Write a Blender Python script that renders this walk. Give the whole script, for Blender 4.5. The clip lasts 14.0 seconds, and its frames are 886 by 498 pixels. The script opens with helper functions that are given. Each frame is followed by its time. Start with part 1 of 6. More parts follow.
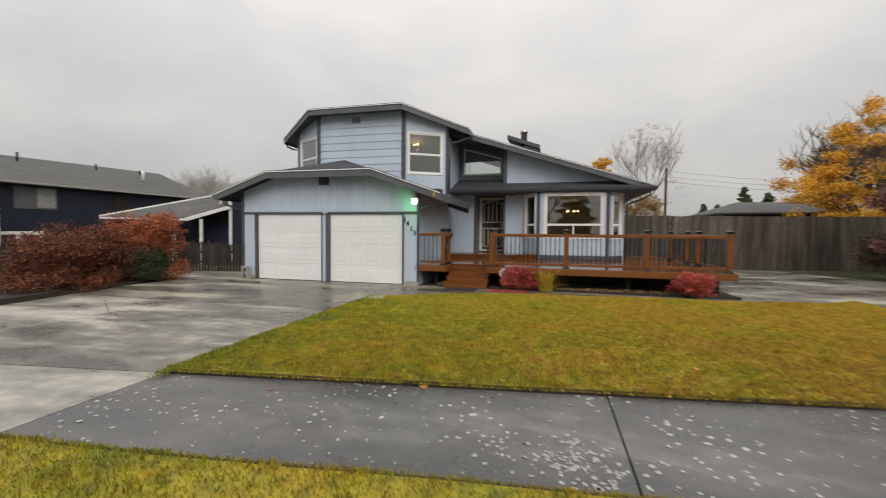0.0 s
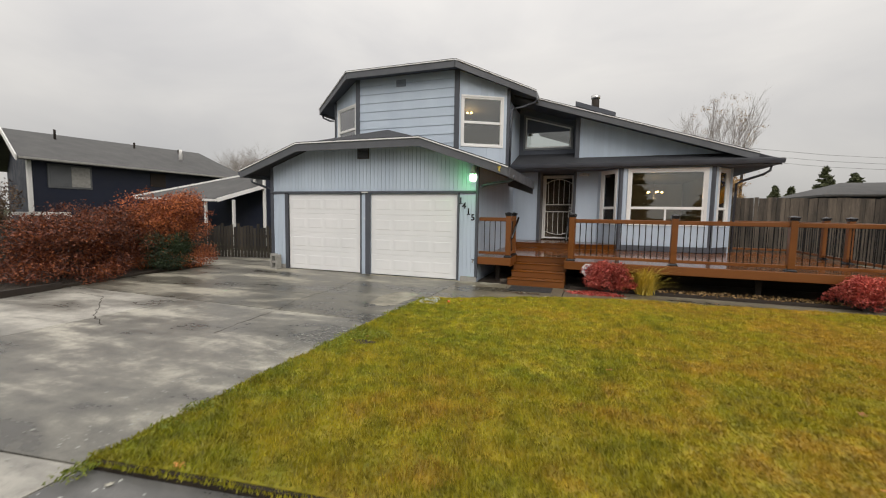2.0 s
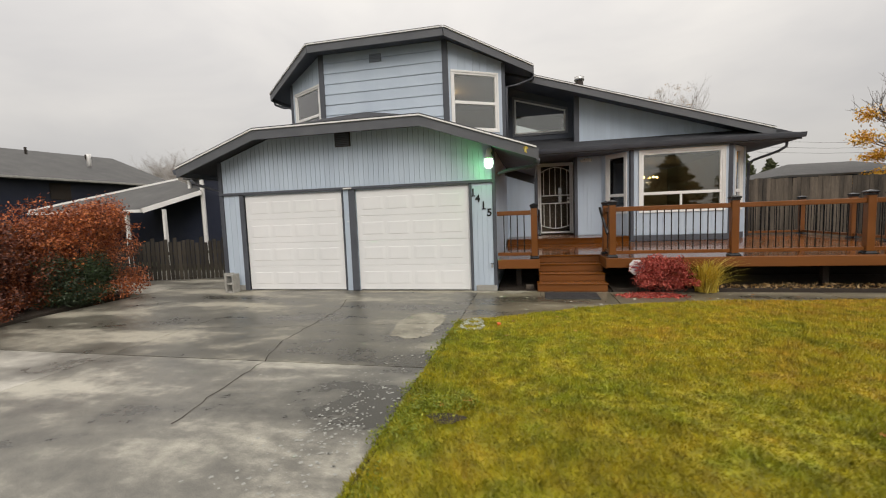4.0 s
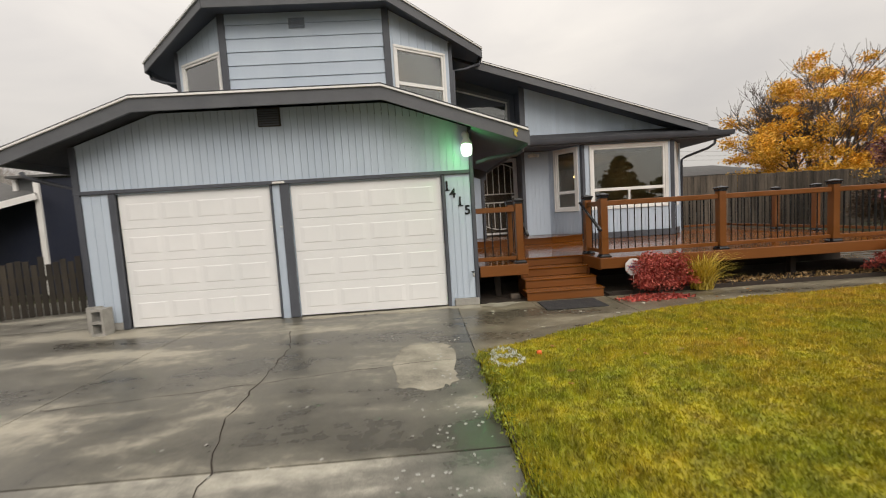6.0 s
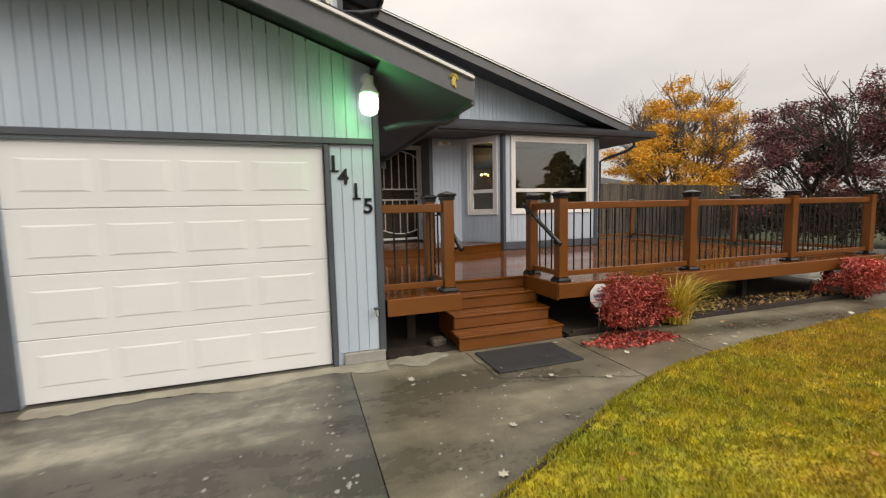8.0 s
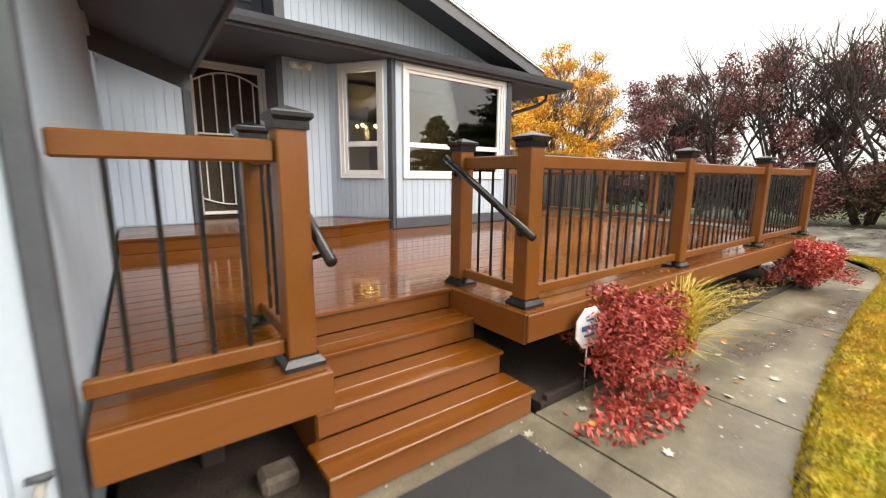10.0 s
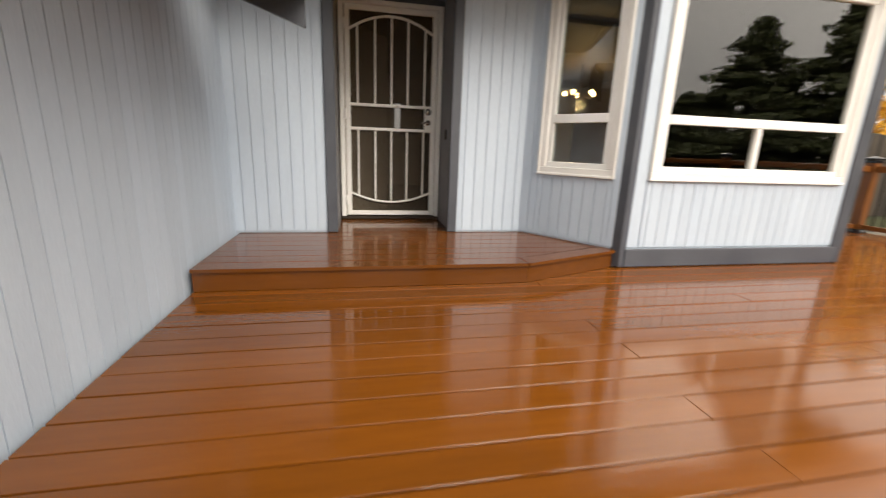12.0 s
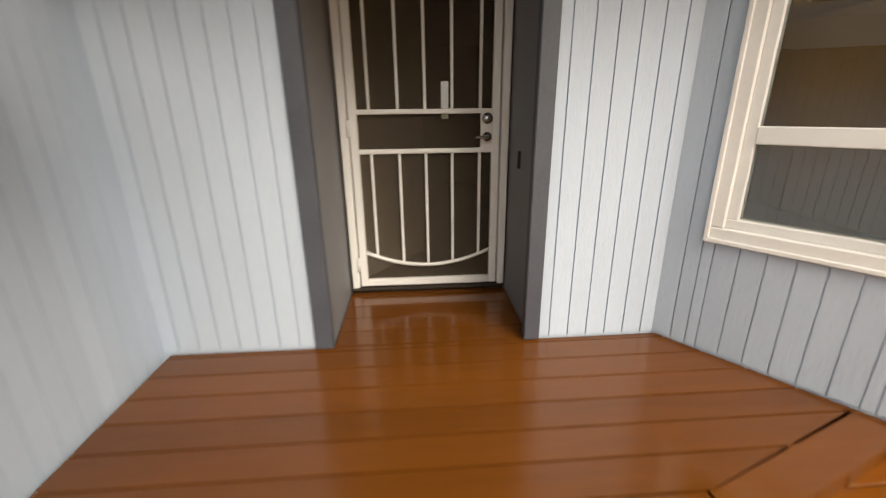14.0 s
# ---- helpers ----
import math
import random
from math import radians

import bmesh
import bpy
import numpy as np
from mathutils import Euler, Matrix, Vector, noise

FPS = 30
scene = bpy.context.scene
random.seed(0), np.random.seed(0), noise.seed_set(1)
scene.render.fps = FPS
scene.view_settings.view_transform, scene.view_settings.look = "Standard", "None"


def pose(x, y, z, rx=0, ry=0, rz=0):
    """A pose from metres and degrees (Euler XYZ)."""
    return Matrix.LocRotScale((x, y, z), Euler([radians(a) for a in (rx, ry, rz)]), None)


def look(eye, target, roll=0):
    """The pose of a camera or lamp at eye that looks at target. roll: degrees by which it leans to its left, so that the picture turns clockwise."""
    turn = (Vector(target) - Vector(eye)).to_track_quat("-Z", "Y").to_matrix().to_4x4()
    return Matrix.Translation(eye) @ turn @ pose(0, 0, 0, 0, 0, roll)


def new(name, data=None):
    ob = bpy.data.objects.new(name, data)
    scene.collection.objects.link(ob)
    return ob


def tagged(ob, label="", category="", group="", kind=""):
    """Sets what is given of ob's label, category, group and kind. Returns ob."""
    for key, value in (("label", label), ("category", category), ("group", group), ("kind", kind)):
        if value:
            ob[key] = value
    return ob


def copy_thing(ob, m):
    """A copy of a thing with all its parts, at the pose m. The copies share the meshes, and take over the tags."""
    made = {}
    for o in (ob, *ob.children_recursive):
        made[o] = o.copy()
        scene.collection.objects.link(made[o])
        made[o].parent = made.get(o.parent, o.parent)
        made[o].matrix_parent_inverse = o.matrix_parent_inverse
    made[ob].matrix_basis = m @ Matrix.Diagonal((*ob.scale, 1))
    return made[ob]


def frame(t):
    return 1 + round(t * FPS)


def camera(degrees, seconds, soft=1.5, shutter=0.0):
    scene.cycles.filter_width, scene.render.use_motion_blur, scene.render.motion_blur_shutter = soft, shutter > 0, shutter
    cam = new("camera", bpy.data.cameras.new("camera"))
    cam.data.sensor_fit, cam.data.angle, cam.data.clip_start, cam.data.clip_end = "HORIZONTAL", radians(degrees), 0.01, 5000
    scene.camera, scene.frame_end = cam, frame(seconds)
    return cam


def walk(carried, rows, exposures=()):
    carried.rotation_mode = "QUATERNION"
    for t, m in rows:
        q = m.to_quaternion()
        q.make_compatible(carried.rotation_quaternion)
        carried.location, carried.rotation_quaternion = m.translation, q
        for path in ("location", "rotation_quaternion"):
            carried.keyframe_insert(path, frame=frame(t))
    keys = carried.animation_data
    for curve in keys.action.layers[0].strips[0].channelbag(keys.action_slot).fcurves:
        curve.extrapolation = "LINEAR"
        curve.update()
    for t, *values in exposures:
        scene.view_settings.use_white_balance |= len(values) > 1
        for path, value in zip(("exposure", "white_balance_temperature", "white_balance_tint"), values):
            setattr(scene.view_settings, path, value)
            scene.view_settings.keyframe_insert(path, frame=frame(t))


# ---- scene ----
cam = camera(94.2, 14.0, soft=1.1, shutter=0.4)
PATH = [
    (0, (-0.465, 1.662, 1.538), (-0.966, 3.596, 1.455), 0.5),
    (0.5, (-0.759, 2.143, 1.508), (-1.421, 4.029, 1.443), 1.0),
    (1, (-1.066, 2.691, 1.492), (-1.646, 4.605, 1.477), 1.5),
    (1.5, (-1.326, 3.118, 1.562), (-1.969, 5.009, 1.459), -0.3),
    (2, (-1.626, 3.658, 1.569), (-2.3, 5.534, 1.399), 0.9),
    (2.5, (-1.984, 4.14, 1.538), (-2.576, 6.043, 1.378), 0.3),
    (3, (-2.429, 4.515, 1.517), (-2.978, 6.432, 1.359), -0.5),
    (3.2, (-2.63, 4.682, 1.526), (-3.166, 6.603, 1.377), -0.5),
    (5.3, (-4.685, 5.777, 1.405), (-4.715, 7.764, 1.184), -3.1),
    (5.5, (-4.794, 5.988, 1.417), (-4.763, 7.979, 1.222), -2.6),
    (6, (-4.986, 6.524, 1.424), (-4.896, 8.515, 1.264), -3.6),
    (6.5, (-5.009, 7.086, 1.421), (-4.713, 9.059, 1.28), -2.3),
    (7, (-4.975, 7.749, 1.459), (-4.56, 9.698, 1.294), -1.0),
    (7.5, (-4.92, 8.44, 1.436), (-4.332, 10.345, 1.27), -1.6),
    (8, (-4.872, 9.08, 1.435), (-4.23, 10.965, 1.25), -1.3),
    (8.5, (-4.785, 9.733, 1.428), (-3.84, 11.474, 1.157), -1.1),
    (8.7, (-4.727, 9.983, 1.363), (-3.689, 11.668, 1.078), -1.7),
    (10.8, (-3.266, 12.324, 1.379), (-2.093, 13.898, 0.997), 0.9),
    (11, (-3.118, 12.549, 1.364), (-2.136, 14.249, 0.987), 0.3),
    (11.5, (-2.992, 13.219, 1.431), (-2.464, 15.102, 1.012), 0.4),
    (12, (-3.057, 13.762, 1.541), (-2.668, 15.665, 1.062), 2.1),
    (12.5, (-2.993, 14.101, 1.698), (-3.145, 16.001, 1.09), -1.1),
    (13, (-2.94, 14.48, 1.796), (-2.745, 16.367, 1.161), 0.9),
    (13.5, (-2.864, 14.996, 1.913), (-2.905, 16.876, 1.232), -0.8),
    (14, (-2.797, 15.669, 1.945), (-2.676, 17.562, 1.31), -0.7),
]
walk(cam, [(t, look(eye, target, roll)) for t, eye, target, roll in PATH],
     exposures=[(0, 0.02, 6750, 11), (3.2, 0.10, 6800, 11), (5.3, 0.16, 7050, 12), (7.5, 0.22, 7150, 12), (8.7, 0.28, 7200, 12), (10.8, 1.58, 7050, 11), (11.5, 1.44, 7150, 11), (12, 1.22, 7400, 11), (12.5, 1.36, 7500, 11), (13, 1.26, 7700, 11), (14, 1.32, 7800, 11)])

# ---- light ----
def add(nt, kind, **inputs):
    node = nt.nodes.new(kind)
    for key, value in inputs.items():
        node.inputs[key].default_value = value
    return node


world = bpy.data.worlds.new("overcast_sky")
scene.world = world
world.use_nodes = True
wn = world.node_tree
wn.nodes.clear()
SUN_UP, SUN_TURN = radians(37), radians(149)
sky = wn.nodes.new("ShaderNodeTexSky")
sky.sky_type, sky.sun_disc = "NISHITA", False
sky.sun_elevation, sky.sun_rotation = SUN_UP, SUN_TURN
tc = wn.nodes.new("ShaderNodeTexCoord")
cloud = add(wn, "ShaderNodeTexNoise", Scale=2.2, Detail=5.0, Roughness=0.5, Distortion=0.4)
stretch = wn.nodes.new("ShaderNodeMapping")
stretch.inputs["Scale"].default_value = (1, 1, 2.6)
wn.links.new(tc.outputs["Generated"], stretch.inputs["Vector"])
wn.links.new(stretch.outputs["Vector"], cloud.inputs["Vector"])
ramp = wn.nodes.new("ShaderNodeValToRGB")
ramp.color_ramp.elements[0].position, ramp.color_ramp.elements[0].color = 0.3, (0.75, 0.755, 0.77, 1)
ramp.color_ramp.elements[1].position, ramp.color_ramp.elements[1].color = 0.66, (0.94, 0.935, 0.92, 1)
wn.links.new(cloud.outputs["Fac"], ramp.inputs["Fac"])
# an overcast sky is about three times as bright overhead as at the horizon
split = wn.nodes.new("ShaderNodeSeparateXYZ")
wn.links.new(tc.outputs["Generated"], split.inputs[0])
rise = wn.nodes.new("ShaderNodeMapRange")
rise.inputs["From Min"].default_value, rise.inputs["From Max"].default_value = 0.0, 1.0
rise.inputs["To Min"].default_value, rise.inputs["To Max"].default_value = 0.55, 1.55
wn.links.new(split.outputs["Z"], rise.inputs["Value"])
lift = wn.nodes.new("ShaderNodeVectorMath")
lift.operation = "SCALE"
wn.links.new(ramp.outputs["Color"], lift.inputs[0])
wn.links.new(rise.outputs["Result"], lift.inputs["Scale"])
clouds = add(wn, "ShaderNodeBackground", Strength=1.0)
wn.links.new(lift.outputs["Vector"], clouds.inputs["Color"])
blue = add(wn, "ShaderNodeBackground", Strength=0.06)
wn.links.new(sky.outputs["Color"], blue.inputs["Color"])
both = add(wn, "ShaderNodeMixShader", Fac=0.92)
wn.links.new(blue.outputs[0], both.inputs[1])
wn.links.new(clouds.outputs[0], both.inputs[2])
wout = wn.nodes.new("ShaderNodeOutputWorld")
wn.links.new(both.outputs[0], wout.inputs["Surface"])

sun = new("sun", bpy.data.lights.new("sun", "SUN"))
sun.data.energy, sun.data.angle, sun.data.color = 1.3, radians(35), (1.0, 0.97, 0.93)
sun.matrix_world = look((6.8, -8.2, 16), (-4, 10, 0))
scene.view_settings.exposure = 0.0

# ---- materials ----
def material(name, a, b, rough=(0.6, 0.8), scale=6.0, fine=60.0, bump=0.15, metal=0.0, spread=0.0, stretch=(1, 1, 1), coat=0.0, thin=0.25, island=False):
    """Two colours mixed by coarse and fine noise in world metres; spread varies the brightness from object to object."""
    m = bpy.data.materials.new(name)
    m.use_nodes = True
    nt = m.node_tree
    bsdf = nt.nodes["Principled BSDF"]
    geo = nt.nodes.new("ShaderNodeNewGeometry")
    mp = nt.nodes.new("ShaderNodeMapping")
    mp.inputs["Scale"].default_value = stretch
    nt.links.new(geo.outputs["Position"], mp.inputs["Vector"])
    n1 = add(nt, "ShaderNodeTexNoise", Scale=scale, Detail=4.0, Roughness=0.6)
    n2 = add(nt, "ShaderNodeTexNoise", Scale=fine, Detail=3.0, Roughness=0.6)
    nt.links.new(mp.outputs[0], n1.inputs["Vector"])
    nt.links.new(mp.outputs[0], n2.inputs["Vector"])
    mixf = nt.nodes.new("ShaderNodeMix")
    mixf.inputs["Factor"].default_value = thin
    nt.links.new(n1.outputs["Fac"], mixf.inputs["A"])
    nt.links.new(n2.outputs["Fac"], mixf.inputs["B"])
    rng = add(nt, "ShaderNodeMapRange")
    rng.inputs["From Min"].default_value, rng.inputs["From Max"].default_value = 0.34, 0.66
    nt.links.new(mixf.outputs["Result"], rng.inputs["Value"])
    col = nt.nodes.new("ShaderNodeMix")
    col.data_type = "RGBA"
    col.inputs["A"].default_value, col.inputs["B"].default_value = (*a, 1), (*b, 1)
    nt.links.new(rng.outputs["Result"], col.inputs["Factor"])
    last = col.outputs["Result"]
    if spread:
        if island:
            src = geo.outputs["Random Per Island"]
        else:
            src = nt.nodes.new("ShaderNodeObjectInfo").outputs["Random"]
        r2 = add(nt, "ShaderNodeMapRange")
        r2.inputs["To Min"].default_value, r2.inputs["To Max"].default_value = 1 - spread, 1 + spread
        nt.links.new(src, r2.inputs["Value"])
        hsv = nt.nodes.new("ShaderNodeHueSaturation")
        nt.links.new(r2.outputs["Result"], hsv.inputs["Value"])
        nt.links.new(last, hsv.inputs["Color"])
        last = hsv.outputs["Color"]
    nt.links.new(last, bsdf.inputs["Base Color"])
    rr = add(nt, "ShaderNodeMapRange")
    rr.inputs["From Min"].default_value, rr.inputs["From Max"].default_value = 0.35, 0.65
    rr.inputs["To Min"].default_value, rr.inputs["To Max"].default_value = rough
    nt.links.new(n1.outputs["Fac"], rr.inputs["Value"])
    nt.links.new(rr.outputs["Result"], bsdf.inputs["Roughness"])
    bsdf.inputs["Metallic"].default_value = metal
    bsdf.inputs["Coat Weight"].default_value = coat
    bsdf.inputs["Coat Roughness"].default_value = 0.12
    if bump:
        bp = add(nt, "ShaderNodeBump", Strength=bump, Distance=0.01)
        nt.links.new(n2.outputs["Fac"], bp.inputs["Height"])
        nt.links.new(bp.outputs["Normal"], bsdf.inputs["Normal"])
    return m


def glow(name, colour, strength):
    m = bpy.data.materials.new(name)
    m.use_nodes = True
    b = m.node_tree.nodes["Principled BSDF"]
    b.inputs["Base Color"].default_value = (*colour, 1)
    b.inputs["Emission Color"].default_value = (*colour, 1)
    b.inputs["Emission Strength"].default_value = strength
    return m


def glazing(name, tint=(0.9, 0.93, 0.92), gain=1.0):
    m = bpy.data.materials.new(name)
    m.use_nodes = True
    nt = m.node_tree
    nt.nodes.clear()
    clear = add(nt, "ShaderNodeBsdfTransparent", Color=(*tint, 1))
    gloss = add(nt, "ShaderNodeBsdfGlossy", Roughness=0.005)
    fr = add(nt, "ShaderNodeFresnel", IOR=1.55)
    gainn = nt.nodes.new("ShaderNodeMath")
    gainn.operation, gainn.use_clamp = "MULTIPLY", True
    gainn.inputs[1].default_value = gain
    nt.links.new(fr.outputs[0], gainn.inputs[0])
    mix = nt.nodes.new("ShaderNodeMixShader")
    nt.links.new(gainn.outputs[0], mix.inputs[0])
    nt.links.new(clear.outputs[0], mix.inputs[1])
    nt.links.new(gloss.outputs[0], mix.inputs[2])
    out = nt.nodes.new("ShaderNodeOutputMaterial")
    nt.links.new(mix.outputs[0], out.inputs["Surface"])
    return m


def mesh_screen(name, thread, cover):
    """Fine insect mesh: threads that cover part of the view."""
    m = bpy.data.materials.new(name)
    m.use_nodes = True
    nt = m.node_tree
    nt.nodes.clear()
    clear = nt.nodes.new("ShaderNodeBsdfTransparent")
    dull = add(nt, "ShaderNodeBsdfDiffuse", Color=(*thread, 1))
    mix = add(nt, "ShaderNodeMixShader", Fac=cover)
    nt.links.new(clear.outputs[0], mix.inputs[1])
    nt.links.new(dull.outputs[0], mix.inputs[2])
    out = nt.nodes.new("ShaderNodeOutputMaterial")
    nt.links.new(mix.outputs[0], out.inputs["Surface"])
    return m


SIDING = material("pale_blue_paint", (0.44, 0.52, 0.62), (0.52, 0.60, 0.69), (0.45, 0.65), 1.3, 70, 0.25, spread=0.035, stretch=(1, 1, 0.25))
TRIM = material("slate_paint", (0.060, 0.066, 0.081), (0.085, 0.092, 0.110), (0.4, 0.6), 2.5, 50, 0.15)
WHITE = material("white_vinyl", (0.78, 0.78, 0.76), (0.84, 0.83, 0.81), (0.3, 0.42), 2, 40, 0.03)
CASING = material("cream_casing", (0.74, 0.725, 0.70), (0.82, 0.81, 0.785), (0.4, 0.55), 3, 50, 0.08)
GARAGE = material("white_steel_door", (0.76, 0.77, 0.77), (0.82, 0.82, 0.82), (0.4, 0.55), 1.2, 90, 0.12)
SHINGLE = material("asphalt_shingle", (0.024, 0.026, 0.032), (0.058, 0.060, 0.067), (0.75, 0.95), 3, 45, 0.6)
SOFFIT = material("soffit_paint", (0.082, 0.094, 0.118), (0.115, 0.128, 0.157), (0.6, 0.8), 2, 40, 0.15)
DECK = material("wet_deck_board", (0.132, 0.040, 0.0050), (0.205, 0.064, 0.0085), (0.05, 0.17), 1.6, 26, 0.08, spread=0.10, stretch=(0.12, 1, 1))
# Rougher for drier boards, and darkened for the porch roof's shade.
STEPUP = material("shaded_platform_board", (0.105, 0.033, 0.0050), (0.155, 0.049, 0.0075), (0.10, 0.24), 1.6, 26, 0.08, spread=0.10, stretch=(0.12, 1, 1))
DECKRISER = material("deck_fascia_board", (0.145, 0.046, 0.008), (0.20, 0.066, 0.011), (0.3, 0.45), 2.2, 30, 0.12, spread=0.06, stretch=(0.15, 1, 1))
POST = material("composite_post", (0.150, 0.050, 0.009), (0.205, 0.068, 0.013), (0.28, 0.42), 3, 40, 0.08, spread=0.04)
BLACK = material("black_metal", (0.008, 0.008, 0.009), (0.015, 0.015, 0.017), (0.14, 0.28), 8, 60, 0.05)
RUBBER = material("black_rubber", (0.018, 0.018, 0.02), (0.03, 0.03, 0.032), (0.55, 0.75), 6, 120, 0.5)
BLOCK = material("concrete_block", (0.27, 0.26, 0.24), (0.38, 0.37, 0.34), (0.85, 0.95), 8, 90, 0.4)
CEDAR = material("weathered_fence", (0.024, 0.018, 0.013), (0.135, 0.108, 0.083), (0.75, 0.92), 4, 45, 0.4, spread=0.35, stretch=(1, 1, 0.15))
DARKFENCE = material("mossy_fence", (0.018, 0.015, 0.011), (0.055, 0.046, 0.035), (0.75, 0.92), 4, 45, 0.4, spread=0.3, stretch=(1, 1, 0.2))
NAVY = material("navy_siding", (0.006, 0.009, 0.023), (0.010, 0.015, 0.034), (0.5, 0.7), 2, 30, 0.15)
NBROOF = material("grey_shingle", (0.07, 0.07, 0.07), (0.125, 0.123, 0.12), (0.8, 0.95), 1.5, 22, 0.5)
BARK = material("bark", (0.035, 0.028, 0.022), (0.085, 0.07, 0.058), (0.8, 0.95), 5, 60, 0.5)
PALETWIG = material("pale_twigs", (0.24, 0.215, 0.195), (0.36, 0.33, 0.305), (0.8, 0.95), 5, 60, 0.2)
PALEBARK = material("pale_bark", (0.10, 0.085, 0.075), (0.19, 0.165, 0.15), (0.8, 0.95), 5, 60, 0.4)
SOIL = material("wet_soil", (0.018, 0.013, 0.009), (0.05, 0.036, 0.024), (0.7, 0.95), 7, 60, 0.9)
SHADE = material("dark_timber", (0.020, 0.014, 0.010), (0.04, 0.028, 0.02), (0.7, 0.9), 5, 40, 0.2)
MEADOW = material("far_grass", (0.035, 0.045, 0.014), (0.075, 0.08, 0.025), (0.85, 0.95), 0.6, 30, 0.6)
ASPHALT = material("asphalt", (0.035, 0.035, 0.036), (0.06, 0.06, 0.06), (0.4, 0.8), 1.2, 90, 0.5)
CHROME = material("brushed_nickel", (0.55, 0.54, 0.52), (0.65, 0.64, 0.62), (0.2, 0.3), 6, 60, 0.02, metal=1.0)
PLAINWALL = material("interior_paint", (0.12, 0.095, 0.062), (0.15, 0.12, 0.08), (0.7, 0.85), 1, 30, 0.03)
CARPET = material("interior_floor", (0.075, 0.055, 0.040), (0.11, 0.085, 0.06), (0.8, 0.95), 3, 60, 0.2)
MESHSCREEN = mesh_screen("door_mesh", (0.075, 0.060, 0.045), 0.55)
GLASS = glazing("window_glass", (0.78, 0.82, 0.80), 3.2)
FASCIA = material("fascia_paint", (0.085, 0.090, 0.100), (0.118, 0.123, 0.135), (0.35, 0.55), 2.5, 50, 0.15)
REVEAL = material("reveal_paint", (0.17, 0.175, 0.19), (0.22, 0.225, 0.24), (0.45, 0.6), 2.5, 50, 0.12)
VENT = material("vent_paint", (0.17, 0.20, 0.24), (0.22, 0.25, 0.30), (0.5, 0.7), 4, 50, 0.1)
GREYWALL = material("grey_siding", (0.10, 0.105, 0.11), (0.14, 0.145, 0.15), (0.6, 0.8), 2, 40, 0.15)
HALL = material("hall_paint", (0.42, 0.36, 0.28), (0.48, 0.42, 0.33), (0.7, 0.85), 1, 30, 0.03)
GREENBULB = glow("green_bulb_glow", (0.75, 1.0, 0.82), 2.2)
WARM = glow("warm_bulb_glow", (1.0, 0.62, 0.22), 14.0)
LABEL = material("sign_white", (0.75, 0.76, 0.77), (0.82, 0.83, 0.84), (0.35, 0.45), 4, 40, 0.0)
SIGNBLUE = material("sign_blue", (0.05, 0.10, 0.25), (0.06, 0.12, 0.28), (0.4, 0.5), 4, 40, 0.0)
ORANGE = material("orange_plastic", (0.75, 0.14, 0.03), (0.85, 0.18, 0.04), (0.4, 0.5), 4, 40, 0.0)
PALEGREEN = material("pale_green_plastic", (0.28, 0.36, 0.30), (0.36, 0.44, 0.38), (0.5, 0.7), 5, 60, 0.1)


def leafy(name, a, b, c):
    """Leaf colours mixed leaf by leaf."""
    m = bpy.data.materials.new(name)
    m.use_nodes = True
    nt = m.node_tree
    bsdf = nt.nodes["Principled BSDF"]
    geo = nt.nodes.new("ShaderNodeNewGeometry")
    rp = nt.nodes.new("ShaderNodeValToRGB")
    e = rp.color_ramp.elements
    e[0].color, e[1].color = (*a, 1), (*c, 1)
    mid = e.new(0.5)
    mid.color = (*b, 1)
    nt.links.new(geo.outputs["Random Per Island"], rp.inputs["Fac"])
    big = add(nt, "ShaderNodeTexNoise", Scale=1.6, Detail=3.0)
    nt.links.new(geo.outputs["Position"], big.inputs["Vector"])
    rr = add(nt, "ShaderNodeMapRange")
    rr.inputs["From Min"].default_value, rr.inputs["From Max"].default_value = 0.3, 0.7
    rr.inputs["To Min"].default_value, rr.inputs["To Max"].default_value = 0.72, 1.25
    nt.links.new(big.outputs["Fac"], rr.inputs["Value"])
    hsv = nt.nodes.new("ShaderNodeHueSaturation")
    nt.links.new(rp.outputs["Color"], hsv.inputs["Color"])
    nt.links.new(rr.outputs["Result"], hsv.inputs["Value"])
    nt.links.new(hsv.outputs["Color"], bsdf.inputs["Base Color"])
    bsdf.inputs["Roughness"].default_value = 0.55
    return m


RED = leafy("red_leaves", (0.21, 0.018, 0.014), (0.44, 0.055, 0.040), (0.66, 0.17, 0.12))
RUST = leafy("rust_leaves", (0.03, 0.007, 0.005), (0.125, 0.027, 0.009), (0.27, 0.075, 0.018))
GREENLEAF = leafy("dark_green_leaves", (0.008, 0.017, 0.005), (0.018, 0.033, 0.009), (0.035, 0.055, 0.015))
YELLOW = leafy("yellow_leaves", (0.55, 0.27, 0.02), (0.80, 0.42, 0.03), (0.90, 0.55, 0.08))
EMBER = leafy("ember_leaves", (0.07, 0.014, 0.008), (0.32, 0.075, 0.02), (0.58, 0.18, 0.05))
GLOOM = leafy("gloom_leaves", (0.04, 0.024, 0.018), (0.085, 0.048, 0.030), (0.16, 0.10, 0.05))
PURPLE = leafy("purple_leaves", (0.075, 0.026, 0.028), (0.18, 0.062, 0.062), (0.36, 0.15, 0.13))
BLADE = leafy("yellow_grass_leaves", (0.38, 0.27, 0.03), (0.62, 0.46, 0.05), (0.75, 0.62, 0.16))
FIR = leafy("fir_needles", (0.055, 0.066, 0.028), (0.085, 0.098, 0.040), (0.12, 0.13, 0.055))
DRY = leafy("dry_leaves", (0.16, 0.09, 0.03), (0.34, 0.2, 0.07), (0.5, 0.36, 0.18))


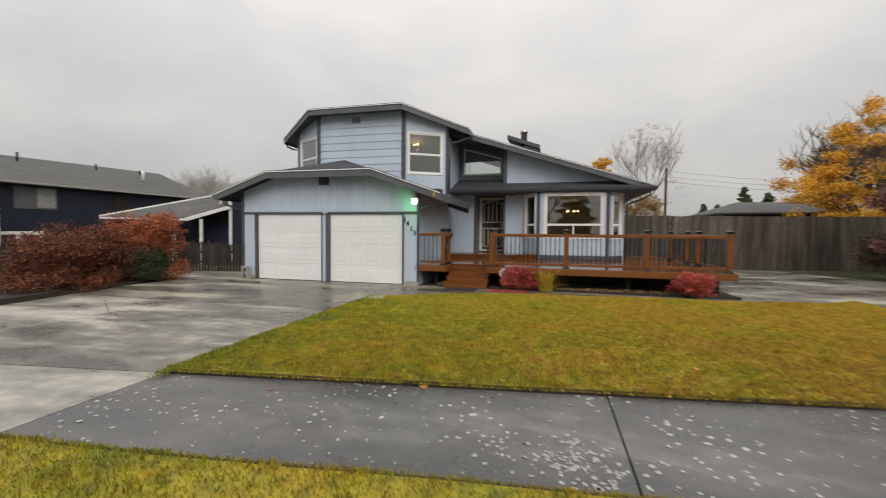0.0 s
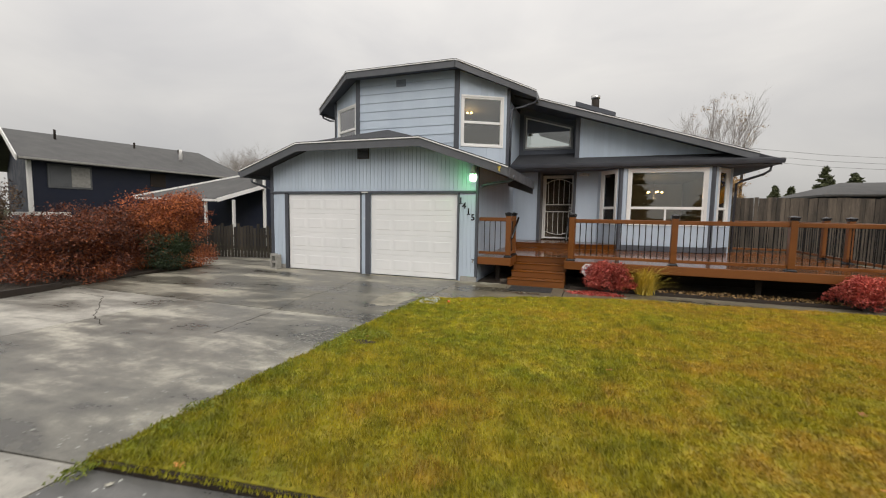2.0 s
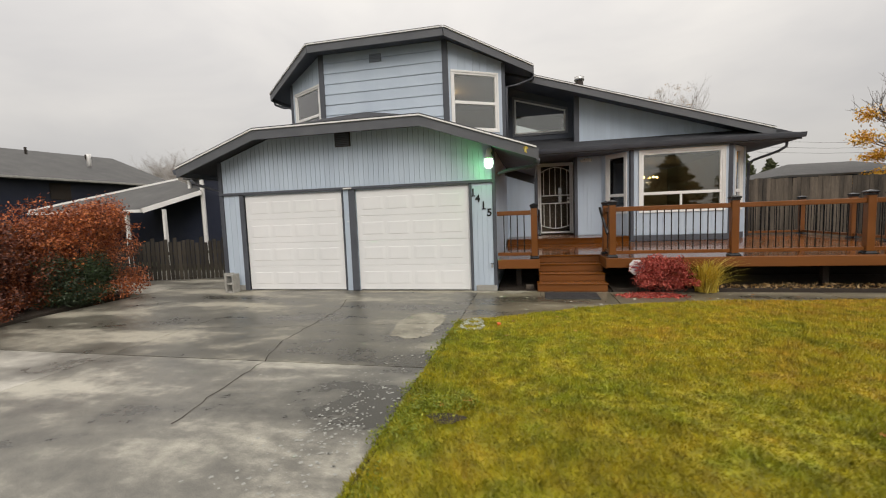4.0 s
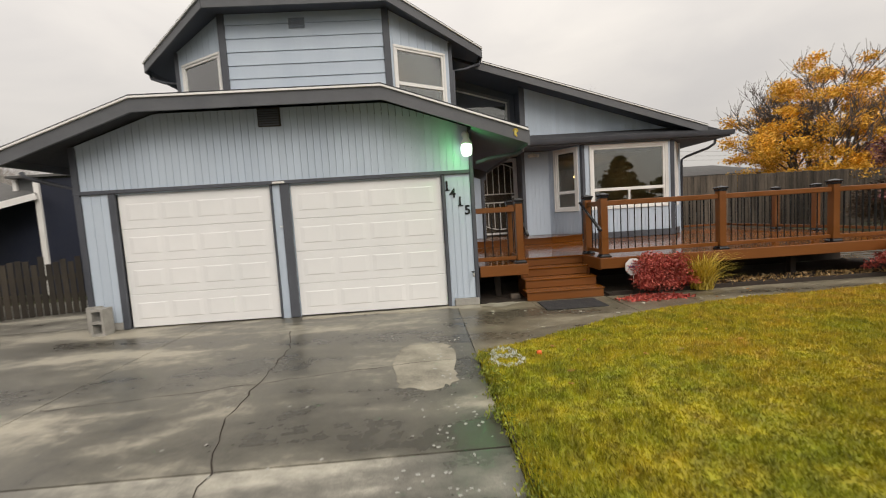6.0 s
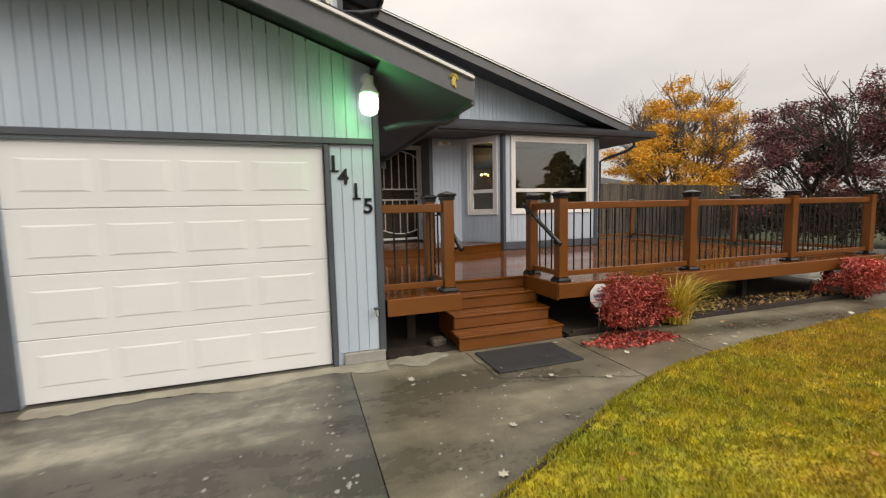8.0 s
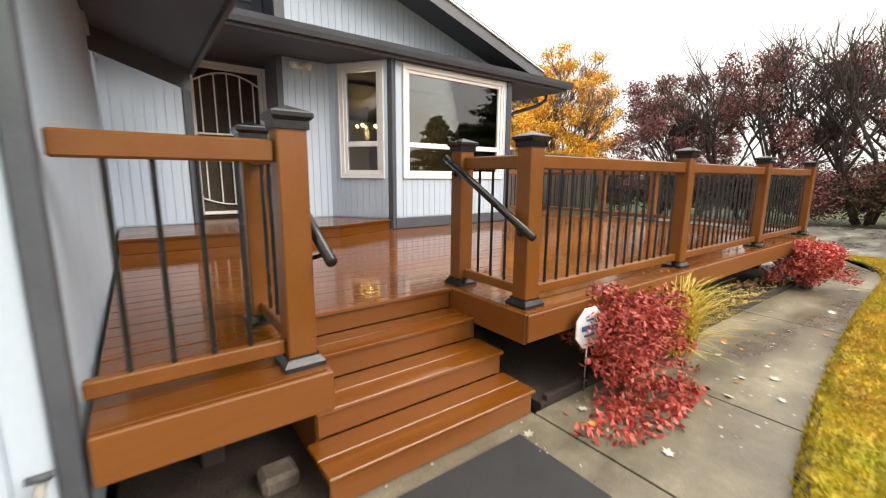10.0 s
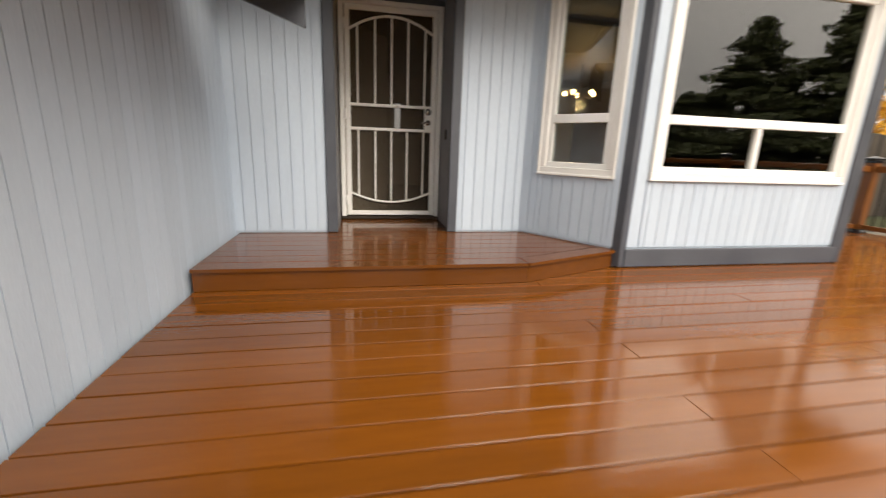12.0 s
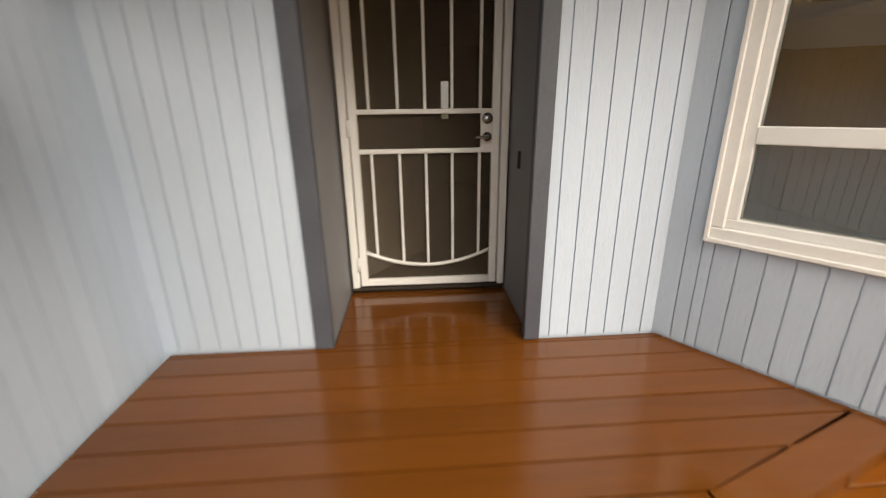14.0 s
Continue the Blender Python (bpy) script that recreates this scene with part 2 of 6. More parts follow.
def lawn_material(name):
    m = bpy.data.materials.new(name)
    m.use_nodes = True
    nt = m.node_tree
    bsdf = nt.nodes["Principled BSDF"]
    geo = nt.nodes.new("ShaderNodeNewGeometry")
    n1 = add(nt, "ShaderNodeTexNoise", Scale=0.55, Detail=5.0, Roughness=0.68)
    nt.links.new(geo.outputs["Position"], n1.inputs["Vector"])
    rp = nt.nodes.new("ShaderNodeValToRGB")
    e = rp.color_ramp.elements
    e[0].position, e[0].color = 0.36, (0.190, 0.205, 0.008, 1)
    e[1].position, e[1].color = 0.60, (0.350, 0.222, 0.020, 1)
    k = e.new(0.5)
    k.color = (0.300, 0.245, 0.010, 1)
    cell = nt.nodes.new("ShaderNodeSeparateXYZ")
    nt.links.new(geo.outputs["Position"], cell.inputs[0])
    dryness = add(nt, "ShaderNodeMapRange")
    dryness.inputs["From Min"].default_value, dryness.inputs["From Max"].default_value = -4.5, 1.5
    dryness.inputs["To Min"].default_value, dryness.inputs["To Max"].default_value = -0.07, 0.06
    nt.links.new(cell.outputs["X"], dryness.inputs["Value"])
    blot = add(nt, "ShaderNodeTexNoise", Scale=3.2, Detail=4.0, Roughness=0.7)
    nt.links.new(geo.outputs["Position"], blot.inputs["Vector"])
    two = nt.nodes.new("ShaderNodeMix")
    two.inputs["Factor"].default_value = 0.42
    nt.links.new(n1.outputs["Fac"], two.inputs["A"])
    nt.links.new(blot.outputs["Fac"], two.inputs["B"])
    wet = nt.nodes.new("ShaderNodeMath")
    wet.operation = "ADD"
    nt.links.new(two.outputs["Result"], wet.inputs[0])
    nt.links.new(dryness.outputs["Result"], wet.inputs[1])
    nt.links.new(wet.outputs[0], rp.inputs["Fac"])
    r2 = add(nt, "ShaderNodeMapRange")
    r2.inputs["To Min"].default_value, r2.inputs["To Max"].default_value = 0.88, 1.18
    nt.links.new(geo.outputs["Random Per Island"], r2.inputs["Value"])
    hsv = nt.nodes.new("ShaderNodeHueSaturation")
    tuft = add(nt, "ShaderNodeTexNoise", Scale=9.0, Detail=3.0, Roughness=0.6)
    nt.links.new(geo.outputs["Position"], tuft.inputs["Vector"])
    r3 = add(nt, "ShaderNodeMapRange")
    r3.inputs["From Min"].default_value, r3.inputs["From Max"].default_value = 0.32, 0.68
    r3.inputs["To Min"].default_value, r3.inputs["To Max"].default_value = 0.62, 1.38
    nt.links.new(tuft.outputs["Fac"], r3.inputs["Value"])
    prod = nt.nodes.new("ShaderNodeMath")
    prod.operation = "MULTIPLY"
    nt.links.new(r2.outputs["Result"], prod.inputs[0])
    nt.links.new(r3.outputs["Result"], prod.inputs[1])
    # Blade value climbs with y, from 0.84 by the street to 1.16.
    y_gain = add(nt, "ShaderNodeMapRange")
    y_gain.inputs["From Min"].default_value, y_gain.inputs["From Max"].default_value = 5.0, 10.5
    y_gain.inputs["To Min"].default_value, y_gain.inputs["To Max"].default_value = 0.84, 1.16
    nt.links.new(cell.outputs["Y"], y_gain.inputs["Value"])
    blade_value = nt.nodes.new("ShaderNodeMath")
    blade_value.operation = "MULTIPLY"
    nt.links.new(prod.outputs[0], blade_value.inputs[0])
    nt.links.new(y_gain.outputs["Result"], blade_value.inputs[1])
    nt.links.new(rp.outputs["Color"], hsv.inputs["Color"])
    nt.links.new(blade_value.outputs[0], hsv.inputs["Value"])
    nt.links.new(hsv.outputs["Color"], bsdf.inputs["Base Color"])
    bsdf.inputs["Roughness"].default_value = 0.6
    return m


LAWN = lawn_material("autumn_lawn")


def concrete(name, base, pale, wet, lichen=0.0, dry=0.5, drain=None):
    """Wet concrete: dark soaked areas with gloss, pale dry ones, and white lichen dots where lichen > 0. drain: x of the dry and of the soaked side."""
    m = bpy.data.materials.new(name)
    m.use_nodes = True
    nt = m.node_tree
    bsdf = nt.nodes["Principled BSDF"]
    geo = nt.nodes.new("ShaderNodeNewGeometry")
    big = add(nt, "ShaderNodeTexNoise", Scale=0.75, Detail=6.0, Roughness=0.62, Distortion=0.25)
    mid = add(nt, "ShaderNodeTexNoise", Scale=5.0, Detail=5.0, Roughness=0.7)
    fine = add(nt, "ShaderNodeTexNoise", Scale=140.0, Detail=2.0)
    drift = nt.nodes.new("ShaderNodeMapping")
    drift.inputs["Rotation"].default_value = (0, 0, radians(-38))
    drift.inputs["Scale"].default_value = (0.55, 1.5, 1)
    nt.links.new(geo.outputs["Position"], drift.inputs["Vector"])
    nt.links.new(drift.outputs["Vector"], big.inputs["Vector"])
    for n in (mid, fine):
        nt.links.new(geo.outputs["Position"], n.inputs["Vector"])
    mixn = nt.nodes.new("ShaderNodeMix")
    mixn.inputs["Factor"].default_value = 0.22
    nt.links.new(big.outputs["Fac"], mixn.inputs["A"])
    nt.links.new(mid.outputs["Fac"], mixn.inputs["B"])
    damp = mixn.outputs["Result"]
    if drain:
        where = nt.nodes.new("ShaderNodeSeparateXYZ")
        nt.links.new(geo.outputs["Position"], where.inputs[0])
        fall = add(nt, "ShaderNodeMapRange")
        fall.inputs["From Min"].default_value, fall.inputs["From Max"].default_value = drain
        fall.inputs["To Min"].default_value, fall.inputs["To Max"].default_value = 0.035, -0.025
        nt.links.new(where.outputs["X"], fall.inputs["Value"])
        total = nt.nodes.new("ShaderNodeMath")
        nt.links.new(mixn.outputs["Result"], total.inputs[0])
        nt.links.new(fall.outputs["Result"], total.inputs[1])
        damp = total.outputs[0]
    rp = nt.nodes.new("ShaderNodeValToRGB")
    e = rp.color_ramp.elements
    e[0].position, e[0].color = dry - 0.08, (*wet, 1)
    e[1].position, e[1].color = dry + 0.12, (*pale, 1)
    k = e.new(dry + 0.02)
    k.color = (*base, 1)
    nt.links.new(damp, rp.inputs["Fac"])
    grain = add(nt, "ShaderNodeMapRange")
    grain.inputs["From Min"].default_value, grain.inputs["From Max"].default_value = 0.3, 0.7
    grain.inputs["To Min"].default_value, grain.inputs["To Max"].default_value = 0.82, 1.18
    nt.links.new(fine.outputs["Fac"], grain.inputs["Value"])
    hsv = nt.nodes.new("ShaderNodeHueSaturation")
    nt.links.new(rp.outputs["Color"], hsv.inputs["Color"])
    nt.links.new(grain.outputs["Result"], hsv.inputs["Value"])
    last = hsv.outputs["Color"]
    if lichen:
        vor = add(nt, "ShaderNodeTexVoronoi", Scale=11.0, Randomness=1.0)
        patch = add(nt, "ShaderNodeTexNoise", Scale=1.1, Detail=3.0)
        wob = add(nt, "ShaderNodeTexNoise", Scale=40.0, Detail=2.0)
        for n in (vor, patch, wob):
            nt.links.new(geo.outputs["Position"], n.inputs["Vector"])
        lim = add(nt, "ShaderNodeMapRange")
        lim.inputs["From Min"].default_value, lim.inputs["From Max"].default_value = 0.45, 0.72
        lim.inputs["To Min"].default_value, lim.inputs["To Max"].default_value = 0.08, 0.08 + lichen
        nt.links.new(patch.outputs["Fac"], lim.inputs["Value"])
        wv = nt.nodes.new("ShaderNodeMath")
        wv.operation = "MULTIPLY_ADD"
        wv.inputs[1].default_value, wv.inputs[2].default_value = 0.35, -0.17
        nt.links.new(wob.outputs["Fac"], wv.inputs[0])
        sm = nt.nodes.new("ShaderNodeMath")
        sm.operation = "ADD"
        nt.links.new(vor.outputs["Distance"], sm.inputs[0])
        nt.links.new(wv.outputs[0], sm.inputs[1])
        lt = nt.nodes.new("ShaderNodeMath")
        lt.operation = "LESS_THAN"
        nt.links.new(sm.outputs[0], lt.inputs[0])
        nt.links.new(lim.outputs["Result"], lt.inputs[1])
        lm = nt.nodes.new("ShaderNodeMix")
        lm.data_type = "RGBA"
        lm.inputs["B"].default_value = (0.42, 0.43, 0.40, 1)
        nt.links.new(lt.outputs[0], lm.inputs["Factor"])
        nt.links.new(last, lm.inputs["A"])
        last = lm.outputs["Result"]
    nt.links.new(last, bsdf.inputs["Base Color"])
    rr = add(nt, "ShaderNodeMapRange")
    rr.inputs["From Min"].default_value, rr.inputs["From Max"].default_value = dry - 0.12, dry + 0.14
    rr.inputs["To Min"].default_value, rr.inputs["To Max"].default_value = 0.22, 0.50
    nt.links.new(damp, rr.inputs["Value"])
    nt.links.new(rr.outputs["Result"], bsdf.inputs["Roughness"])
    bp = add(nt, "ShaderNodeBump", Strength=0.25, Distance=0.004)
    nt.links.new(fine.outputs["Fac"], bp.inputs["Height"])
    nt.links.new(bp.outputs["Normal"], bsdf.inputs["Normal"])
    return m


DRIVE = concrete("wet_driveway", (0.19, 0.18, 0.152), (0.45, 0.425, 0.355), (0.082, 0.078, 0.067), dry=0.492, drain=(-7.4, -5.6))
DRIVEFRONT = concrete("pale_driveway", (0.30, 0.285, 0.25), (0.50, 0.475, 0.415), (0.145, 0.138, 0.121), dry=0.468)
DRIVEBACK = concrete("darker_driveway", (0.135, 0.126, 0.100), (0.37, 0.34, 0.27), (0.060, 0.055, 0.043), dry=0.503, drain=(-8.2, -6.4))
PATHWAY = concrete("damp_walkway", (0.170, 0.148, 0.104), (0.29, 0.255, 0.185), (0.095, 0.083, 0.060), lichen=0.05, dry=0.5)
WALKWAY = concrete("wet_sidewalk", (0.112, 0.110, 0.106), (0.185, 0.18, 0.17), (0.074, 0.074, 0.074), lichen=0.30, dry=0.52)

# ---- building blocks ----
PLACE = {}
BOXES = {}


def link(name, mesh, parent, at, mats=None):
    ob = new(name, mesh)
    ob.matrix_basis = at
    if parent is not None:
        ob.parent = parent
        ob.matrix_parent_inverse = PLACE[parent].inverted()
    PLACE[ob] = at.copy()
    return ob


def thing(name, at, label, category, group="", kind=""):
    """An Empty at a thing's base, to hold its parts."""
    ob = new(name)
    ob.empty_display_size = 0.2
    ob.matrix_basis = Matrix.Translation(at)
    PLACE[ob] = ob.matrix_basis.copy()
    return tagged(ob, label, category, group, kind)


def part(name, bm, mat, parent=None, label="", smooth=False):
    """One mesh object from a bmesh in world metres, with its origin at its middle."""
    lo = Vector([min(v.co[i] for v in bm.verts) for i in range(3)])
    hi = Vector([max(v.co[i] for v in bm.verts) for i in range(3)])
    c = (lo + hi) / 2
    c.z = lo.z
    bmesh.ops.translate(bm, verts=bm.verts, vec=-c)
    bmesh.ops.recalc_face_normals(bm, faces=bm.faces)
    me = bpy.data.meshes.new(name)
    bm.to_mesh(me)
    bm.free()
    me.materials.append(mat)
    if smooth:
        me.polygons.foreach_set("use_smooth", [True] * len(me.polygons))
    ob = link(name, me, parent, Matrix.Translation(c))
    if label:
        ob["label"] = label
    return ob


def box_mesh(dx, dy, dz, bevel, mat):
    key = (round(dx, 3), round(dy, 3), round(dz, 3), bevel, mat.name)
    if key not in BOXES:
        bm = bmesh.new()
        bmesh.ops.create_cube(bm, size=1)
        bmesh.ops.scale(bm, vec=(dx, dy, dz), verts=bm.verts)
        if bevel:
            bmesh.ops.bevel(bm, geom=bm.edges, offset=min(bevel, 0.4 * min(dx, dy, dz)), segments=1, affect="EDGES")
        me = bpy.data.meshes.new("block")
        bm.to_mesh(me)
        bm.free()
        me.materials.append(mat)
        BOXES[key] = me
    return BOXES[key]


def block(name, lo, hi, mat, parent=None, bevel=0.006, label="", turn=0.0):
    """A box with eased edges between two corners; turn is about its own middle, in degrees."""
    lo, hi = Vector(lo), Vector(hi)
    d, c = hi - lo, (lo + hi) / 2
    ob = link(name, box_mesh(d.x, d.y, d.z, bevel, mat), parent, pose(*c, 0, 0, turn))
    if label:
        ob["label"] = label
    return ob


def bar(name, a, b, w, h, mat, parent=None, bevel=0.004, label=""):
    """A beam of width w (level) and height h from a to b."""
    a, b = Vector(a), Vector(b)
    d = b - a
    x = d.normalized()
    side = Vector((0, 0, 1)).cross(x)
    side = side.normalized() if side.length > 1e-4 else Vector((0, 1, 0))
    up = x.cross(side)
    m = Matrix((x, side, up)).transposed().to_4x4()
    m.translation = (a + b) / 2
    ob = link(name, box_mesh(d.length, w, h, bevel, mat), parent, m)
    if label:
        ob["label"] = label
    return ob


def tube_into(bm, pts, r, n=8, r_end=None):
    rings = []
    pts = [Vector(p) for p in pts]
    for i, p in enumerate(pts):
        d = (pts[min(i + 1, len(pts) - 1)] - pts[max(i - 1, 0)]).normalized()
        s = d.cross(Vector((0, 0, 1)))
        s = s.normalized() if s.length > 1e-3 else Vector((1, 0, 0))
        u = s.cross(d)
        rad = r if r_end is None else r + (r_end - r) * i / (len(pts) - 1)
        rings.append([bm.verts.new(p + rad * (math.cos(k * math.tau / n) * s + math.sin(k * math.tau / n) * u)) for k in range(n)])
    for q, w in zip(rings, rings[1:]):
        for k in range(n):
            bm.faces.new((q[k], q[(k + 1) % n], w[(k + 1) % n], w[k]))
    bm.faces.new(rings[0][::-1])
    bm.faces.new(rings[-1])


def tube(name, pts, r, mat, parent=None, n=8, label="", r_end=None):
    bm = bmesh.new()
    tube_into(bm, pts, r, n, r_end)
    return part(name, bm, mat, parent, label, smooth=True)


def prism_into(bm, top, drop):
    """A solid between a polygon and the same polygon moved by drop."""
    a = [bm.verts.new(p) for p in top]
    b = [bm.verts.new(Vector(p) + Vector(drop)) for p in top]
    bm.faces.new(a)
    bm.faces.new(b[::-1])
    for i in range(len(a)):
        j = (i + 1) % len(a)
        bm.faces.new((a[i], b[i], b[j], a[j]))


def prism(name, top, drop, mat, parent=None, label=""):
    bm = bmesh.new()
    prism_into(bm, top, drop)
    return part(name, bm, mat, parent, label)


def raw(name, verts, faces, mat, parent=None, label="", at=(0, 0, 0)):
    me = bpy.data.meshes.new(name)
    me.from_pydata(verts, [], faces)
    me.materials.append(mat)
    ob = link(name, me, parent, Matrix.Translation(at))
    if label:
        ob["label"] = label
    return ob


def siding(parent, a, b, low, top, step, name="board", gap=0.007, thick=0.011, start=0.0):
    """Vertical boards with open grooves from a to b in plan. They stand proud on the side to the right of a-b. top(s), low(s): heights at s metres along."""
    a, b = Vector((*a, 0)), Vector((*b, 0))
    d = (b - a).normalized()
    n = Vector((d.y, -d.x, 0))
    length = (b - a).length
    s = start
    while s < length - 0.01:
        e = min(s + step, length)
        s0, s1 = max(s, 0) + gap / 2, e - gap / 2
        if s1 - s0 > 0.01 and min(top(s0) - low(s0), top(s1) - low(s1)) > 0.005:
            bm = bmesh.new()
            face = [a + d * s0 + Vector((0, 0, low(s0))), a + d * s1 + Vector((0, 0, low(s1))), a + d * s1 + Vector((0, 0, top(s1))), a + d * s0 + Vector((0, 0, top(s0)))]
            prism_into(bm, [p + n * thick for p in face], -n * thick)
            part(name, bm, SIDING, parent)
        s = e


def wall_slab(name, a, b, low, top, parent, thick=0.14, mat=None, holes=()):
    """One solid wall from a to b in plan with its face on the right of a-b; holes: (s0, s1, z0, z1) along it."""
    a, b = Vector((*a, 0)), Vector((*b, 0))
    d = (b - a).normalized()
    n = Vector((d.y, -d.x, 0))
    length = (b - a).length
    cuts = sorted({0.0, length, *[h[0] for h in holes], *[h[1] for h in holes]})
    levels = sorted({low, *[z for h in holes for z in h[2:] if z > low]})
    bm = bmesh.new()
    made = {}

    def vert(s, k):
        if (s, k) not in made:
            z = levels[k] if k < len(levels) else top(s)
            made[s, k] = bm.verts.new(a + d * s + Vector((0, 0, z)))
        return made[s, k]

    faces = []
    for s0, s1 in zip(cuts, cuts[1:]):
        for k in range(len(levels)):
            mid, zm = (s0 + s1) / 2, (levels[k] + (levels[k + 1] if k + 1 < len(levels) else levels[k] + 0.02)) / 2
            if any(h[0] < mid < h[1] and h[2] < zm < h[3] for h in holes):
                continue
            faces.append(bm.faces.new((vert(s0, k), vert(s1, k), vert(s1, k + 1), vert(s0, k + 1))))
    grown = bmesh.ops.extrude_face_region(bm, geom=faces)
    bmesh.ops.translate(bm, verts=[g for g in grown["geom"] if isinstance(g, bmesh.types.BMVert)], vec=-n * thick)
    return part(name, bm, mat or SIDING, parent)


def window(name, a, b, z0, z1, parent, mull=None, split=False, label="", top2=None, casing=0.085, proud=0.03, cmat=None):
    """A window between two plan points: casing, sash frame, panes. The outside is to the right of a-b. top2: height of the far top corner, if it slopes."""
    a, b = Vector((*a, 0)), Vector((*b, 0))
    d = (b - a).normalized()
    n = Vector((d.y, -d.x, 0))
    w = (b - a).length
    ztop = lambda s: z1 + ((top2 if top2 is not None else z1) - z1) * s / w

    def beam(bm, s0, h0, s1, h1, wide, depth, out):
        p, q = a + d * s0 + Vector((0, 0, h0)), a + d * s1 + Vector((0, 0, h1))
        t = (q - p).normalized()
        u = n.cross(t).normalized()
        c = (p + q) / 2 + n * (out - depth / 2)
        m = Matrix((t * (q - p).length, n * depth, u * wide)).transposed().to_4x4()
        m.translation = c
        bmesh.ops.create_cube(bm, size=1, matrix=m)

    def piece(kind, parent_, mat, soft, *args):
        bm = bmesh.new()
        beam(bm, *args)
        bmesh.ops.bevel(bm, geom=bm.edges, offset=soft, segments=1, affect="EDGES")
        return part(kind, bm, mat, parent_, label if kind == name else "")

    c = casing / 2
    cm = cmat or CASING
    win = piece(name, parent, cm, 0.006, 0, z0 + c, w, z0 + c, casing, 0.05, proud)
    piece("casing", win, cm, 0.006, 0, ztop(0) - c, w, ztop(w) - c, casing, 0.05, proud)
    piece("casing", win, cm, 0.006, c, z0 + casing, c, ztop(c) - casing, casing, 0.05, proud - 0.002)
    piece("casing", win, cm, 0.006, w - c, z0 + casing, w - c, ztop(w - c) - casing, casing, 0.05, proud - 0.002)
    if casing > 0.072:
        e = 0.011
        for args in ((0, z0 + e, w, z0 + e), (0, ztop(0) - e, w, ztop(w) - e), (e, z0 + 2 * e, e, ztop(e) - 2 * e), (w - e, z0 + 2 * e, w - e, ztop(w - e) - 2 * e)):
            piece("backband", win, cm, 0.004, *args, 0.022, 0.012, proud + 0.011)
    i0, i1, f = casing, w - casing, 0.045
    zi0 = z0 + casing
    zt = lambda s: ztop(s) - casing
    piece("sash_rail", win, WHITE, 0.004, i0, zi0 + f / 2, i1, zi0 + f / 2, f, 0.07, 0.012)
    piece("sash_rail", win, WHITE, 0.004, i0, zt(i0) - f / 2, i1, zt(i1) - f / 2, f, 0.07, 0.012)
    piece("sash_stile", win, WHITE, 0.004, i0 + f / 2, zi0 + f, i0 + f / 2, zt(i0) - f, f, 0.07, 0.010)
    piece("sash_stile", win, WHITE, 0.004, i1 - f / 2, zi0 + f, i1 - f / 2, zt(i1) - f, f, 0.07, 0.010)
    panes = [(i0 + f, i1 - f, zi0 + f, None)]
    if mull is not None:
        piece("mullion", win, WHITE, 0.004, i0 + f, mull, i1 - f, mull, 0.075, 0.065, 0.014)
        panes = [(i0 + f, i1 - f, mull + 0.037, None), (i0 + f, i1 - f, zi0 + f, mull - 0.037)]
        if split:
            m0 = w / 2
            piece("mullion", win, WHITE, 0.004, m0, zi0 + f, m0, mull - 0.037, 0.05, 0.06, 0.013)
            panes = [panes[0], (i0 + f, m0 - 0.025, zi0 + f, mull - 0.037), (m0 + 0.025, i1 - f, zi0 + f, mull - 0.037)]
    for s0, s1, h0, h1 in panes:
        bm = bmesh.new()
        t0, t1 = (zt(s0) - f, zt(s1) - f) if h1 is None else (h1, h1)
        face = [a + d * s0 + Vector((0, 0, h0)), a + d * s1 + Vector((0, 0, h0)), a + d * s1 + Vector((0, 0, t1)), a + d * s0 + Vector((0, 0, t0))]
        prism_into(bm, [p - n * 0.015 for p in face], -n * 0.005)
        pane = part("pane", bm, GLASS, win, "clear reflecting glass pane")
        pane.visible_shadow = False
    return win


def smooth_poly(points, rounds=2):
    """Corner cutting of an open line in plan."""
    for _ in range(rounds):
        out = [points[0]]
        for p, q in zip(points, points[1:]):
            out += [(0.75 * p[0] + 0.25 * q[0], 0.75 * p[1] + 0.25 * q[1]), (0.25 * p[0] + 0.75 * q[0], 0.25 * p[1] + 0.75 * q[1])]
        points = out + [points[-1]]
    return points

# ---- ground ----
G0 = -0.03
bm = bmesh.new()
bmesh.ops.create_grid(bm, x_segments=60, y_segments=60, size=450)
for v in bm.verts:
    v.co.z = -0.16
tagged(part("ground", bm, MEADOW), "dull green grassy ground reaching the horizon", "ground", kind="structure")


def far_edge(x):
    return 5.20 + 0.14 * (x + 4.43)


def near_edge(x):
    return 3.78 + 0.10 * (x + 4.43)


# sidewalk slabs, with open joints
joints = [-4.515, 0.10, 4.6, 9.0, 13.4]
sidewalk = tagged(thing("pavement", (0, 4.8, G0 - 0.12), "wet grey concrete sidewalk with white lichen dots", "sidewalk"), kind="structure")
for x0, x1 in zip(joints, joints[1:]):
    a, b = x0 + 0.008, x1 - 0.008
    prism("slab", [(a, near_edge(a), G0), (b, near_edge(b), G0), (b, far_edge(b), G0), (a, far_edge(a), G0)], (0, 0, -0.1), WALKWAY, sidewalk)

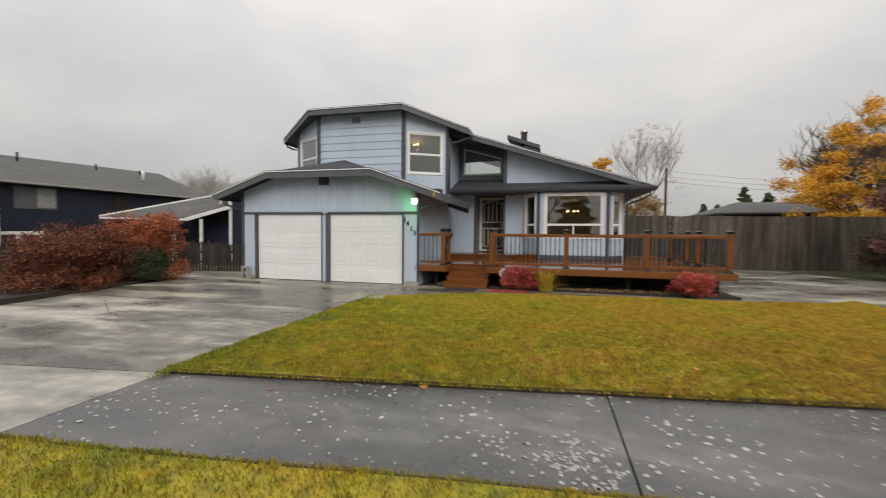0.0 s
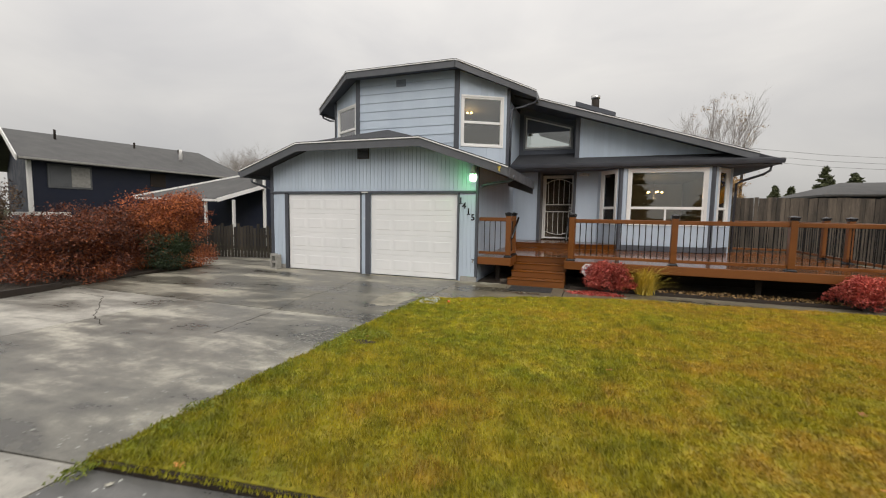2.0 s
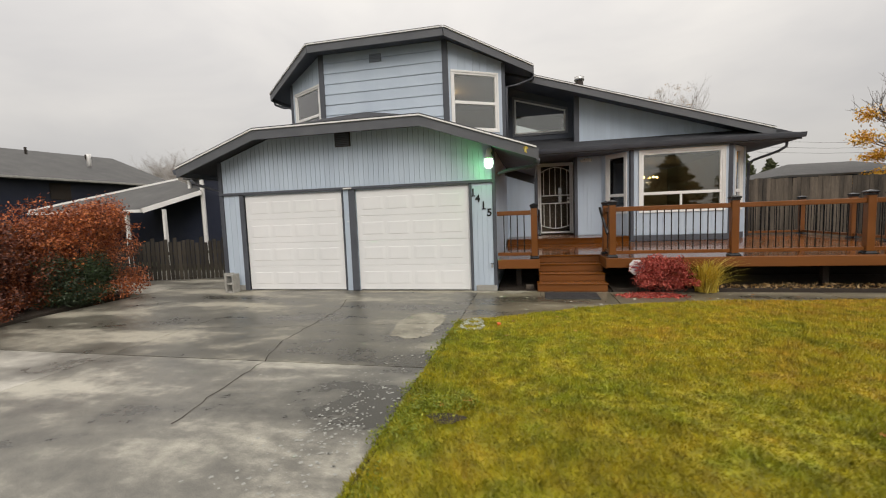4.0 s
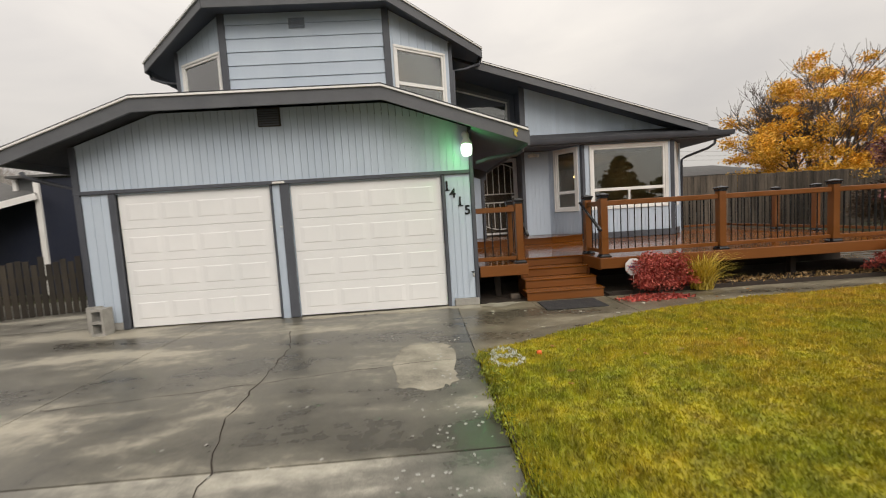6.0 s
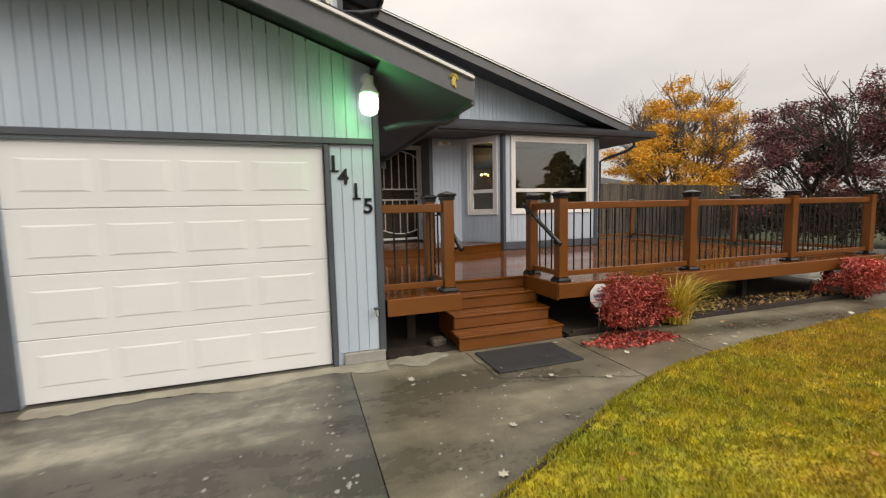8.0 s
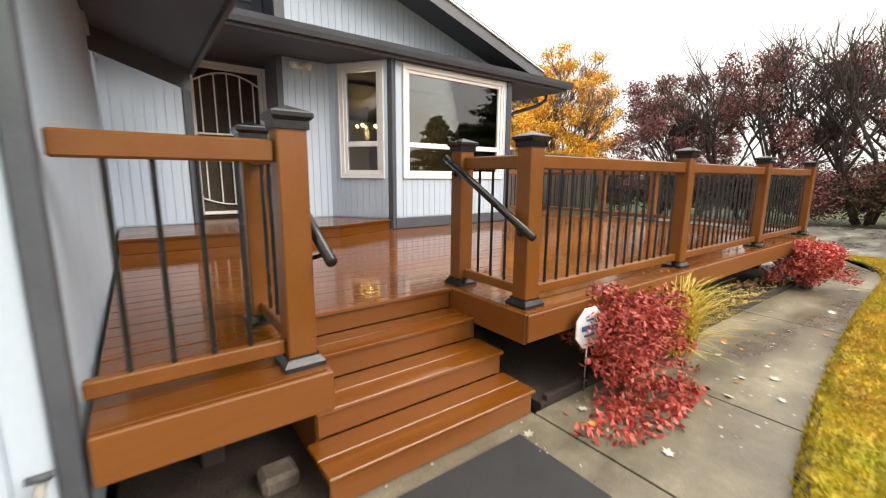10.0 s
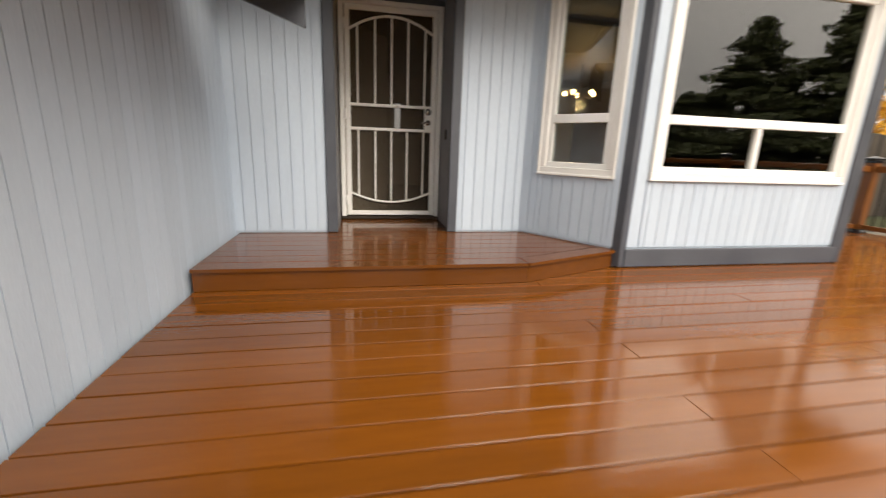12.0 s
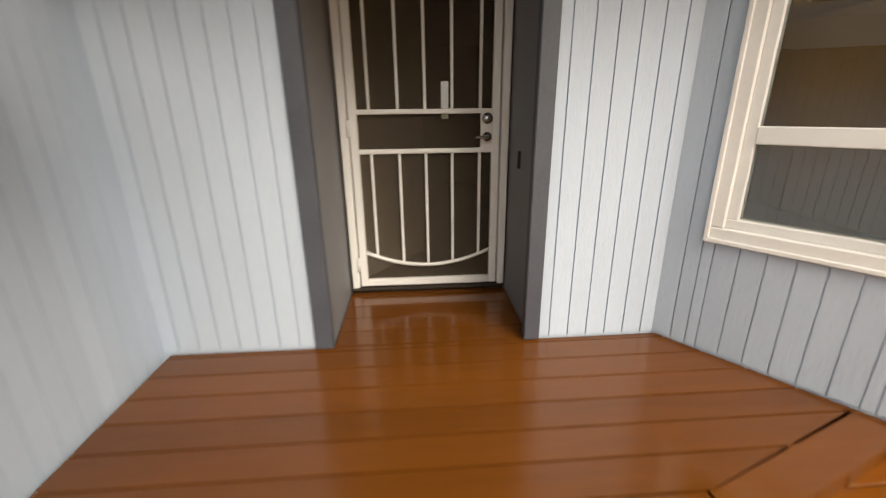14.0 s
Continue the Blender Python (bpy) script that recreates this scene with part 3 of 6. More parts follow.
driveway = tagged(thing("driveway", (-8, 9, G0 - 0.12), "wet concrete driveway with pale dry patches and cracks", "driveway"), kind="structure")
DX = (-11.9, -8.45, -4.52)
JOINTS = (lambda x: 0.4, lambda x: far_edge(x) + 0.02, lambda x: 8.96, lambda x: 13.30)
for x0, x1 in zip(DX, DX[1:]):
    a, b = x0 + 0.004, x1 - 0.004
    for k, (lo, hi) in enumerate(zip(JOINTS, JOINTS[1:])):
        # Back row takes a darker mix, street row and left slab a paler one.
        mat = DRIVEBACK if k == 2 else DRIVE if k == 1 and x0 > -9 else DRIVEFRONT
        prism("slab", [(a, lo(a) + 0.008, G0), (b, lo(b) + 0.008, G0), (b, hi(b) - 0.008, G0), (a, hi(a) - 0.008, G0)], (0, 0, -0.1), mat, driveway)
prism("slab", [(-15.5, 13.31, G0), (-10.22, 13.31, G0), (-10.22, 16.5, G0), (-15.5, 16.5, G0)], (0, 0, -0.1), DRIVE, driveway)
prism("slab", [(-15.5, 12.6, G0), (-11.91, 12.6, G0), (-11.91, 13.30, G0), (-15.5, 13.30, G0)], (0, 0, -0.1), DRIVE, driveway)

LAWN_BACK = smooth_poly([(-4.5, 10.62), (-3.8, 10.92), (-2.15, 11.76), (-0.5, 12.0), (2.2, 12.22), (5.2, 12.3), (6.4, 13.2)])
walkpath = tagged(thing("walkway", (0, 12.4, G0 - 0.12), "wet concrete walkway beside the lawn", "walkway"), kind="structure")
cuts = [-4.524, -2.12, -1.03, 1.2, 3.6, 6.4]


def back_at(x):
    if x <= LAWN_BACK[0][0]:
        return LAWN_BACK[0][1]
    for p, q in zip(LAWN_BACK, LAWN_BACK[1:]):
        if p[0] <= x <= q[0]:
            return p[1] + (q[1] - p[1]) * (x - p[0]) / (q[0] - p[0])
    return LAWN_BACK[-1][1]


for x0, x1 in zip(cuts, cuts[1:]):
    xs = [x0 + 0.008 + (x1 - x0 - 0.016) * k / 8 for k in range(9)]
    yb = 13.04 if x1 < -2 else 12.96
    prism("slab", [(x, back_at(x) + 0.02, G0 - 0.002) for x in xs] + [(xs[-1], yb, G0 - 0.002), (xs[0], yb, G0 - 0.002)], (0, 0, -0.1), PATHWAY, walkpath)
prism("slab", [(6.42, far_edge(6.42) + 0.01, G0), (14.5, far_edge(14.5) + 0.01, G0), (13.8, 12.0, G0), (11.6, 17.0, G0), (9.8, 20.5, G0), (9.0, 22.4, G0), (6.42, 22.4, G0)], (0, 0, -0.1), DRIVE, walkpath)
prism("slab", [(4.05, 12.975, G0), (6.40, 12.975, G0), (6.40, 22.4, G0), (4.05, 22.4, G0)], (0, 0, -0.1), DRIVE, walkpath)
road = prism("road", [(-120, -9, -0.10), (120, -9, -0.10), (120, -1.2, -0.10), (-120, -1.2, -0.10)], (0, 0, -0.05), ASPHALT)
tagged(road, "dark wet asphalt street", "road", kind="structure")

# planting bed in front of the deck
bed = prism("planting_bed", [(-2.05, 12.97, 0.0), (4.03, 12.97, 0.0), (4.03, 14.6, 0.02), (-2.05, 14.6, 0.02)], (0, 0, -0.12), SOIL)
# Soil instead of slab, added to keep the void under the deck dark.
bedu = prism("planting_bed", [(-4.12, 13.05, -0.02), (-2.06, 13.05, -0.02), (-2.06, 14.9, 0.0), (-4.12, 14.9, 0.0)], (0, 0, -0.12), SOIL)
tagged(bedu, "dark bare soil under the deck steps", "soil", kind="structure")
tagged(bed, "bare wet soil bed under the deck edge", "flower bed", kind="structure")
bedl = prism("planting_bed", [(-16, 6.0, 0.05), (-11.15, 6.0, 0.02), (-11.25, 7.2, 0.02), (-11.5, 8.6, 0.02), (-11.75, 10.0, 0.02), (-12.05, 11.1, 0.02), (-12.35, 12.58, 0.02), (-16, 12.58, 0.05)], (0, 0, -0.15), SOIL)
tagged(bedl, "dark soil bed beside the driveway", "flower bed", kind="structure")


# lawn: a raised sheet of turf and its blades
def inside(x, y, poly):
    hit = np.zeros(len(x), bool)
    for (x0, y0), (x1, y1) in zip(poly, poly[1:] + poly[:1]):
        cross = ((y0 > y) != (y1 > y)) & (x < (x1 - x0) * (y - y0) / (y1 - y0 + 1e-12) + x0)
        hit ^= cross
    return hit


def turf_height(x, y):
    return 0.02 + 0.02 * np.sin(0.9 * x + 1.0) * np.sin(0.8 * y) + 0.012 * np.sin(2.3 * x) * np.sin(2.9 * y + 0.7)


def lawn(name, poly, label, count, tall, seed):
    xs = [p[0] for p in poly]
    ys = [p[1] for p in poly]
    bm = bmesh.new()
    prism_into(bm, [(x, y, 0.006) for x, y in poly], (0, 0, -0.16))
    base = tagged(part(name, bm, SOIL), label, "lawn", kind="structure")
    mx, my = (min(xs) + max(xs)) / 2, (min(ys) + max(ys)) / 2
    inset = [(x + 0.03 * (1 if x < mx else -1), y + 0.03 * (1 if y < my else -1)) for x, y in poly]
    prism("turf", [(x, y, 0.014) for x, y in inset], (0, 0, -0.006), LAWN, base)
    rng = np.random.default_rng(seed)
    n = count * 2
    px, py = rng.uniform(min(xs), max(xs), n), rng.uniform(min(ys), max(ys), n)
    ok = inside(px, py, poly)
    px, py = px[ok][:count], py[ok][:count]
    ex, ey = [], []
    for (x0, y0), (x1, y1) in zip(poly, poly[1:] + poly[:1]):
        k = int(math.dist((x0, y0), (x1, y1)) * 420)
        f = rng.uniform(0, 1, k)
        ex.append(x0 + (x1 - x0) * f + rng.normal(0, 0.013, k))
        ey.append(y0 + (y1 - y0) * f + rng.normal(0, 0.013, k))
    px, py = np.concatenate([px, *ex]), np.concatenate([py, *ey])
    n = len(px)
    clump = 0.35 + 0.65 * np.sin(7.1 * px + 3 * np.sin(2.3 * py)) * np.sin(6.3 * py + 2 * np.sin(3.1 * px))
    h = tall * rng.uniform(0.55, 1.2, n) * (0.75 + 0.5 * clump)
    ang, lean, la = rng.uniform(0, math.tau, n), rng.uniform(0.1, 0.75, n) * h, rng.uniform(0, math.tau, n)
    w = rng.uniform(0.004, 0.008, n)
    z = np.maximum(turf_height(px, py), 0.012)
    z[len(z) - sum(len(e) for e in ex):] = -0.01
    v = np.empty((n, 3, 3))
    v[:, 0] = np.stack([px - w * np.cos(ang), py - w * np.sin(ang), z], 1)
    v[:, 1] = np.stack([px + w * np.cos(ang), py + w * np.sin(ang), z], 1)
    v[:, 2] = np.stack([px + lean * np.cos(la), py + lean * np.sin(la), z + h], 1)
    me = bpy.data.meshes.new("grass")
    me.vertices.add(3 * n), me.loops.add(3 * n), me.polygons.add(n)
    me.vertices.foreach_set("co", v.ravel())
    me.loops.foreach_set("vertex_index", np.arange(3 * n, dtype=np.int32))
    me.polygons.foreach_set("loop_start", np.arange(0, 3 * n, 3, dtype=np.int32))
    me.update(calc_edges=True)
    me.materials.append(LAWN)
    g = new("grass", me)
    tagged(g, "short yellow-green autumn grass blades", "grass", kind="stuff")
    return base


front = [(-4.52 + 10.94 * k / 12, far_edge(-4.52 + 10.94 * k / 12) + 0.025 + 0.01 * math.sin(9 * k)) for k in range(13)]
lawn("lawn", front + [(6.4, 13.2)] + LAWN_BACK[::-1][1:], "yellow-green front lawn with brown patches", 400000, 0.036, 3)
strip = [(-4.45, 0.0), (9.0, 0.0)] + [(9.0 - 13.45 * k / 12, near_edge(9.0 - 13.45 * k / 12) - 0.05 + 0.03 * math.sin(5 * k)) for k in range(13)]
lawn("verge", strip, "yellow-green grass verge along the street", 150000, 0.04, 4)
pad = block("utility_cover", (-4.0, 2.95, -0.05), (-3.42, 3.42, -0.004), BLOCK, None, 0.01)
tagged(pad, "small grey concrete utility cover in the grass verge", "utility cover")

# ---- the house ----
house = thing("house", (-7, 16, G0), "pale blue two-storey house with slate trim and dark shingle roof", "house")
GY, GL, GR = 13.05, -10.2, -4.15
XC = -7.18
groof = lambda x: 3.32 - 0.348 * (abs(x - XC) - 1.73)

# garage front wall with two door openings
under = lambda s: groof(GL + s) - 0.10
gf = wall_slab("wall", (GL, GY + 0.016), (GR, GY + 0.016), G0, lambda s: min(under(s), 3.22), house, holes=[(-9.61 - GL, -7.30 - GL, G0 - 1, 2.05), (-7.01 - GL, -4.65 - GL, G0 - 1, 2.05)])
gtop = lambda s: min(under(s), 3.22)
siding(gf, (GL + 0.09, GY + 0.016), (GR - 0.052, GY + 0.016), lambda s: 2.125, lambda s: gtop(s + 0.09), 0.107)
for a, b, st in ((GL + 0.09, -9.71, 0.14), (-7.272, -7.15, 0.3), (-4.600, GR - 0.052, 0.099)):
    siding(gf, (a, GY + 0.016), (b, GY + 0.016), lambda s: 0.09, lambda s: 2.065, st)
bar("trim", (GL, GY - 0.012, 2.095), (GR - 0.05, GY - 0.012, 2.095), 0.045, 0.055, TRIM, house)
for x0, x1 in ((GL, GL + 0.085), (-9.71, -9.61), (-7.302, -7.274), (-7.148, -7.01), (-4.65, -4.602), (GR - 0.05, GR + 0.012)):
    tall = 2.066 if GL + 0.2 < x0 < GR - 0.2 else under((x0 + x1) / 2 - GL)
    block("trim", (x0, GY - 0.022, 0.06 if x0 < GL + 0.1 or x0 > GR - 0.2 else G0 + 0.005), (x1, GY + 0.06, tall), TRIM, house)
block("foundation", (GL, GY - 0.01, G0), (-9.72, GY + 0.05, 0.085), BLOCK, house, 0.01, "bare concrete footing")
block("foundation", (-4.55, GY - 0.03, G0), (GR - 0.0, GY + 0.05, 0.085), BLOCK, house, 0.01, "bare concrete footing")
bar("light_fixture", (-7.24, GY - 0.045, 2.09), (-7.06, GY - 0.045, 2.09), 0.04, 0.03, CASING, house, label="small white door bracket")
block("latch", (-7.19, GY - 0.03, 1.405), (-7.145, GY - 0.004, 1.42), CASING, house, 0.002, "small pale metal latch")
for k in range(7):
    block("vent_slat", (-7.36, GY - 0.035, 2.955 + 0.036 * k), (-7.06, GY - 0.005, 2.98 + 0.036 * k), TRIM, house, 0.003)
block("vent", (-7.38, GY - 0.02, 2.94), (-7.04, GY + 0.0, 3.22), SHADE, house, 0.004, "dark louvred gable vent")


def garage_door(x0, x1):
    door = block("garage_door", (x0 + 0.004, GY + 0.062, G0 + 0.012), (x1 - 0.004, GY + 0.10, 2.05), GARAGE, house, 0.004, "white sectional garage door with raised panels")
    hgt = 2.045 / 4
    for r in range(4):
        z = G0 + 0.016 + r * hgt
        sec = block("door_section", (x0 + 0.008, GY + 0.036, z), (x1 - 0.008, GY + 0.0635, z + hgt - 0.003), GARAGE, door, 0.006)
        w = (x1 - x0 - 0.24) / 4
        for c in range(4):
            a = x0 + 0.10 + c * (w + 0.0133)
            bm = bmesh.new()
            lo, hi = (a, z + 0.125), (a + w - 0.03, z + hgt - 0.125)
            f0 = [bm.verts.new((x, GY + 0.0365, y)) for x, y in ((lo[0], lo[1]), (hi[0], lo[1]), (hi[0], hi[1]), (lo[0], hi[1]))]
            f1 = [bm.verts.new((x, GY + 0.0295, y)) for x, y in ((lo[0] + 0.07, lo[1] + 0.016), (hi[0] - 0.07, lo[1] + 0.016), (hi[0] - 0.07, hi[1] - 0.016), (lo[0] + 0.07, hi[1] - 0.016))]
            bm.faces.new(f1)
            for i in range(4):
                j = (i + 1) % 4
                bm.faces.new((f0[i], f0[j], f1[j], f1[i]))
            part("panel", bm, GARAGE, door)
    return door


garage_door(-9.61, -7.30)
garage_door(-7.01, -4.65)

# garage side walls
gright = wall_slab("wall", (GR - 0.016, GY + 0.05), (GR - 0.016, 17.7), G0, lambda s: 2.78, house, thick=0.12)
siding(gright, (GR - 0.016, GY + 0.06), (GR - 0.016, 17.655), lambda s: 0.09, lambda s: 2.76, 0.105)
wall_slab("wall", (GL, 23.0), (GL, GY + 0.02), G0, lambda s: 2.70, house, thick=0.12)

# garage roof with its clipped gable
EAVE_R, EAVE_L = -3.37, -10.80


def rz(x, y):
    hip = 3.32 + 0.351 * (y - 12.59)
    return min(groof(x), hip)


RY = 14.30
def roof_poly(xy):
    return [(x, y, rz(x, y)) for x, y in xy]


RIDGE = (XC, RY)
prism("roof", roof_poly([(EAVE_R, 12.59), (EAVE_R, 16.60), (-4.05, 16.60), (-4.05, 15.38), (XC, 15.38), RIDGE, (XC + 1.73, 12.59)]), (0, 0, -0.07), SHINGLE, house, "dark shingle garage roof")
prism("roof", roof_poly([(EAVE_L, 12.59), (XC - 1.73, 12.59), RIDGE, (XC, 15.38), (-10.3, 15.38), (-10.3, 23), (EAVE_L, 23)]), (0, 0, -0.07), SHINGLE, house, "dark shingle garage roof")
prism("roof", roof_poly([(XC - 1.73, 12.59), (XC + 1.73, 12.59), RIDGE]), (0, 0, -0.07), SHINGLE, house, "dark shingle garage roof")


def fascia(a, b, depth=0.195, thick=0.035, lip=True):
    """A sloping fascia board whose top edge runs from a to b, with a pale drip edge."""
    a, b = Vector(a), Vector(b)
    d = (b - a)
    n = Vector((d.y, -d.x, 0)).normalized() * thick
    bm = bmesh.new()
    prism_into(bm, [a, b, b - Vector((0, 0, depth)), a - Vector((0, 0, depth))], n)
    f = part("fascia", bm, FASCIA, house)
    if lip:
        for lo, hi, out, mat, kind in ((-0.012, 0.014, 0.8, WHITE, "drip_edge"), (0.0142, 0.034, 0.55, SHINGLE, "shingle_edge")):
            bm = bmesh.new()
            z0, z1 = Vector((0, 0, lo)), Vector((0, 0, hi))
            prism_into(bm, [a + n * 1.02 + z0, b + n * 1.02 + z0, b + n * 1.02 + z1, a + n * 1.02 + z1], n * out)
            part(kind, bm, mat, f, "pale metal drip edge" if mat is WHITE else "")
    return f


FY = 12.585
fascia((EAVE_L, FY, groof(EAVE_L)), (XC - 1.73, FY, 3.32))
fascia((XC - 1.73, FY, 3.32), (XC + 1.73, FY, 3.32))
fascia((XC + 1.73, FY, 3.32), (EAVE_R, FY, groof(EAVE_R)))
fascia((EAVE_R, 12.60, groof(EAVE_R)), (EAVE_R, 16.62, groof(EAVE_R)), lip=False, depth=0.215)
SOF = 0.17
prism("soffit", [(GR - 0.02, 12.64, groof(GR - 0.02) - SOF), (EAVE_R - 0.002, 12.64, groof(EAVE_R) - SOF), (EAVE_R - 0.002, 16.60, groof(EAVE_R) - SOF), (GR - 0.02, 16.60, groof(GR - 0.02) - SOF)], (0, 0, 0.02), SOFFIT, house)
prism("end_board", [(GR - 0.02, 16.602, groof(GR - 0.02) - 0.385), (EAVE_R - 0.002, 16.602, groof(EAVE_R) - 0.385), (EAVE_R - 0.002, 16.602, groof(EAVE_R) - 0.075), (GR - 0.02, 16.602, groof(GR - 0.02) - 0.075)], (0, 0.025, 0), TRIM, house)
fascia((EAVE_L, 23, groof(EAVE_L)), (EAVE_L, 12.60, groof(EAVE_L)), lip=False, depth=0.17)


def gutter(a, b):
    """An open channel hung on an eave from a to b (its outer top edge)."""
    a, b = Vector(a), Vector(b)
    d = (b - a).normalized()
    n = Vector((d.y, -d.x, 0))
    prof = [(0, 0.0), (0, -0.11), (0.075, -0.115), (0.10, -0.06), (0.115, 0.0), (0.105, 0.0), (0.09, -0.055), (0.07, -0.103), (0.01, -0.10), (0.01, 0.0)]
    bm = bmesh.new()
    prism_into(bm, [a + n * s + Vector((0, 0, h)) for s, h in prof], b - a)
    return part("gutter", bm, TRIM, house, "slate painted metal gutter")


gutter((EAVE_L - 0.04, 23, groof(EAVE_L) - 0.01), (EAVE_L - 0.04, 12.62, groof(EAVE_L) - 0.01))
tube("downpipe", [(-3.33, 13.05, 2.46), (-3.34, 13.05, 2.38), (-3.45, 13.05, 2.32), (-3.9, 13.06, 2.27), (-4.08, 13.08, 2.22)], 0.033, TRIM, house)
tube("downpipe", [(-11.05, 13.2, 2.48), (-11.0, 13.2, 2.4), (-10.6, 13.2, 2.28), (-10.28, 13.2, 2.18), (-10.26, 13.2, 0.1)], 0.033, TRIM, house)

# upper storey
UF, UR, UL = 15.40, -4.13, -10.15
FR, FL = -5.48, -8.79
uroof = lambda x: 5.87 - 0.298 * (abs(x - XC) - 1.755)
wfront = wall_slab("wall", (FL, UF), (FR, UF), 2.9, lambda s: 5.76, house)
for k in range(10):
    z = 3.14 + 0.265 * k
    if z > 5.70:
        break
    bm = bmesh.new()
    zt = min(z + 0.258, 5.745)
    prism_into(bm, [(FL + 0.06, UF - 0.026, z), (FL + 0.06, UF - 0.008, zt), (FL + 0.06, UF, zt), (FL + 0.06, UF, z)], (FR - FL - 0.12, 0, 0))
    part("lap_board", bm, SIDING, wfront)
ang_r = ((FR, UF), (UR, 16.20))
ang_l = ((UL, 16.20), (FL, UF))
for (a, b), side in ((ang_r, 1), (ang_l, -1)):
    length = math.dist(a, b)
    top = lambda s, a=a, b=b, length=length: uroof(a[0] + (b[0] - a[0]) * s / length) - 0.14
    s0, s1 = (0.125, 1.435) if side == 1 else (length - 1.435, length - 0.125)
    w = wall_slab("wall", a, b, 2.7, top, house, holes=[(s0 + 0.06, s1 - 0.06, 3.62, 5.0)])
    p = Vector(a).lerp(Vector(b), s0 / length)
    q = Vector(a).lerp(Vector(b), s1 / length)
    window("window", p, q, 3.566, 5.06, w.parent, mull=4.28, label="white framed sash window in an angled upper wall", casing=0.055, cmat=WHITE)
    for (t0, t1) in ((0.0, s0), (s1, length)):
        pa, pb = Vector(a).lerp(Vector(b), t0 / length), Vector(a).lerp(Vector(b), t1 / length)
        if math.dist(pa, pb) > 0.04:
            siding(w, pa, pb, lambda s: 2.75, lambda s, t0=t0: top(s + t0), 0.2)
    pa, pb = p, q
    siding(w, pa, pb, lambda s: 2.75, lambda s: 3.56, 0.2)
    siding(w, pa, pb, lambda s: 5.065, lambda s, s0=s0: top(s + s0), 0.2)
for x, y in ((FR, UF), (FL, UF)):
    block("trim", (x - 0.07, y - 0.045, 3.0), (x + 0.07, y + 0.06, 5.745), TRIM, house)
for x, y in ((UR, 16.2), (UL, 16.2)):
    block("trim", (x - 0.06, y - 0.03, 2.75), (x + 0.06, y + 0.07, uroof(x) - 0.16), TRIM, house)
wall_slab("wall", (UR, 16.2), (UR, 18.4), 2.6, lambda s: 5.05, house)
siding(house, (UR, 16.28), (UR, 18.3), lambda s: 2.8, lambda s: 5.0, 0.2)
wall_slab("wall", (UL, 23), (UL, 16.2), 2.6, lambda s: 5.05, house)
block("vent", (-7.44, UF - 0.035, 5.42), (-7.12, UF - 0.01, 5.62), VENT, house, 0.004, "blue-grey louvred gable vent")
for k in range(5):
    block("vent_slat", (-7.43, UF - 0.05, 5.435 + 0.037 * k), (-7.13, UF - 0.02, 5.46 + 0.037 * k), VENT, house, 0.003)

UE_R, UE_L, UEY = -3.37, -11.0, 16.45
UFY = 14.98


def uz(x, y):
    return min(uroof(x), 5.87 + 0.298 * (y - UFY))


def upoly(xy):
    return [(x, y, uz(x, y)) for x, y in xy]


UHIP = (XC, UFY + 1.755)
prism("roof", upoly([(UE_R, UEY), (UE_R, 23), (XC, 23), UHIP, (XC + 1.755, UFY)]), (0, 0, -0.08), SHINGLE, house, "dark shingle upper roof")
prism("roof", upoly([(UE_L, UEY), (XC - 1.755, UFY), UHIP, (XC, 23), (UE_L, 23)]), (0, 0, -0.08), SHINGLE, house, "dark shingle upper roof")
prism("roof", upoly([(XC - 1.755, UFY), (XC + 1.755, UFY), UHIP]), (0, 0, -0.08), SHINGLE, house, "dark shingle upper roof")
fascia((UE_L, UEY, uroof(UE_L)), (XC - 1.755, UFY, 5.87))
fascia((XC - 1.755, UFY, 5.87), (XC + 1.755, UFY, 5.87))
fascia((XC + 1.755, UFY, 5.87), (UE_R, UEY, uroof(UE_R)))
fascia((UE_R, UEY, uroof(UE_R)), (UE_R, 17.1, uroof(UE_R)), lip=False)
fascia((UE_L, 23, uroof(UE_L)), (UE_L, UEY, uroof(UE_L)), lip=False)
for e, s in ((UE_L + 0.03, -1), (UE_R - 0.03, 1)):
    m = XC + 1.74 * s
    prism("soffit", [(e, UEY + 0.02, uroof(e) - 0.12), (m, UFY + 0.03, uroof(m) - 0.12), (m, 18.4, uroof(m) - 0.12), (e, 18.4, uroof(e) - 0.12)], (0, 0, 0.02), SOFFIT, house)
prism("soffit", [(XC - 1.738, UFY + 0.03, 5.75), (XC + 1.738, UFY + 0.03, 5.75), (XC + 1.738, 16.2, 5.75), (XC - 1.738, 16.2, 5.75)], (0, 0, 0.02), SOFFIT, house)
# Pale sheet added behind the left upper sash for its sky reflection.
panel_a, panel_b = Vector((*ang_l[0], 0)).lerp(Vector((*ang_l[1], 0)), 0.12), Vector((*ang_l[0], 0)).lerp(Vector((*ang_l[1], 0)), 0.90)
inset_ = Vector((0.507, 0.862, 0)) * 0.13
prism("blind", [panel_a + inset_ + Vector((0, 0, 4.30)), panel_b + inset_ + Vector((0, 0, 4.30)), panel_b + inset_ + Vector((0, 0, 5.02)), panel_a + inset_ + Vector((0, 0, 5.02))], inset_ * 0.06, CASING, house, "added pale panel standing in for the sky's reflection")
tube("downpipe", [(UE_R + 0.02, 16.6, 5.1), (UE_R - 0.02, 16.6, 4.98), (-3.75, 16.45, 4.82), (-4.04, 16.35, 4.76), (-4.06, 16.33, 2.9)], 0.033, TRIM, house)
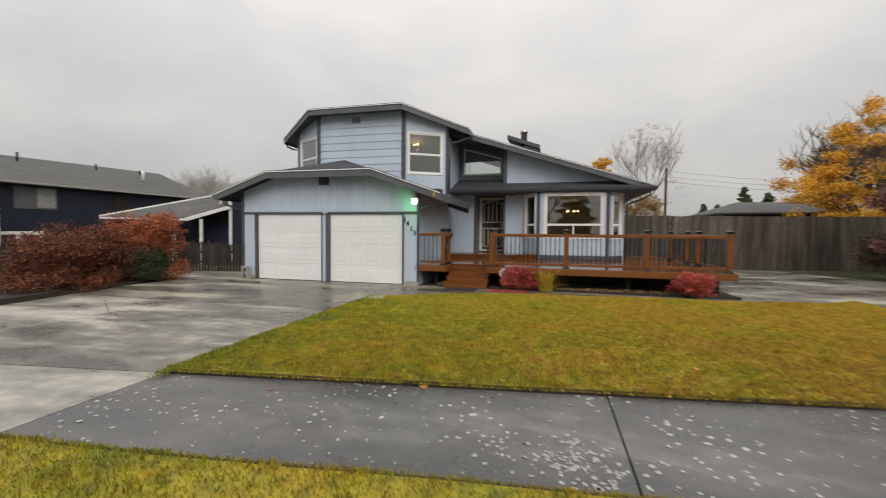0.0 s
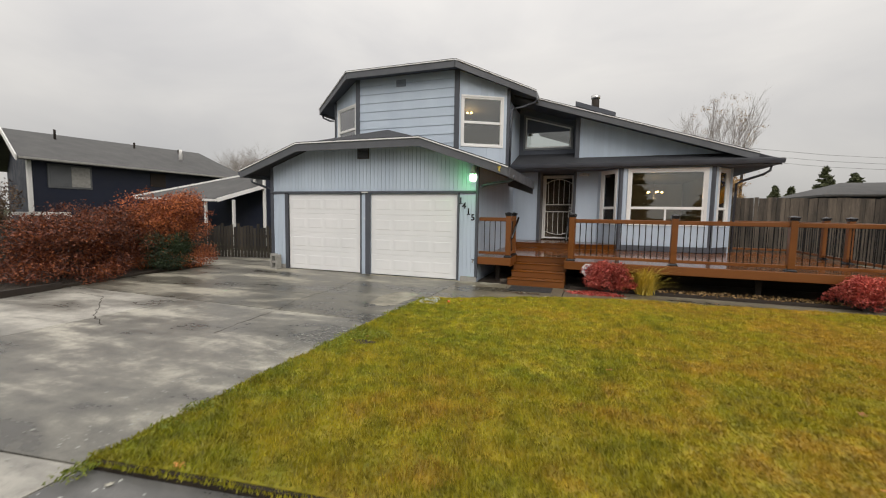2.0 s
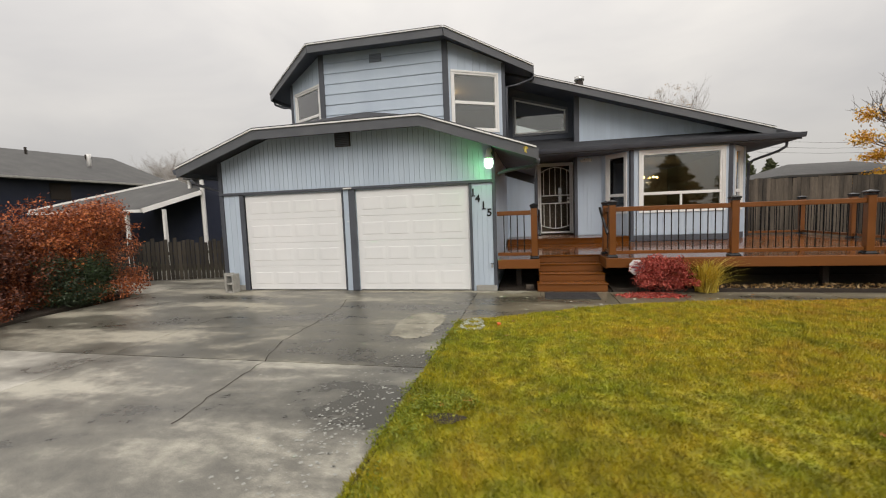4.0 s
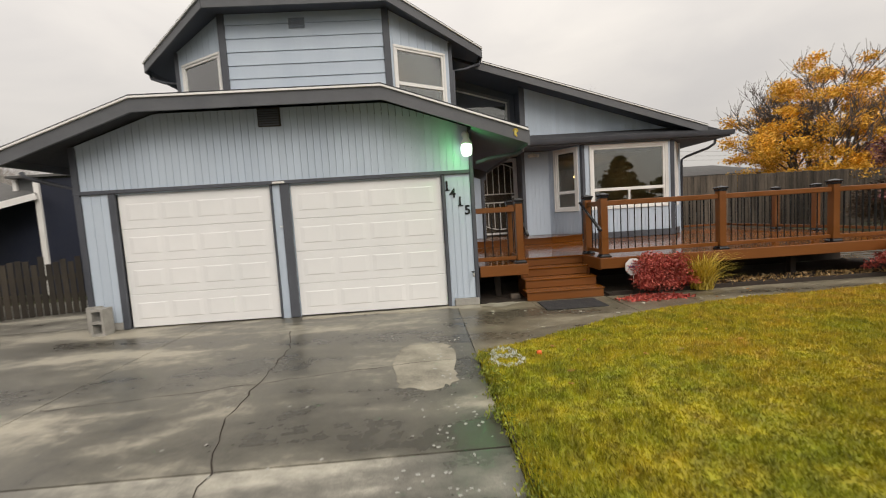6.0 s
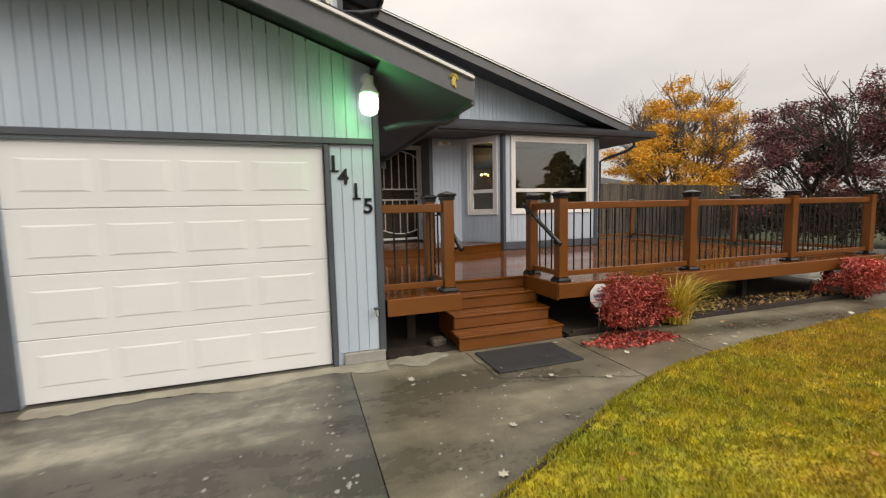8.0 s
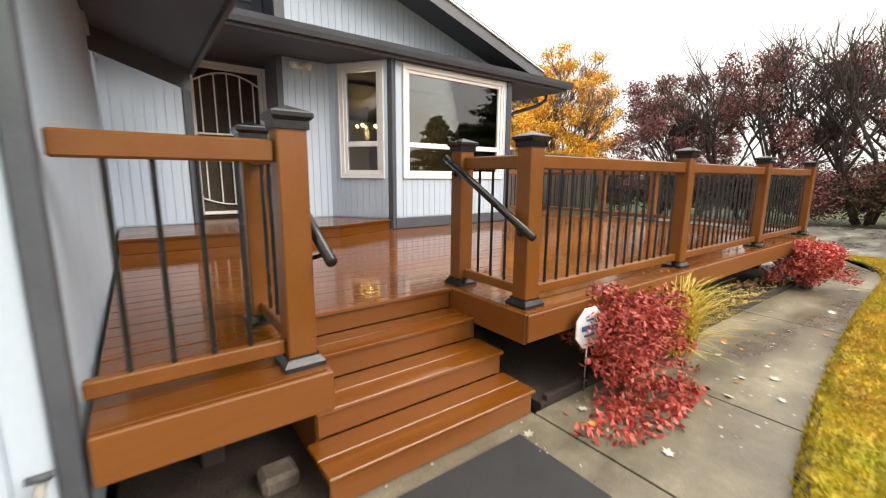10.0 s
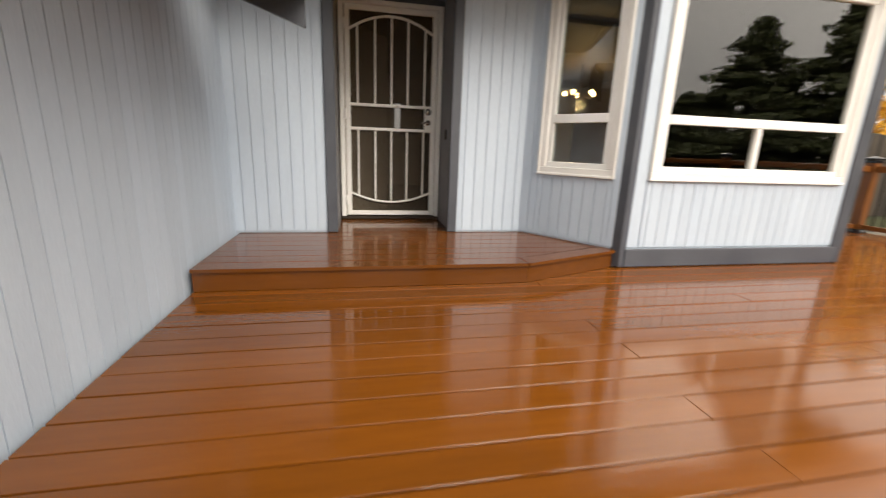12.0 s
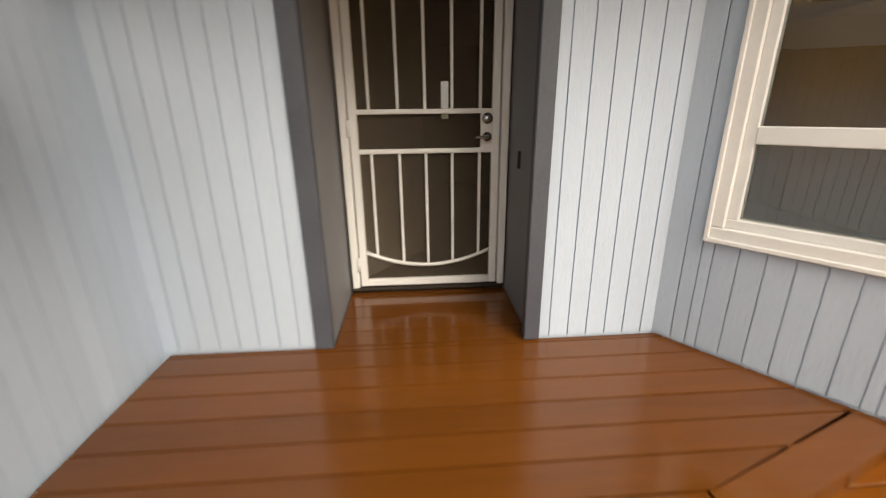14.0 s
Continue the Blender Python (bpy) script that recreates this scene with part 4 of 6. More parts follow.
tube("downpipe", [(UE_L - 0.02, 16.6, 5.1), (UE_L + 0.02, 16.6, 4.98), (-10.6, 16.45, 4.82), (-10.25, 16.35, 4.76), (-10.24, 16.33, 2.9)], 0.033, TRIM, house)

# right wing: roof, gable wall, recessed clerestory, skirt roof
WY, RIGHT = 17.62, 2.08
wroof = lambda x: 5.18 - 0.317 * (x + 3.37)
RAKE = 17.02
prism("roof", [(-4.1, RAKE, wroof(-4.1)), (2.91, RAKE, wroof(2.91)), (2.91, 24, wroof(2.91)), (-4.1, 24, wroof(-4.1))], (0, 0, -0.09), SHINGLE, house, "dark shingle roof over the right wing")
fascia((-3.45, RAKE, wroof(-3.45)), (2.50, RAKE, wroof(2.5)))
fascia((2.91, RAKE, wroof(2.91)), (2.91, 24, wroof(2.91)), lip=False, depth=0.15)
gab = wall_slab("wall", (-2.18, WY), (RIGHT, WY), 3.0, lambda s: wroof(-2.18 + s) - 0.10, house)
siding(gab, (-2.10, WY), (RIGHT, WY), lambda s: 3.40, lambda s: wroof(-2.10 + s) - 0.12, 0.105)
block("trim", (-2.23, WY - 0.04, 3.38), (-2.09, WY + 0.04, wroof(-2.16) - 0.1), TRIM, house)
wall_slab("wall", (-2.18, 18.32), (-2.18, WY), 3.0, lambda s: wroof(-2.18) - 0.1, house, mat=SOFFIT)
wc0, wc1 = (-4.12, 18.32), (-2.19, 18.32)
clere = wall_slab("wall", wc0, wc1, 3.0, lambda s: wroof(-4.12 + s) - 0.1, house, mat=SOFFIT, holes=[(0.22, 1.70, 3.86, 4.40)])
window("window", (-3.98, 18.32), (-2.33, 18.32), 3.80, 5.02, house, label="white framed clerestory window with a sloping top", top2=4.55, casing=0.07, cmat=REVEAL)
prism("soffit", [(-4.1, RAKE + 0.04, wroof(-4.1) - 0.12), (2.86, RAKE + 0.04, wroof(2.86) - 0.12), (2.86, 18.4, wroof(2.86) - 0.12), (-4.1, 18.4, wroof(-4.1) - 0.12)], (0, 0, 0.02), SOFFIT, house)
PY = 16.78
prism("roof", [(UR, PY, 3.13), (2.91, PY, 3.13), (2.91, 17.0, 3.18), (2.35, 17.62, 3.42), (UR, 17.62, 3.42)], (0, 0, -0.05), SHINGLE, house, "narrow shingle skirt roof over the porch")
prism("roof", [(UR, 17.62, 3.42), (-2.19, 17.62, 3.42), (-2.19, 18.32, 3.66), (UR, 18.32, 3.66)], (0, 0, -0.05), SHINGLE, house, "narrow shingle skirt roof over the porch")
fascia((UR, PY, 3.13), (2.91, PY, 3.13), depth=0.15, lip=False)
fascia((2.91, PY, 3.13), (2.91, RAKE, 3.19), depth=0.15, lip=False)
gutter((UR + 0.05, PY - 0.03, 3.13), (2.97, PY - 0.03, 3.13))
prism("soffit", [(UR, PY + 0.02, 2.985), (2.88, PY + 0.02, 2.985), (2.88, 24, 2.985), (RIGHT, 24, 2.985), (RIGHT, 18.42, 2.985), (UR, 18.42, 2.985)], (0, 0, 0.02), SOFFIT, house)
tube("downpipe", [(2.85, 17.2, 2.98), (2.84, 17.2, 2.88), (2.72, 17.3, 2.78), (2.3, 17.55, 2.62), (2.2, 17.62, 2.55), (2.19, 17.64, 0.6)], 0.033, TRIM, house)
wall_slab("wall", (RIGHT, 17.5), (RIGHT, 24), G0, lambda s: 3.3, house)
wall_slab("wall", (RIGHT, 24), (GL, 24), G0, lambda s: 3.0, house, holes=[(3.9, 4.9, 1.5, 2.9)])

# entry wall with its recessed door
EY, DY = 17.667, 18.385
el = wall_slab("wall", (GR - 0.1, EY), (-3.287, EY), G0, lambda s: 3.0, house)
siding(el, (GR - 0.03, EY), (-3.36, EY), lambda s: 0.75, lambda s: 2.98, 0.105)
er = wall_slab("wall", (-2.172, EY), (-1.485, EY), G0, lambda s: 3.0, house)
siding(er, (-2.143, EY), (-2.085, EY), lambda s: 0.75, lambda s: 2.98, 0.105)
siding(er, (-2.085, EY), (-1.485, EY), lambda s: 0.75, lambda s: 2.98, 0.105)
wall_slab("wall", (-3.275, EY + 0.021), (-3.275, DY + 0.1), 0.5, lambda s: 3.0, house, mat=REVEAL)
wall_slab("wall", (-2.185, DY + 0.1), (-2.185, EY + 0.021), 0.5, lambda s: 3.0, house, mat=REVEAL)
block("trim", (-3.358, EY - 0.035, 0.74), (-3.266, EY + 0.02, 2.98), TRIM, house)
block("trim", (-2.232, EY - 0.035, 0.74), (-2.145, EY + 0.02, 2.98), TRIM, house)
block("door_sill", (-3.27, DY - 0.02, 0.742), (-2.19, DY + 0.12, 0.765), SHADE, house)
block("door_header", (-3.29, DY - 0.03, 2.94), (-2.18, DY + 0.10, 2.984), TRIM, house)

# security storm door
sx0, sx1, sz0, sz1 = -3.258, -2.196, 0.772, 2.935
storm = block("storm_door", (sx0, DY - 0.035, sz0), (sx0 + 0.05, DY + 0.02, sz1), WHITE, house, 0.006, "white steel security storm door with arched bars")
block("frame", (sx1 - 0.05, DY - 0.035, sz0), (sx1, DY + 0.02, sz1), WHITE, storm)
block("frame", (sx0 + 0.05, DY - 0.035, sz1 - 0.045), (sx1 - 0.05, DY + 0.02, sz1), WHITE, storm)
ix0, ix1 = sx0 + 0.058, sx1 - 0.058
for x in (ix0, ix1 - 0.05):
    block("stile", (x, DY - 0.030, sz0 + 0.012), (x + 0.05, DY + 0.005, sz1 - 0.05), WHITE, storm)
for z in (sz0 + 0.012, sz1 - 0.10):
    block("rail", (ix0 + 0.05, DY - 0.029, z), (ix1 - 0.05, DY + 0.004, z + 0.05), WHITE, storm)
for z in (1.705, 1.945):
    block("rail", (ix0 + 0.05, DY - 0.029, z - 0.015), (ix1 - 0.05, DY + 0.004, z + 0.015), WHITE, storm)
bx0, bx1 = ix0 + 0.05, ix1 - 0.05
arch_up = lambda u: 2.66 + 0.14 * (1 - (2 * u - 1) ** 2)
arch_dn = lambda u: 1.03 - 0.10 * (1 - (2 * u - 1) ** 2)
for f in (arch_up, arch_dn):
    tube("arch_bar", [(bx0 + (bx1 - bx0) * k / 16, DY - 0.014, f(k / 16)) for k in range(17)], 0.013, WHITE, storm, 6)
for u in (0.09, 0.30, 0.5, 0.70, 0.91):
    x = bx0 + (bx1 - bx0) * u
    block("bar", (x - 0.009, DY - 0.022, 1.96), (x + 0.009, DY - 0.004, arch_up(u)), WHITE, storm, 0.003)
    block("bar", (x - 0.009, DY - 0.022, arch_dn(u)), (x + 0.009, DY - 0.004, 1.69), WHITE, storm, 0.003)
gp = block("mesh_panel", (bx0, DY + 0.008, sz0 + 0.06), (bx1, DY + 0.012, sz1 - 0.1), MESHSCREEN, storm, 0, "brown insect mesh behind the bars")
gp.visible_shadow = False
for z, r in ((1.90, 0.034), (1.79, 0.028)):
    tube("lock", [(ix1 - 0.085, DY - 0.028, z), (ix1 - 0.085, DY - 0.052, z), (ix1 - 0.085, DY - 0.058, z)], r, CHROME, storm, 14, "round nickel lock")
block("lock_plate", (ix1 - 0.125, DY - 0.031, 1.715), (ix1 - 0.05, DY - 0.027, 1.935), WHITE, storm, 0.004)
tube("lever", [(ix1 - 0.085, DY - 0.06, 1.79), (ix1 - 0.085, DY - 0.075, 1.79), (ix1 - 0.16, DY - 0.075, 1.785)], 0.009, CHROME, storm, 6, "nickel lever handle")
for z in (0.95, 1.85, 2.7):
    tube("hinge", [(sx0 + 0.054, DY - 0.042, z - 0.05), (sx0 + 0.054, DY - 0.042, z + 0.05)], 0.01, WHITE, storm, 6)
block("doorbell", (-2.198, DY - 0.32, 1.62), (-2.184, DY - 0.29, 1.72), SHADE, house, 0.003)

# bay window
BY = 16.87
B0, B1, B2, B3 = (-1.485, EY), (-0.91, BY), (1.50, BY), (2.06, 17.60)
bay_walls = []
for a, b, p, q, spl in ((B0, B1, (-1.38, 17.522), (-0.953, 16.930), False), (B1, B2, (-0.69, BY), (1.345, BY), True), (B2, B3, (1.60, 17.0), (1.98, 17.496), False)):
    length = math.dist(a, b)
    s0, s1 = math.dist(a, p), math.dist(a, q)
    w = wall_slab("wall", a, b, 0.3, lambda s: 3.0, house, thick=0.1, holes=[(s0 + 0.06, s1 - 0.06, 1.39, 2.90)])
    A, B = Vector(a), Vector(b)
    window("window", A.lerp(B, s0 / length), A.lerp(B, s1 / length), 1.33, 2.96, house, mull=1.83, split=spl, label="white framed bay window pane", casing=0.075)
    half = s0 + 0.052
    siding(w, A.lerp(B, s0 / length), A.lerp(B, half / length), lambda s: 0.755, lambda s: 1.328, 0.105)
    siding(w, A.lerp(B, half / length), A.lerp(B, s1 / length), lambda s: 0.755, lambda s: 1.328, 0.105)
    siding(w, A, A.lerp(B, s0 / length), lambda s: 0.755, lambda s: 2.98, 0.105)
    siding(w, A.lerp(B, s1 / length), B, lambda s: 0.755, lambda s: 2.98, 0.105)
for x, y, t in ((-0.875, BY, 27), (1.47, BY, -27)):
    block("trim", (x - 0.045, y - 0.05, 0.59), (x + 0.045, y + 0.05, 2.98), TRIM, house, turn=t)
bar("baseboard", (-0.83, BY - 0.03, 0.665), (1.46, BY - 0.03, 0.665), 0.03, 0.155, TRIM, house)
bar("baseboard", (1.53, BY + 0.0, 0.665), (2.08, 17.56, 0.665), 0.03, 0.155, TRIM, house)

# chimney
ch = block("chimney", (-2.32, 20.6, 4.4), (-1.04, 21.4, 5.40), GREYWALL, house, 0.01, "boxed chimney chase with a slate cap and metal flue")
prism("chimney_cap", [(-2.40, 20.5, 5.93), (-0.96, 20.5, 5.42), (-0.96, 21.5, 5.42), (-2.40, 21.5, 5.93)], (0, 0, -0.17), TRIM, ch)
tube("flue", [(-1.69, 21, 5.5), (-1.69, 21, 6.05)], 0.14, SHADE, ch, 14)
tube("flue_cap", [(-1.69, 21, 6.08), (-1.69, 21, 6.12), (-1.69, 21, 6.2)], 0.17, CHROME, ch, 14)

# rooms behind the glass
block("floor", (GR, 17.8, 0.60), (RIGHT - 0.15, 23.8, 0.70), CARPET, house, 0)
wall_slab("inner_wall", (GR + 0.02, 23.0), (RIGHT - 0.15, 23.0), 0.7, lambda s: 3.0, house, 0.1, HALL, holes=[(1.80, 1.93, 1.82, 2.42)])
block("inner_wall", (-1.75, 19.4, 0.7), (-1.65, 23.0, 3.0), HALL, house, 0)
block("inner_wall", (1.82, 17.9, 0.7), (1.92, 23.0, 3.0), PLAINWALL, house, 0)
block("inner_wall", (-4.1, 18.5, 0.7), (-4.0, 23.0, 3.0), HALL, house, 0)
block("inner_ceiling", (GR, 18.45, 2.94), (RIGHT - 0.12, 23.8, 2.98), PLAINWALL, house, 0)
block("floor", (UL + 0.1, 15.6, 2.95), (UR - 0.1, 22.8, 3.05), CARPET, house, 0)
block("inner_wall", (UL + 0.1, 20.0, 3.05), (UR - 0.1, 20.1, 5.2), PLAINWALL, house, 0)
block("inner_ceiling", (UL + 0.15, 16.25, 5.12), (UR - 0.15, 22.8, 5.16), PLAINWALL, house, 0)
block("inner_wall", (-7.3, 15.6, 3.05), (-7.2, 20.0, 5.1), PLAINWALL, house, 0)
prism("inner_door", [(-3.21, 18.60, 0.745), (-2.72, 19.26, 0.745), (-2.76, 19.29, 0.745), (-3.25, 18.63, 0.745)], (0, 0, 2.06), HALL, house, "open pale painted front door standing ajar")

# ---- deck ----
DZ, PZ = 0.58, 0.737
deck = thing("deck", (0, 15.4, G0), "wet brown composite deck with grooved board joints", "deck")
FRONT, LEFT, RIGHTD, BACKD = 13.03, -4.12, 3.93, 18.6
row = 0
y = FRONT
rng = random.Random(5)
while y < BACKD - 0.02:
    y1 = min(y + 0.1552, BACKD)
    mid = (y + y1) / 2
    spans = []
    if mid < 13.76:
        spans = [(LEFT, -3.36), (-2.14, RIGHTD)]
    elif mid < 16.85:
        spans = [(LEFT, RIGHTD)]
    else:
        spans = [(1.52 + max(0, (mid - BY)) * 0.75, RIGHTD)]
        if mid < 17.66:
            spans.append((LEFT, -0.90 - max(0, (mid - BY)) * 0.70))
    if y < 13.735 < y1:
        block("board", (-3.355, 13.735, DZ - 0.024), (-2.145, y1 - 0.005, DZ), DECK, deck, 0.0025, "narrow nosing board over the steps")
    for x0, x1 in spans:
        n = 2 if x1 - x0 > 7 else 1
        if n == 2:
            cut = (-1.73, 0.62, -1.76, 1.4, -0.4)[row % 5]
            ends = [(x0, cut - 0.002), (cut + 0.002, x1)]
        else:
            ends = [(x0, x1)]
        for a, b in ends:
            block("board", (a, y + 0.005, DZ - 0.024), (b, y1 - 0.005, DZ + rng.uniform(-0.0012, 0.0012)), DECK, deck, 0.0015)
    y = y1
    row += 1
block("fascia", (LEFT - 0.0, FRONT - 0.026, 0.405), (-3.34, FRONT - 0.002, DZ - 0.003), DECKRISER, deck)
block("fascia", (-2.16, FRONT - 0.026, 0.405), (RIGHTD + 0.02, FRONT - 0.002, DZ - 0.003), DECKRISER, deck)
block("fascia", (RIGHTD + 0.001, FRONT - 0.002, 0.385), (RIGHTD + 0.025, BACKD, DZ - 0.003), DECKRISER, deck)
block("fascia", (-3.362, FRONT - 0.001, 0.385), (-3.338, 13.77, DZ - 0.003), DECKRISER, deck)
block("fascia", (-2.162, FRONT - 0.001, 0.385), (-2.138, 13.77, DZ - 0.003), DECKRISER, deck)
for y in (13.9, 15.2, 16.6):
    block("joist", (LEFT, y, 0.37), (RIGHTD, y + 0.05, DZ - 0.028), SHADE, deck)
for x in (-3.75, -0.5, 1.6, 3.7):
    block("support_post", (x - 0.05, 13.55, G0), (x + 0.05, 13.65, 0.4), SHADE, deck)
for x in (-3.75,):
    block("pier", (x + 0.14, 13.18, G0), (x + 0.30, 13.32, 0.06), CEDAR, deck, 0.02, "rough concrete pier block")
# Added dark sheet, for the shade deep under the deck.
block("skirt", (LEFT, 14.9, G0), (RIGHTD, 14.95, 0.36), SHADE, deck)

# low platform before the door
plat = thing("platform", (-2.7, 17.0, DZ), "low brown composite platform step before the front door", "platform")
PF, NOSE, CORNER = 16.52, 16.492, -1.845
SLOPE = (16.832 - NOSE) / (-0.924 - CORNER)
bay_face = lambda yy: -0.895 - (yy - 16.87) * 0.722
border = lambda yy: min(CORNER - 0.02 + (yy - NOSE - 0.15) / SLOPE, bay_face(yy))
y = NOSE
while y < EY - 0.015:
    y1 = min(y + 0.160, EY - 0.012)
    r0, r1 = (CORNER - 0.004, CORNER - 0.020) if y == NOSE else (border(y + 0.005), border(y1 - 0.005))
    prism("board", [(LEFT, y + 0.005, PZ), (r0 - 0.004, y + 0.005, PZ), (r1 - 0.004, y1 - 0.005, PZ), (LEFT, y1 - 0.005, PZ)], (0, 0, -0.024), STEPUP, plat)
    y = y1
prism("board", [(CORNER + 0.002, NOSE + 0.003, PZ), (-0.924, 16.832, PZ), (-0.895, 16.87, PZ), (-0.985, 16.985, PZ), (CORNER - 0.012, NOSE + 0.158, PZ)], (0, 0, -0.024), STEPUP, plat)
y = EY - 0.008
while y < DY - 0.03:
    y1 = min(y + 0.160, DY - 0.022)
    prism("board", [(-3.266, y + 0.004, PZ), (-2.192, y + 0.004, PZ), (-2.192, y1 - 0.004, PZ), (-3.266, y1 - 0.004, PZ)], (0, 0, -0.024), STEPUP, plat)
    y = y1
# Risers use the same darkened brown, for shade under the overhang.
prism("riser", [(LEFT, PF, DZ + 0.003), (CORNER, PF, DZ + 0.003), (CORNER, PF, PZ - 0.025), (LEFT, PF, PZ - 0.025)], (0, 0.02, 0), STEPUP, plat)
prism("riser", [(CORNER + 0.002, PF, DZ + 0.003), (-0.935, 16.855, DZ + 0.003), (-0.935, 16.855, PZ - 0.025), (CORNER + 0.002, PF, PZ - 0.025)], (0, 0.02, 0), STEPUP, plat)

# front steps
steps = thing("steps", (-2.76, 13.3, G0), "three brown composite steps up to the deck", "steps")
SX0, SX1 = -3.40, -2.13
for k, (y0, z) in enumerate(((12.97, 0.128), (13.235, 0.279), (13.50, 0.43))):
    a, b = (SX0, SX1) if k < 1 else (SX0 + 0.045, SX1 - 0.01)
    if k == 2:
        a, b = -3.335, -2.165
    for j in range(2):
        block("tread", (a, y0 - 0.02 + 0.142 * j, z - 0.024), (b, y0 - 0.02 + 0.142 * j + 0.140, z), DECK, steps, 0.004)
    zl = G0 if k == 0 else (0.128, 0.279)[k - 1]
    block("riser", (a + 0.01, y0, zl), (b - 0.01, y0 + 0.02, z - 0.025), DECKRISER, steps)
block("riser", (-3.335, 13.762, 0.43), (-2.165, 13.782, DZ - 0.025), DECKRISER, steps)
for x in (SX0 + 0.05, SX1 - 0.04):
    bm = bmesh.new()
    prism_into(bm, [(x, 13.0, G0), (x, 13.0, 0.10), (x, 13.25, 0.10), (x, 13.25, 0.25), (x, 13.51, 0.25), (x, 13.51, 0.40), (x, 13.76, 0.40), (x, 13.76, G0)], (0.03, 0, 0))
    part("stringer", bm, DECKRISER, steps)

# ---- railing ----
railing = thing("railing", (0, 13.16, DZ), "brown composite deck railing with black balusters and post caps", "railing")


def rail_post(x, y):
    p = block("post", (x - 0.058, y - 0.058, DZ), (x + 0.058, y + 0.058, 1.575), POST, railing, 0.006)
    bm = bmesh.new()
    rings = [(0.066, 1.545), (0.066, 1.575), (0.080, 1.59), (0.080, 1.605), (0.070, 1.612), (0.0, 1.638)]
    prev = None
    for r, z in rings:
        cur = [bm.verts.new((x + sx * r, y + sy * r, z)) for sx, sy in ((-1, -1), (1, -1), (1, 1), (-1, 1))] if r else [bm.verts.new((x, y, z))]
        if prev:
            for i in range(4):
                j = (i + 1) % 4
                bm.faces.new((prev[i], prev[j], cur[j], cur[i]) if len(cur) == 4 else (prev[i], prev[j], cur[0]))
        prev = cur
    part("cap", bm, BLACK, p, "black flared post cap")
    bm = bmesh.new()
    prev = None
    for r, z in ((0.085, DZ + 0.002), (0.085, DZ + 0.02), (0.064, DZ + 0.045), (0.064, DZ + 0.055)):
        cur = [bm.verts.new((x + sx * r, y + sy * r, z)) for sx, sy in ((-1, -1), (1, -1), (1, 1), (-1, 1))]
        if prev:
            for i in range(4):
                j = (i + 1) % 4
                bm.faces.new((prev[i], prev[j], cur[j], cur[i]))
        prev = cur
    part("base_skirt", bm, BLACK, p, "black post skirt")
    return p


bm = bmesh.new()
tube_into(bm, [(0, 0, 0.675), (0, 0, 1.43)], 0.0095, 6)
BAL = bpy.data.meshes.new("baluster")
bm.to_mesh(BAL)
bm.free()
BAL.materials.append(BLACK)


def rail_run(a, b, ends=(0.06, 0.06)):
    a, b = Vector((*a, 0)), Vector((*b, 0))
    d = (b - a).normalized()
    p, q = a + d * ends[0], b - d * ends[1]
    bar("top_rail", p + Vector((0, 0, 1.462)), q + Vector((0, 0, 1.462)), 0.058, 0.085, POST, railing, 0.008)
    bar("bottom_rail", p + Vector((0, 0, 0.672)), q + Vector((0, 0, 0.672)), 0.045, 0.062, POST, railing, 0.006)
    n = max(2, round((q - p).length / 0.118))
    for k in range(1, n):
        c = p.lerp(q, k / n)
        link("baluster", BAL, railing, Matrix.Translation((c.x, c.y, 0)))


POSTS = [(-3.43, 13.16), (-3.43, 13.80), (-2.03, 13.16), (-2.03, 13.80), (-0.03, 13.16), (1.94, 13.16), (3.80, 13.16), (3.80, 15.35), (3.80, 16.40), (3.80, 18.25)]
for x, y in POSTS:
    rail_post(x, y)
rail_run((GR + 0.02, 13.16), (-3.43, 13.16), (0, 0.06))
rail_run((-3.43, 13.16), (-3.43, 13.80))
rail_run((-2.03, 13.16), (-2.03, 13.80))
for a, b in zip((-2.03, -0.03, 1.94), (-0.03, 1.94, 3.80)):
    rail_run((a, 13.16), (b, 13.16))
for a, b in zip((13.16, 15.35, 16.40), (15.35, 16.40, 18.25)):
    rail_run((3.80, a), (3.80, b))
rail_run((2.10, 18.25), (3.80, 18.25), (0.0, 0.06))
# handrails beside the steps
for x, side, lab in ((-2.135, -1, "black"), (-3.325, 1, "black")):
    h = thing("handrail", (x, 13.5, DZ), "black round metal handrail fixed to the step posts", "handrail", "step handrails")
    top, low = Vector((x, 13.86, 1.50)), Vector((x, 13.02, 1.03))
    tube("rail", [top, low], 0.024, BLACK, h, 12)
    for p, yy in ((top.lerp(low, 0.12), 13.80), (top.lerp(low, 0.86), 13.16)):
        tube("bracket", [p - Vector((0, 0, 0.02)), p + Vector((-side * -0.0, 0, -0.055)), (x + (0.05 if side == -1 else -0.05), yy, p.z - 0.07)], 0.011, BLACK, h, 6)

mat_ = block("doormat", (-3.27, 12.30, G0 - 0.001), (-2.36, 12.86, G0 + 0.014), RUBBER, None, 0.005)
tagged(mat_, "black ribbed rubber doormat on the walkway", "doormat")

# ---- fixtures on the garage ----
lamp = thing("wall_lamp", (-4.24, GY, 2.3), "lit jelly-jar wall lamp with a green-white glow", "wall lamp")
LX, LY = -4.24, GY - 0.13
tube("base", [(LX, GY + 0.004, 2.66), (LX, GY - 0.03, 2.66)], 0.055, CASING, lamp, 14)
tube("neck", [(LX, GY - 0.02, 2.66), (LX, GY - 0.09, 2.675), (LX, LY, 2.64)], 0.024, CASING, lamp, 10)


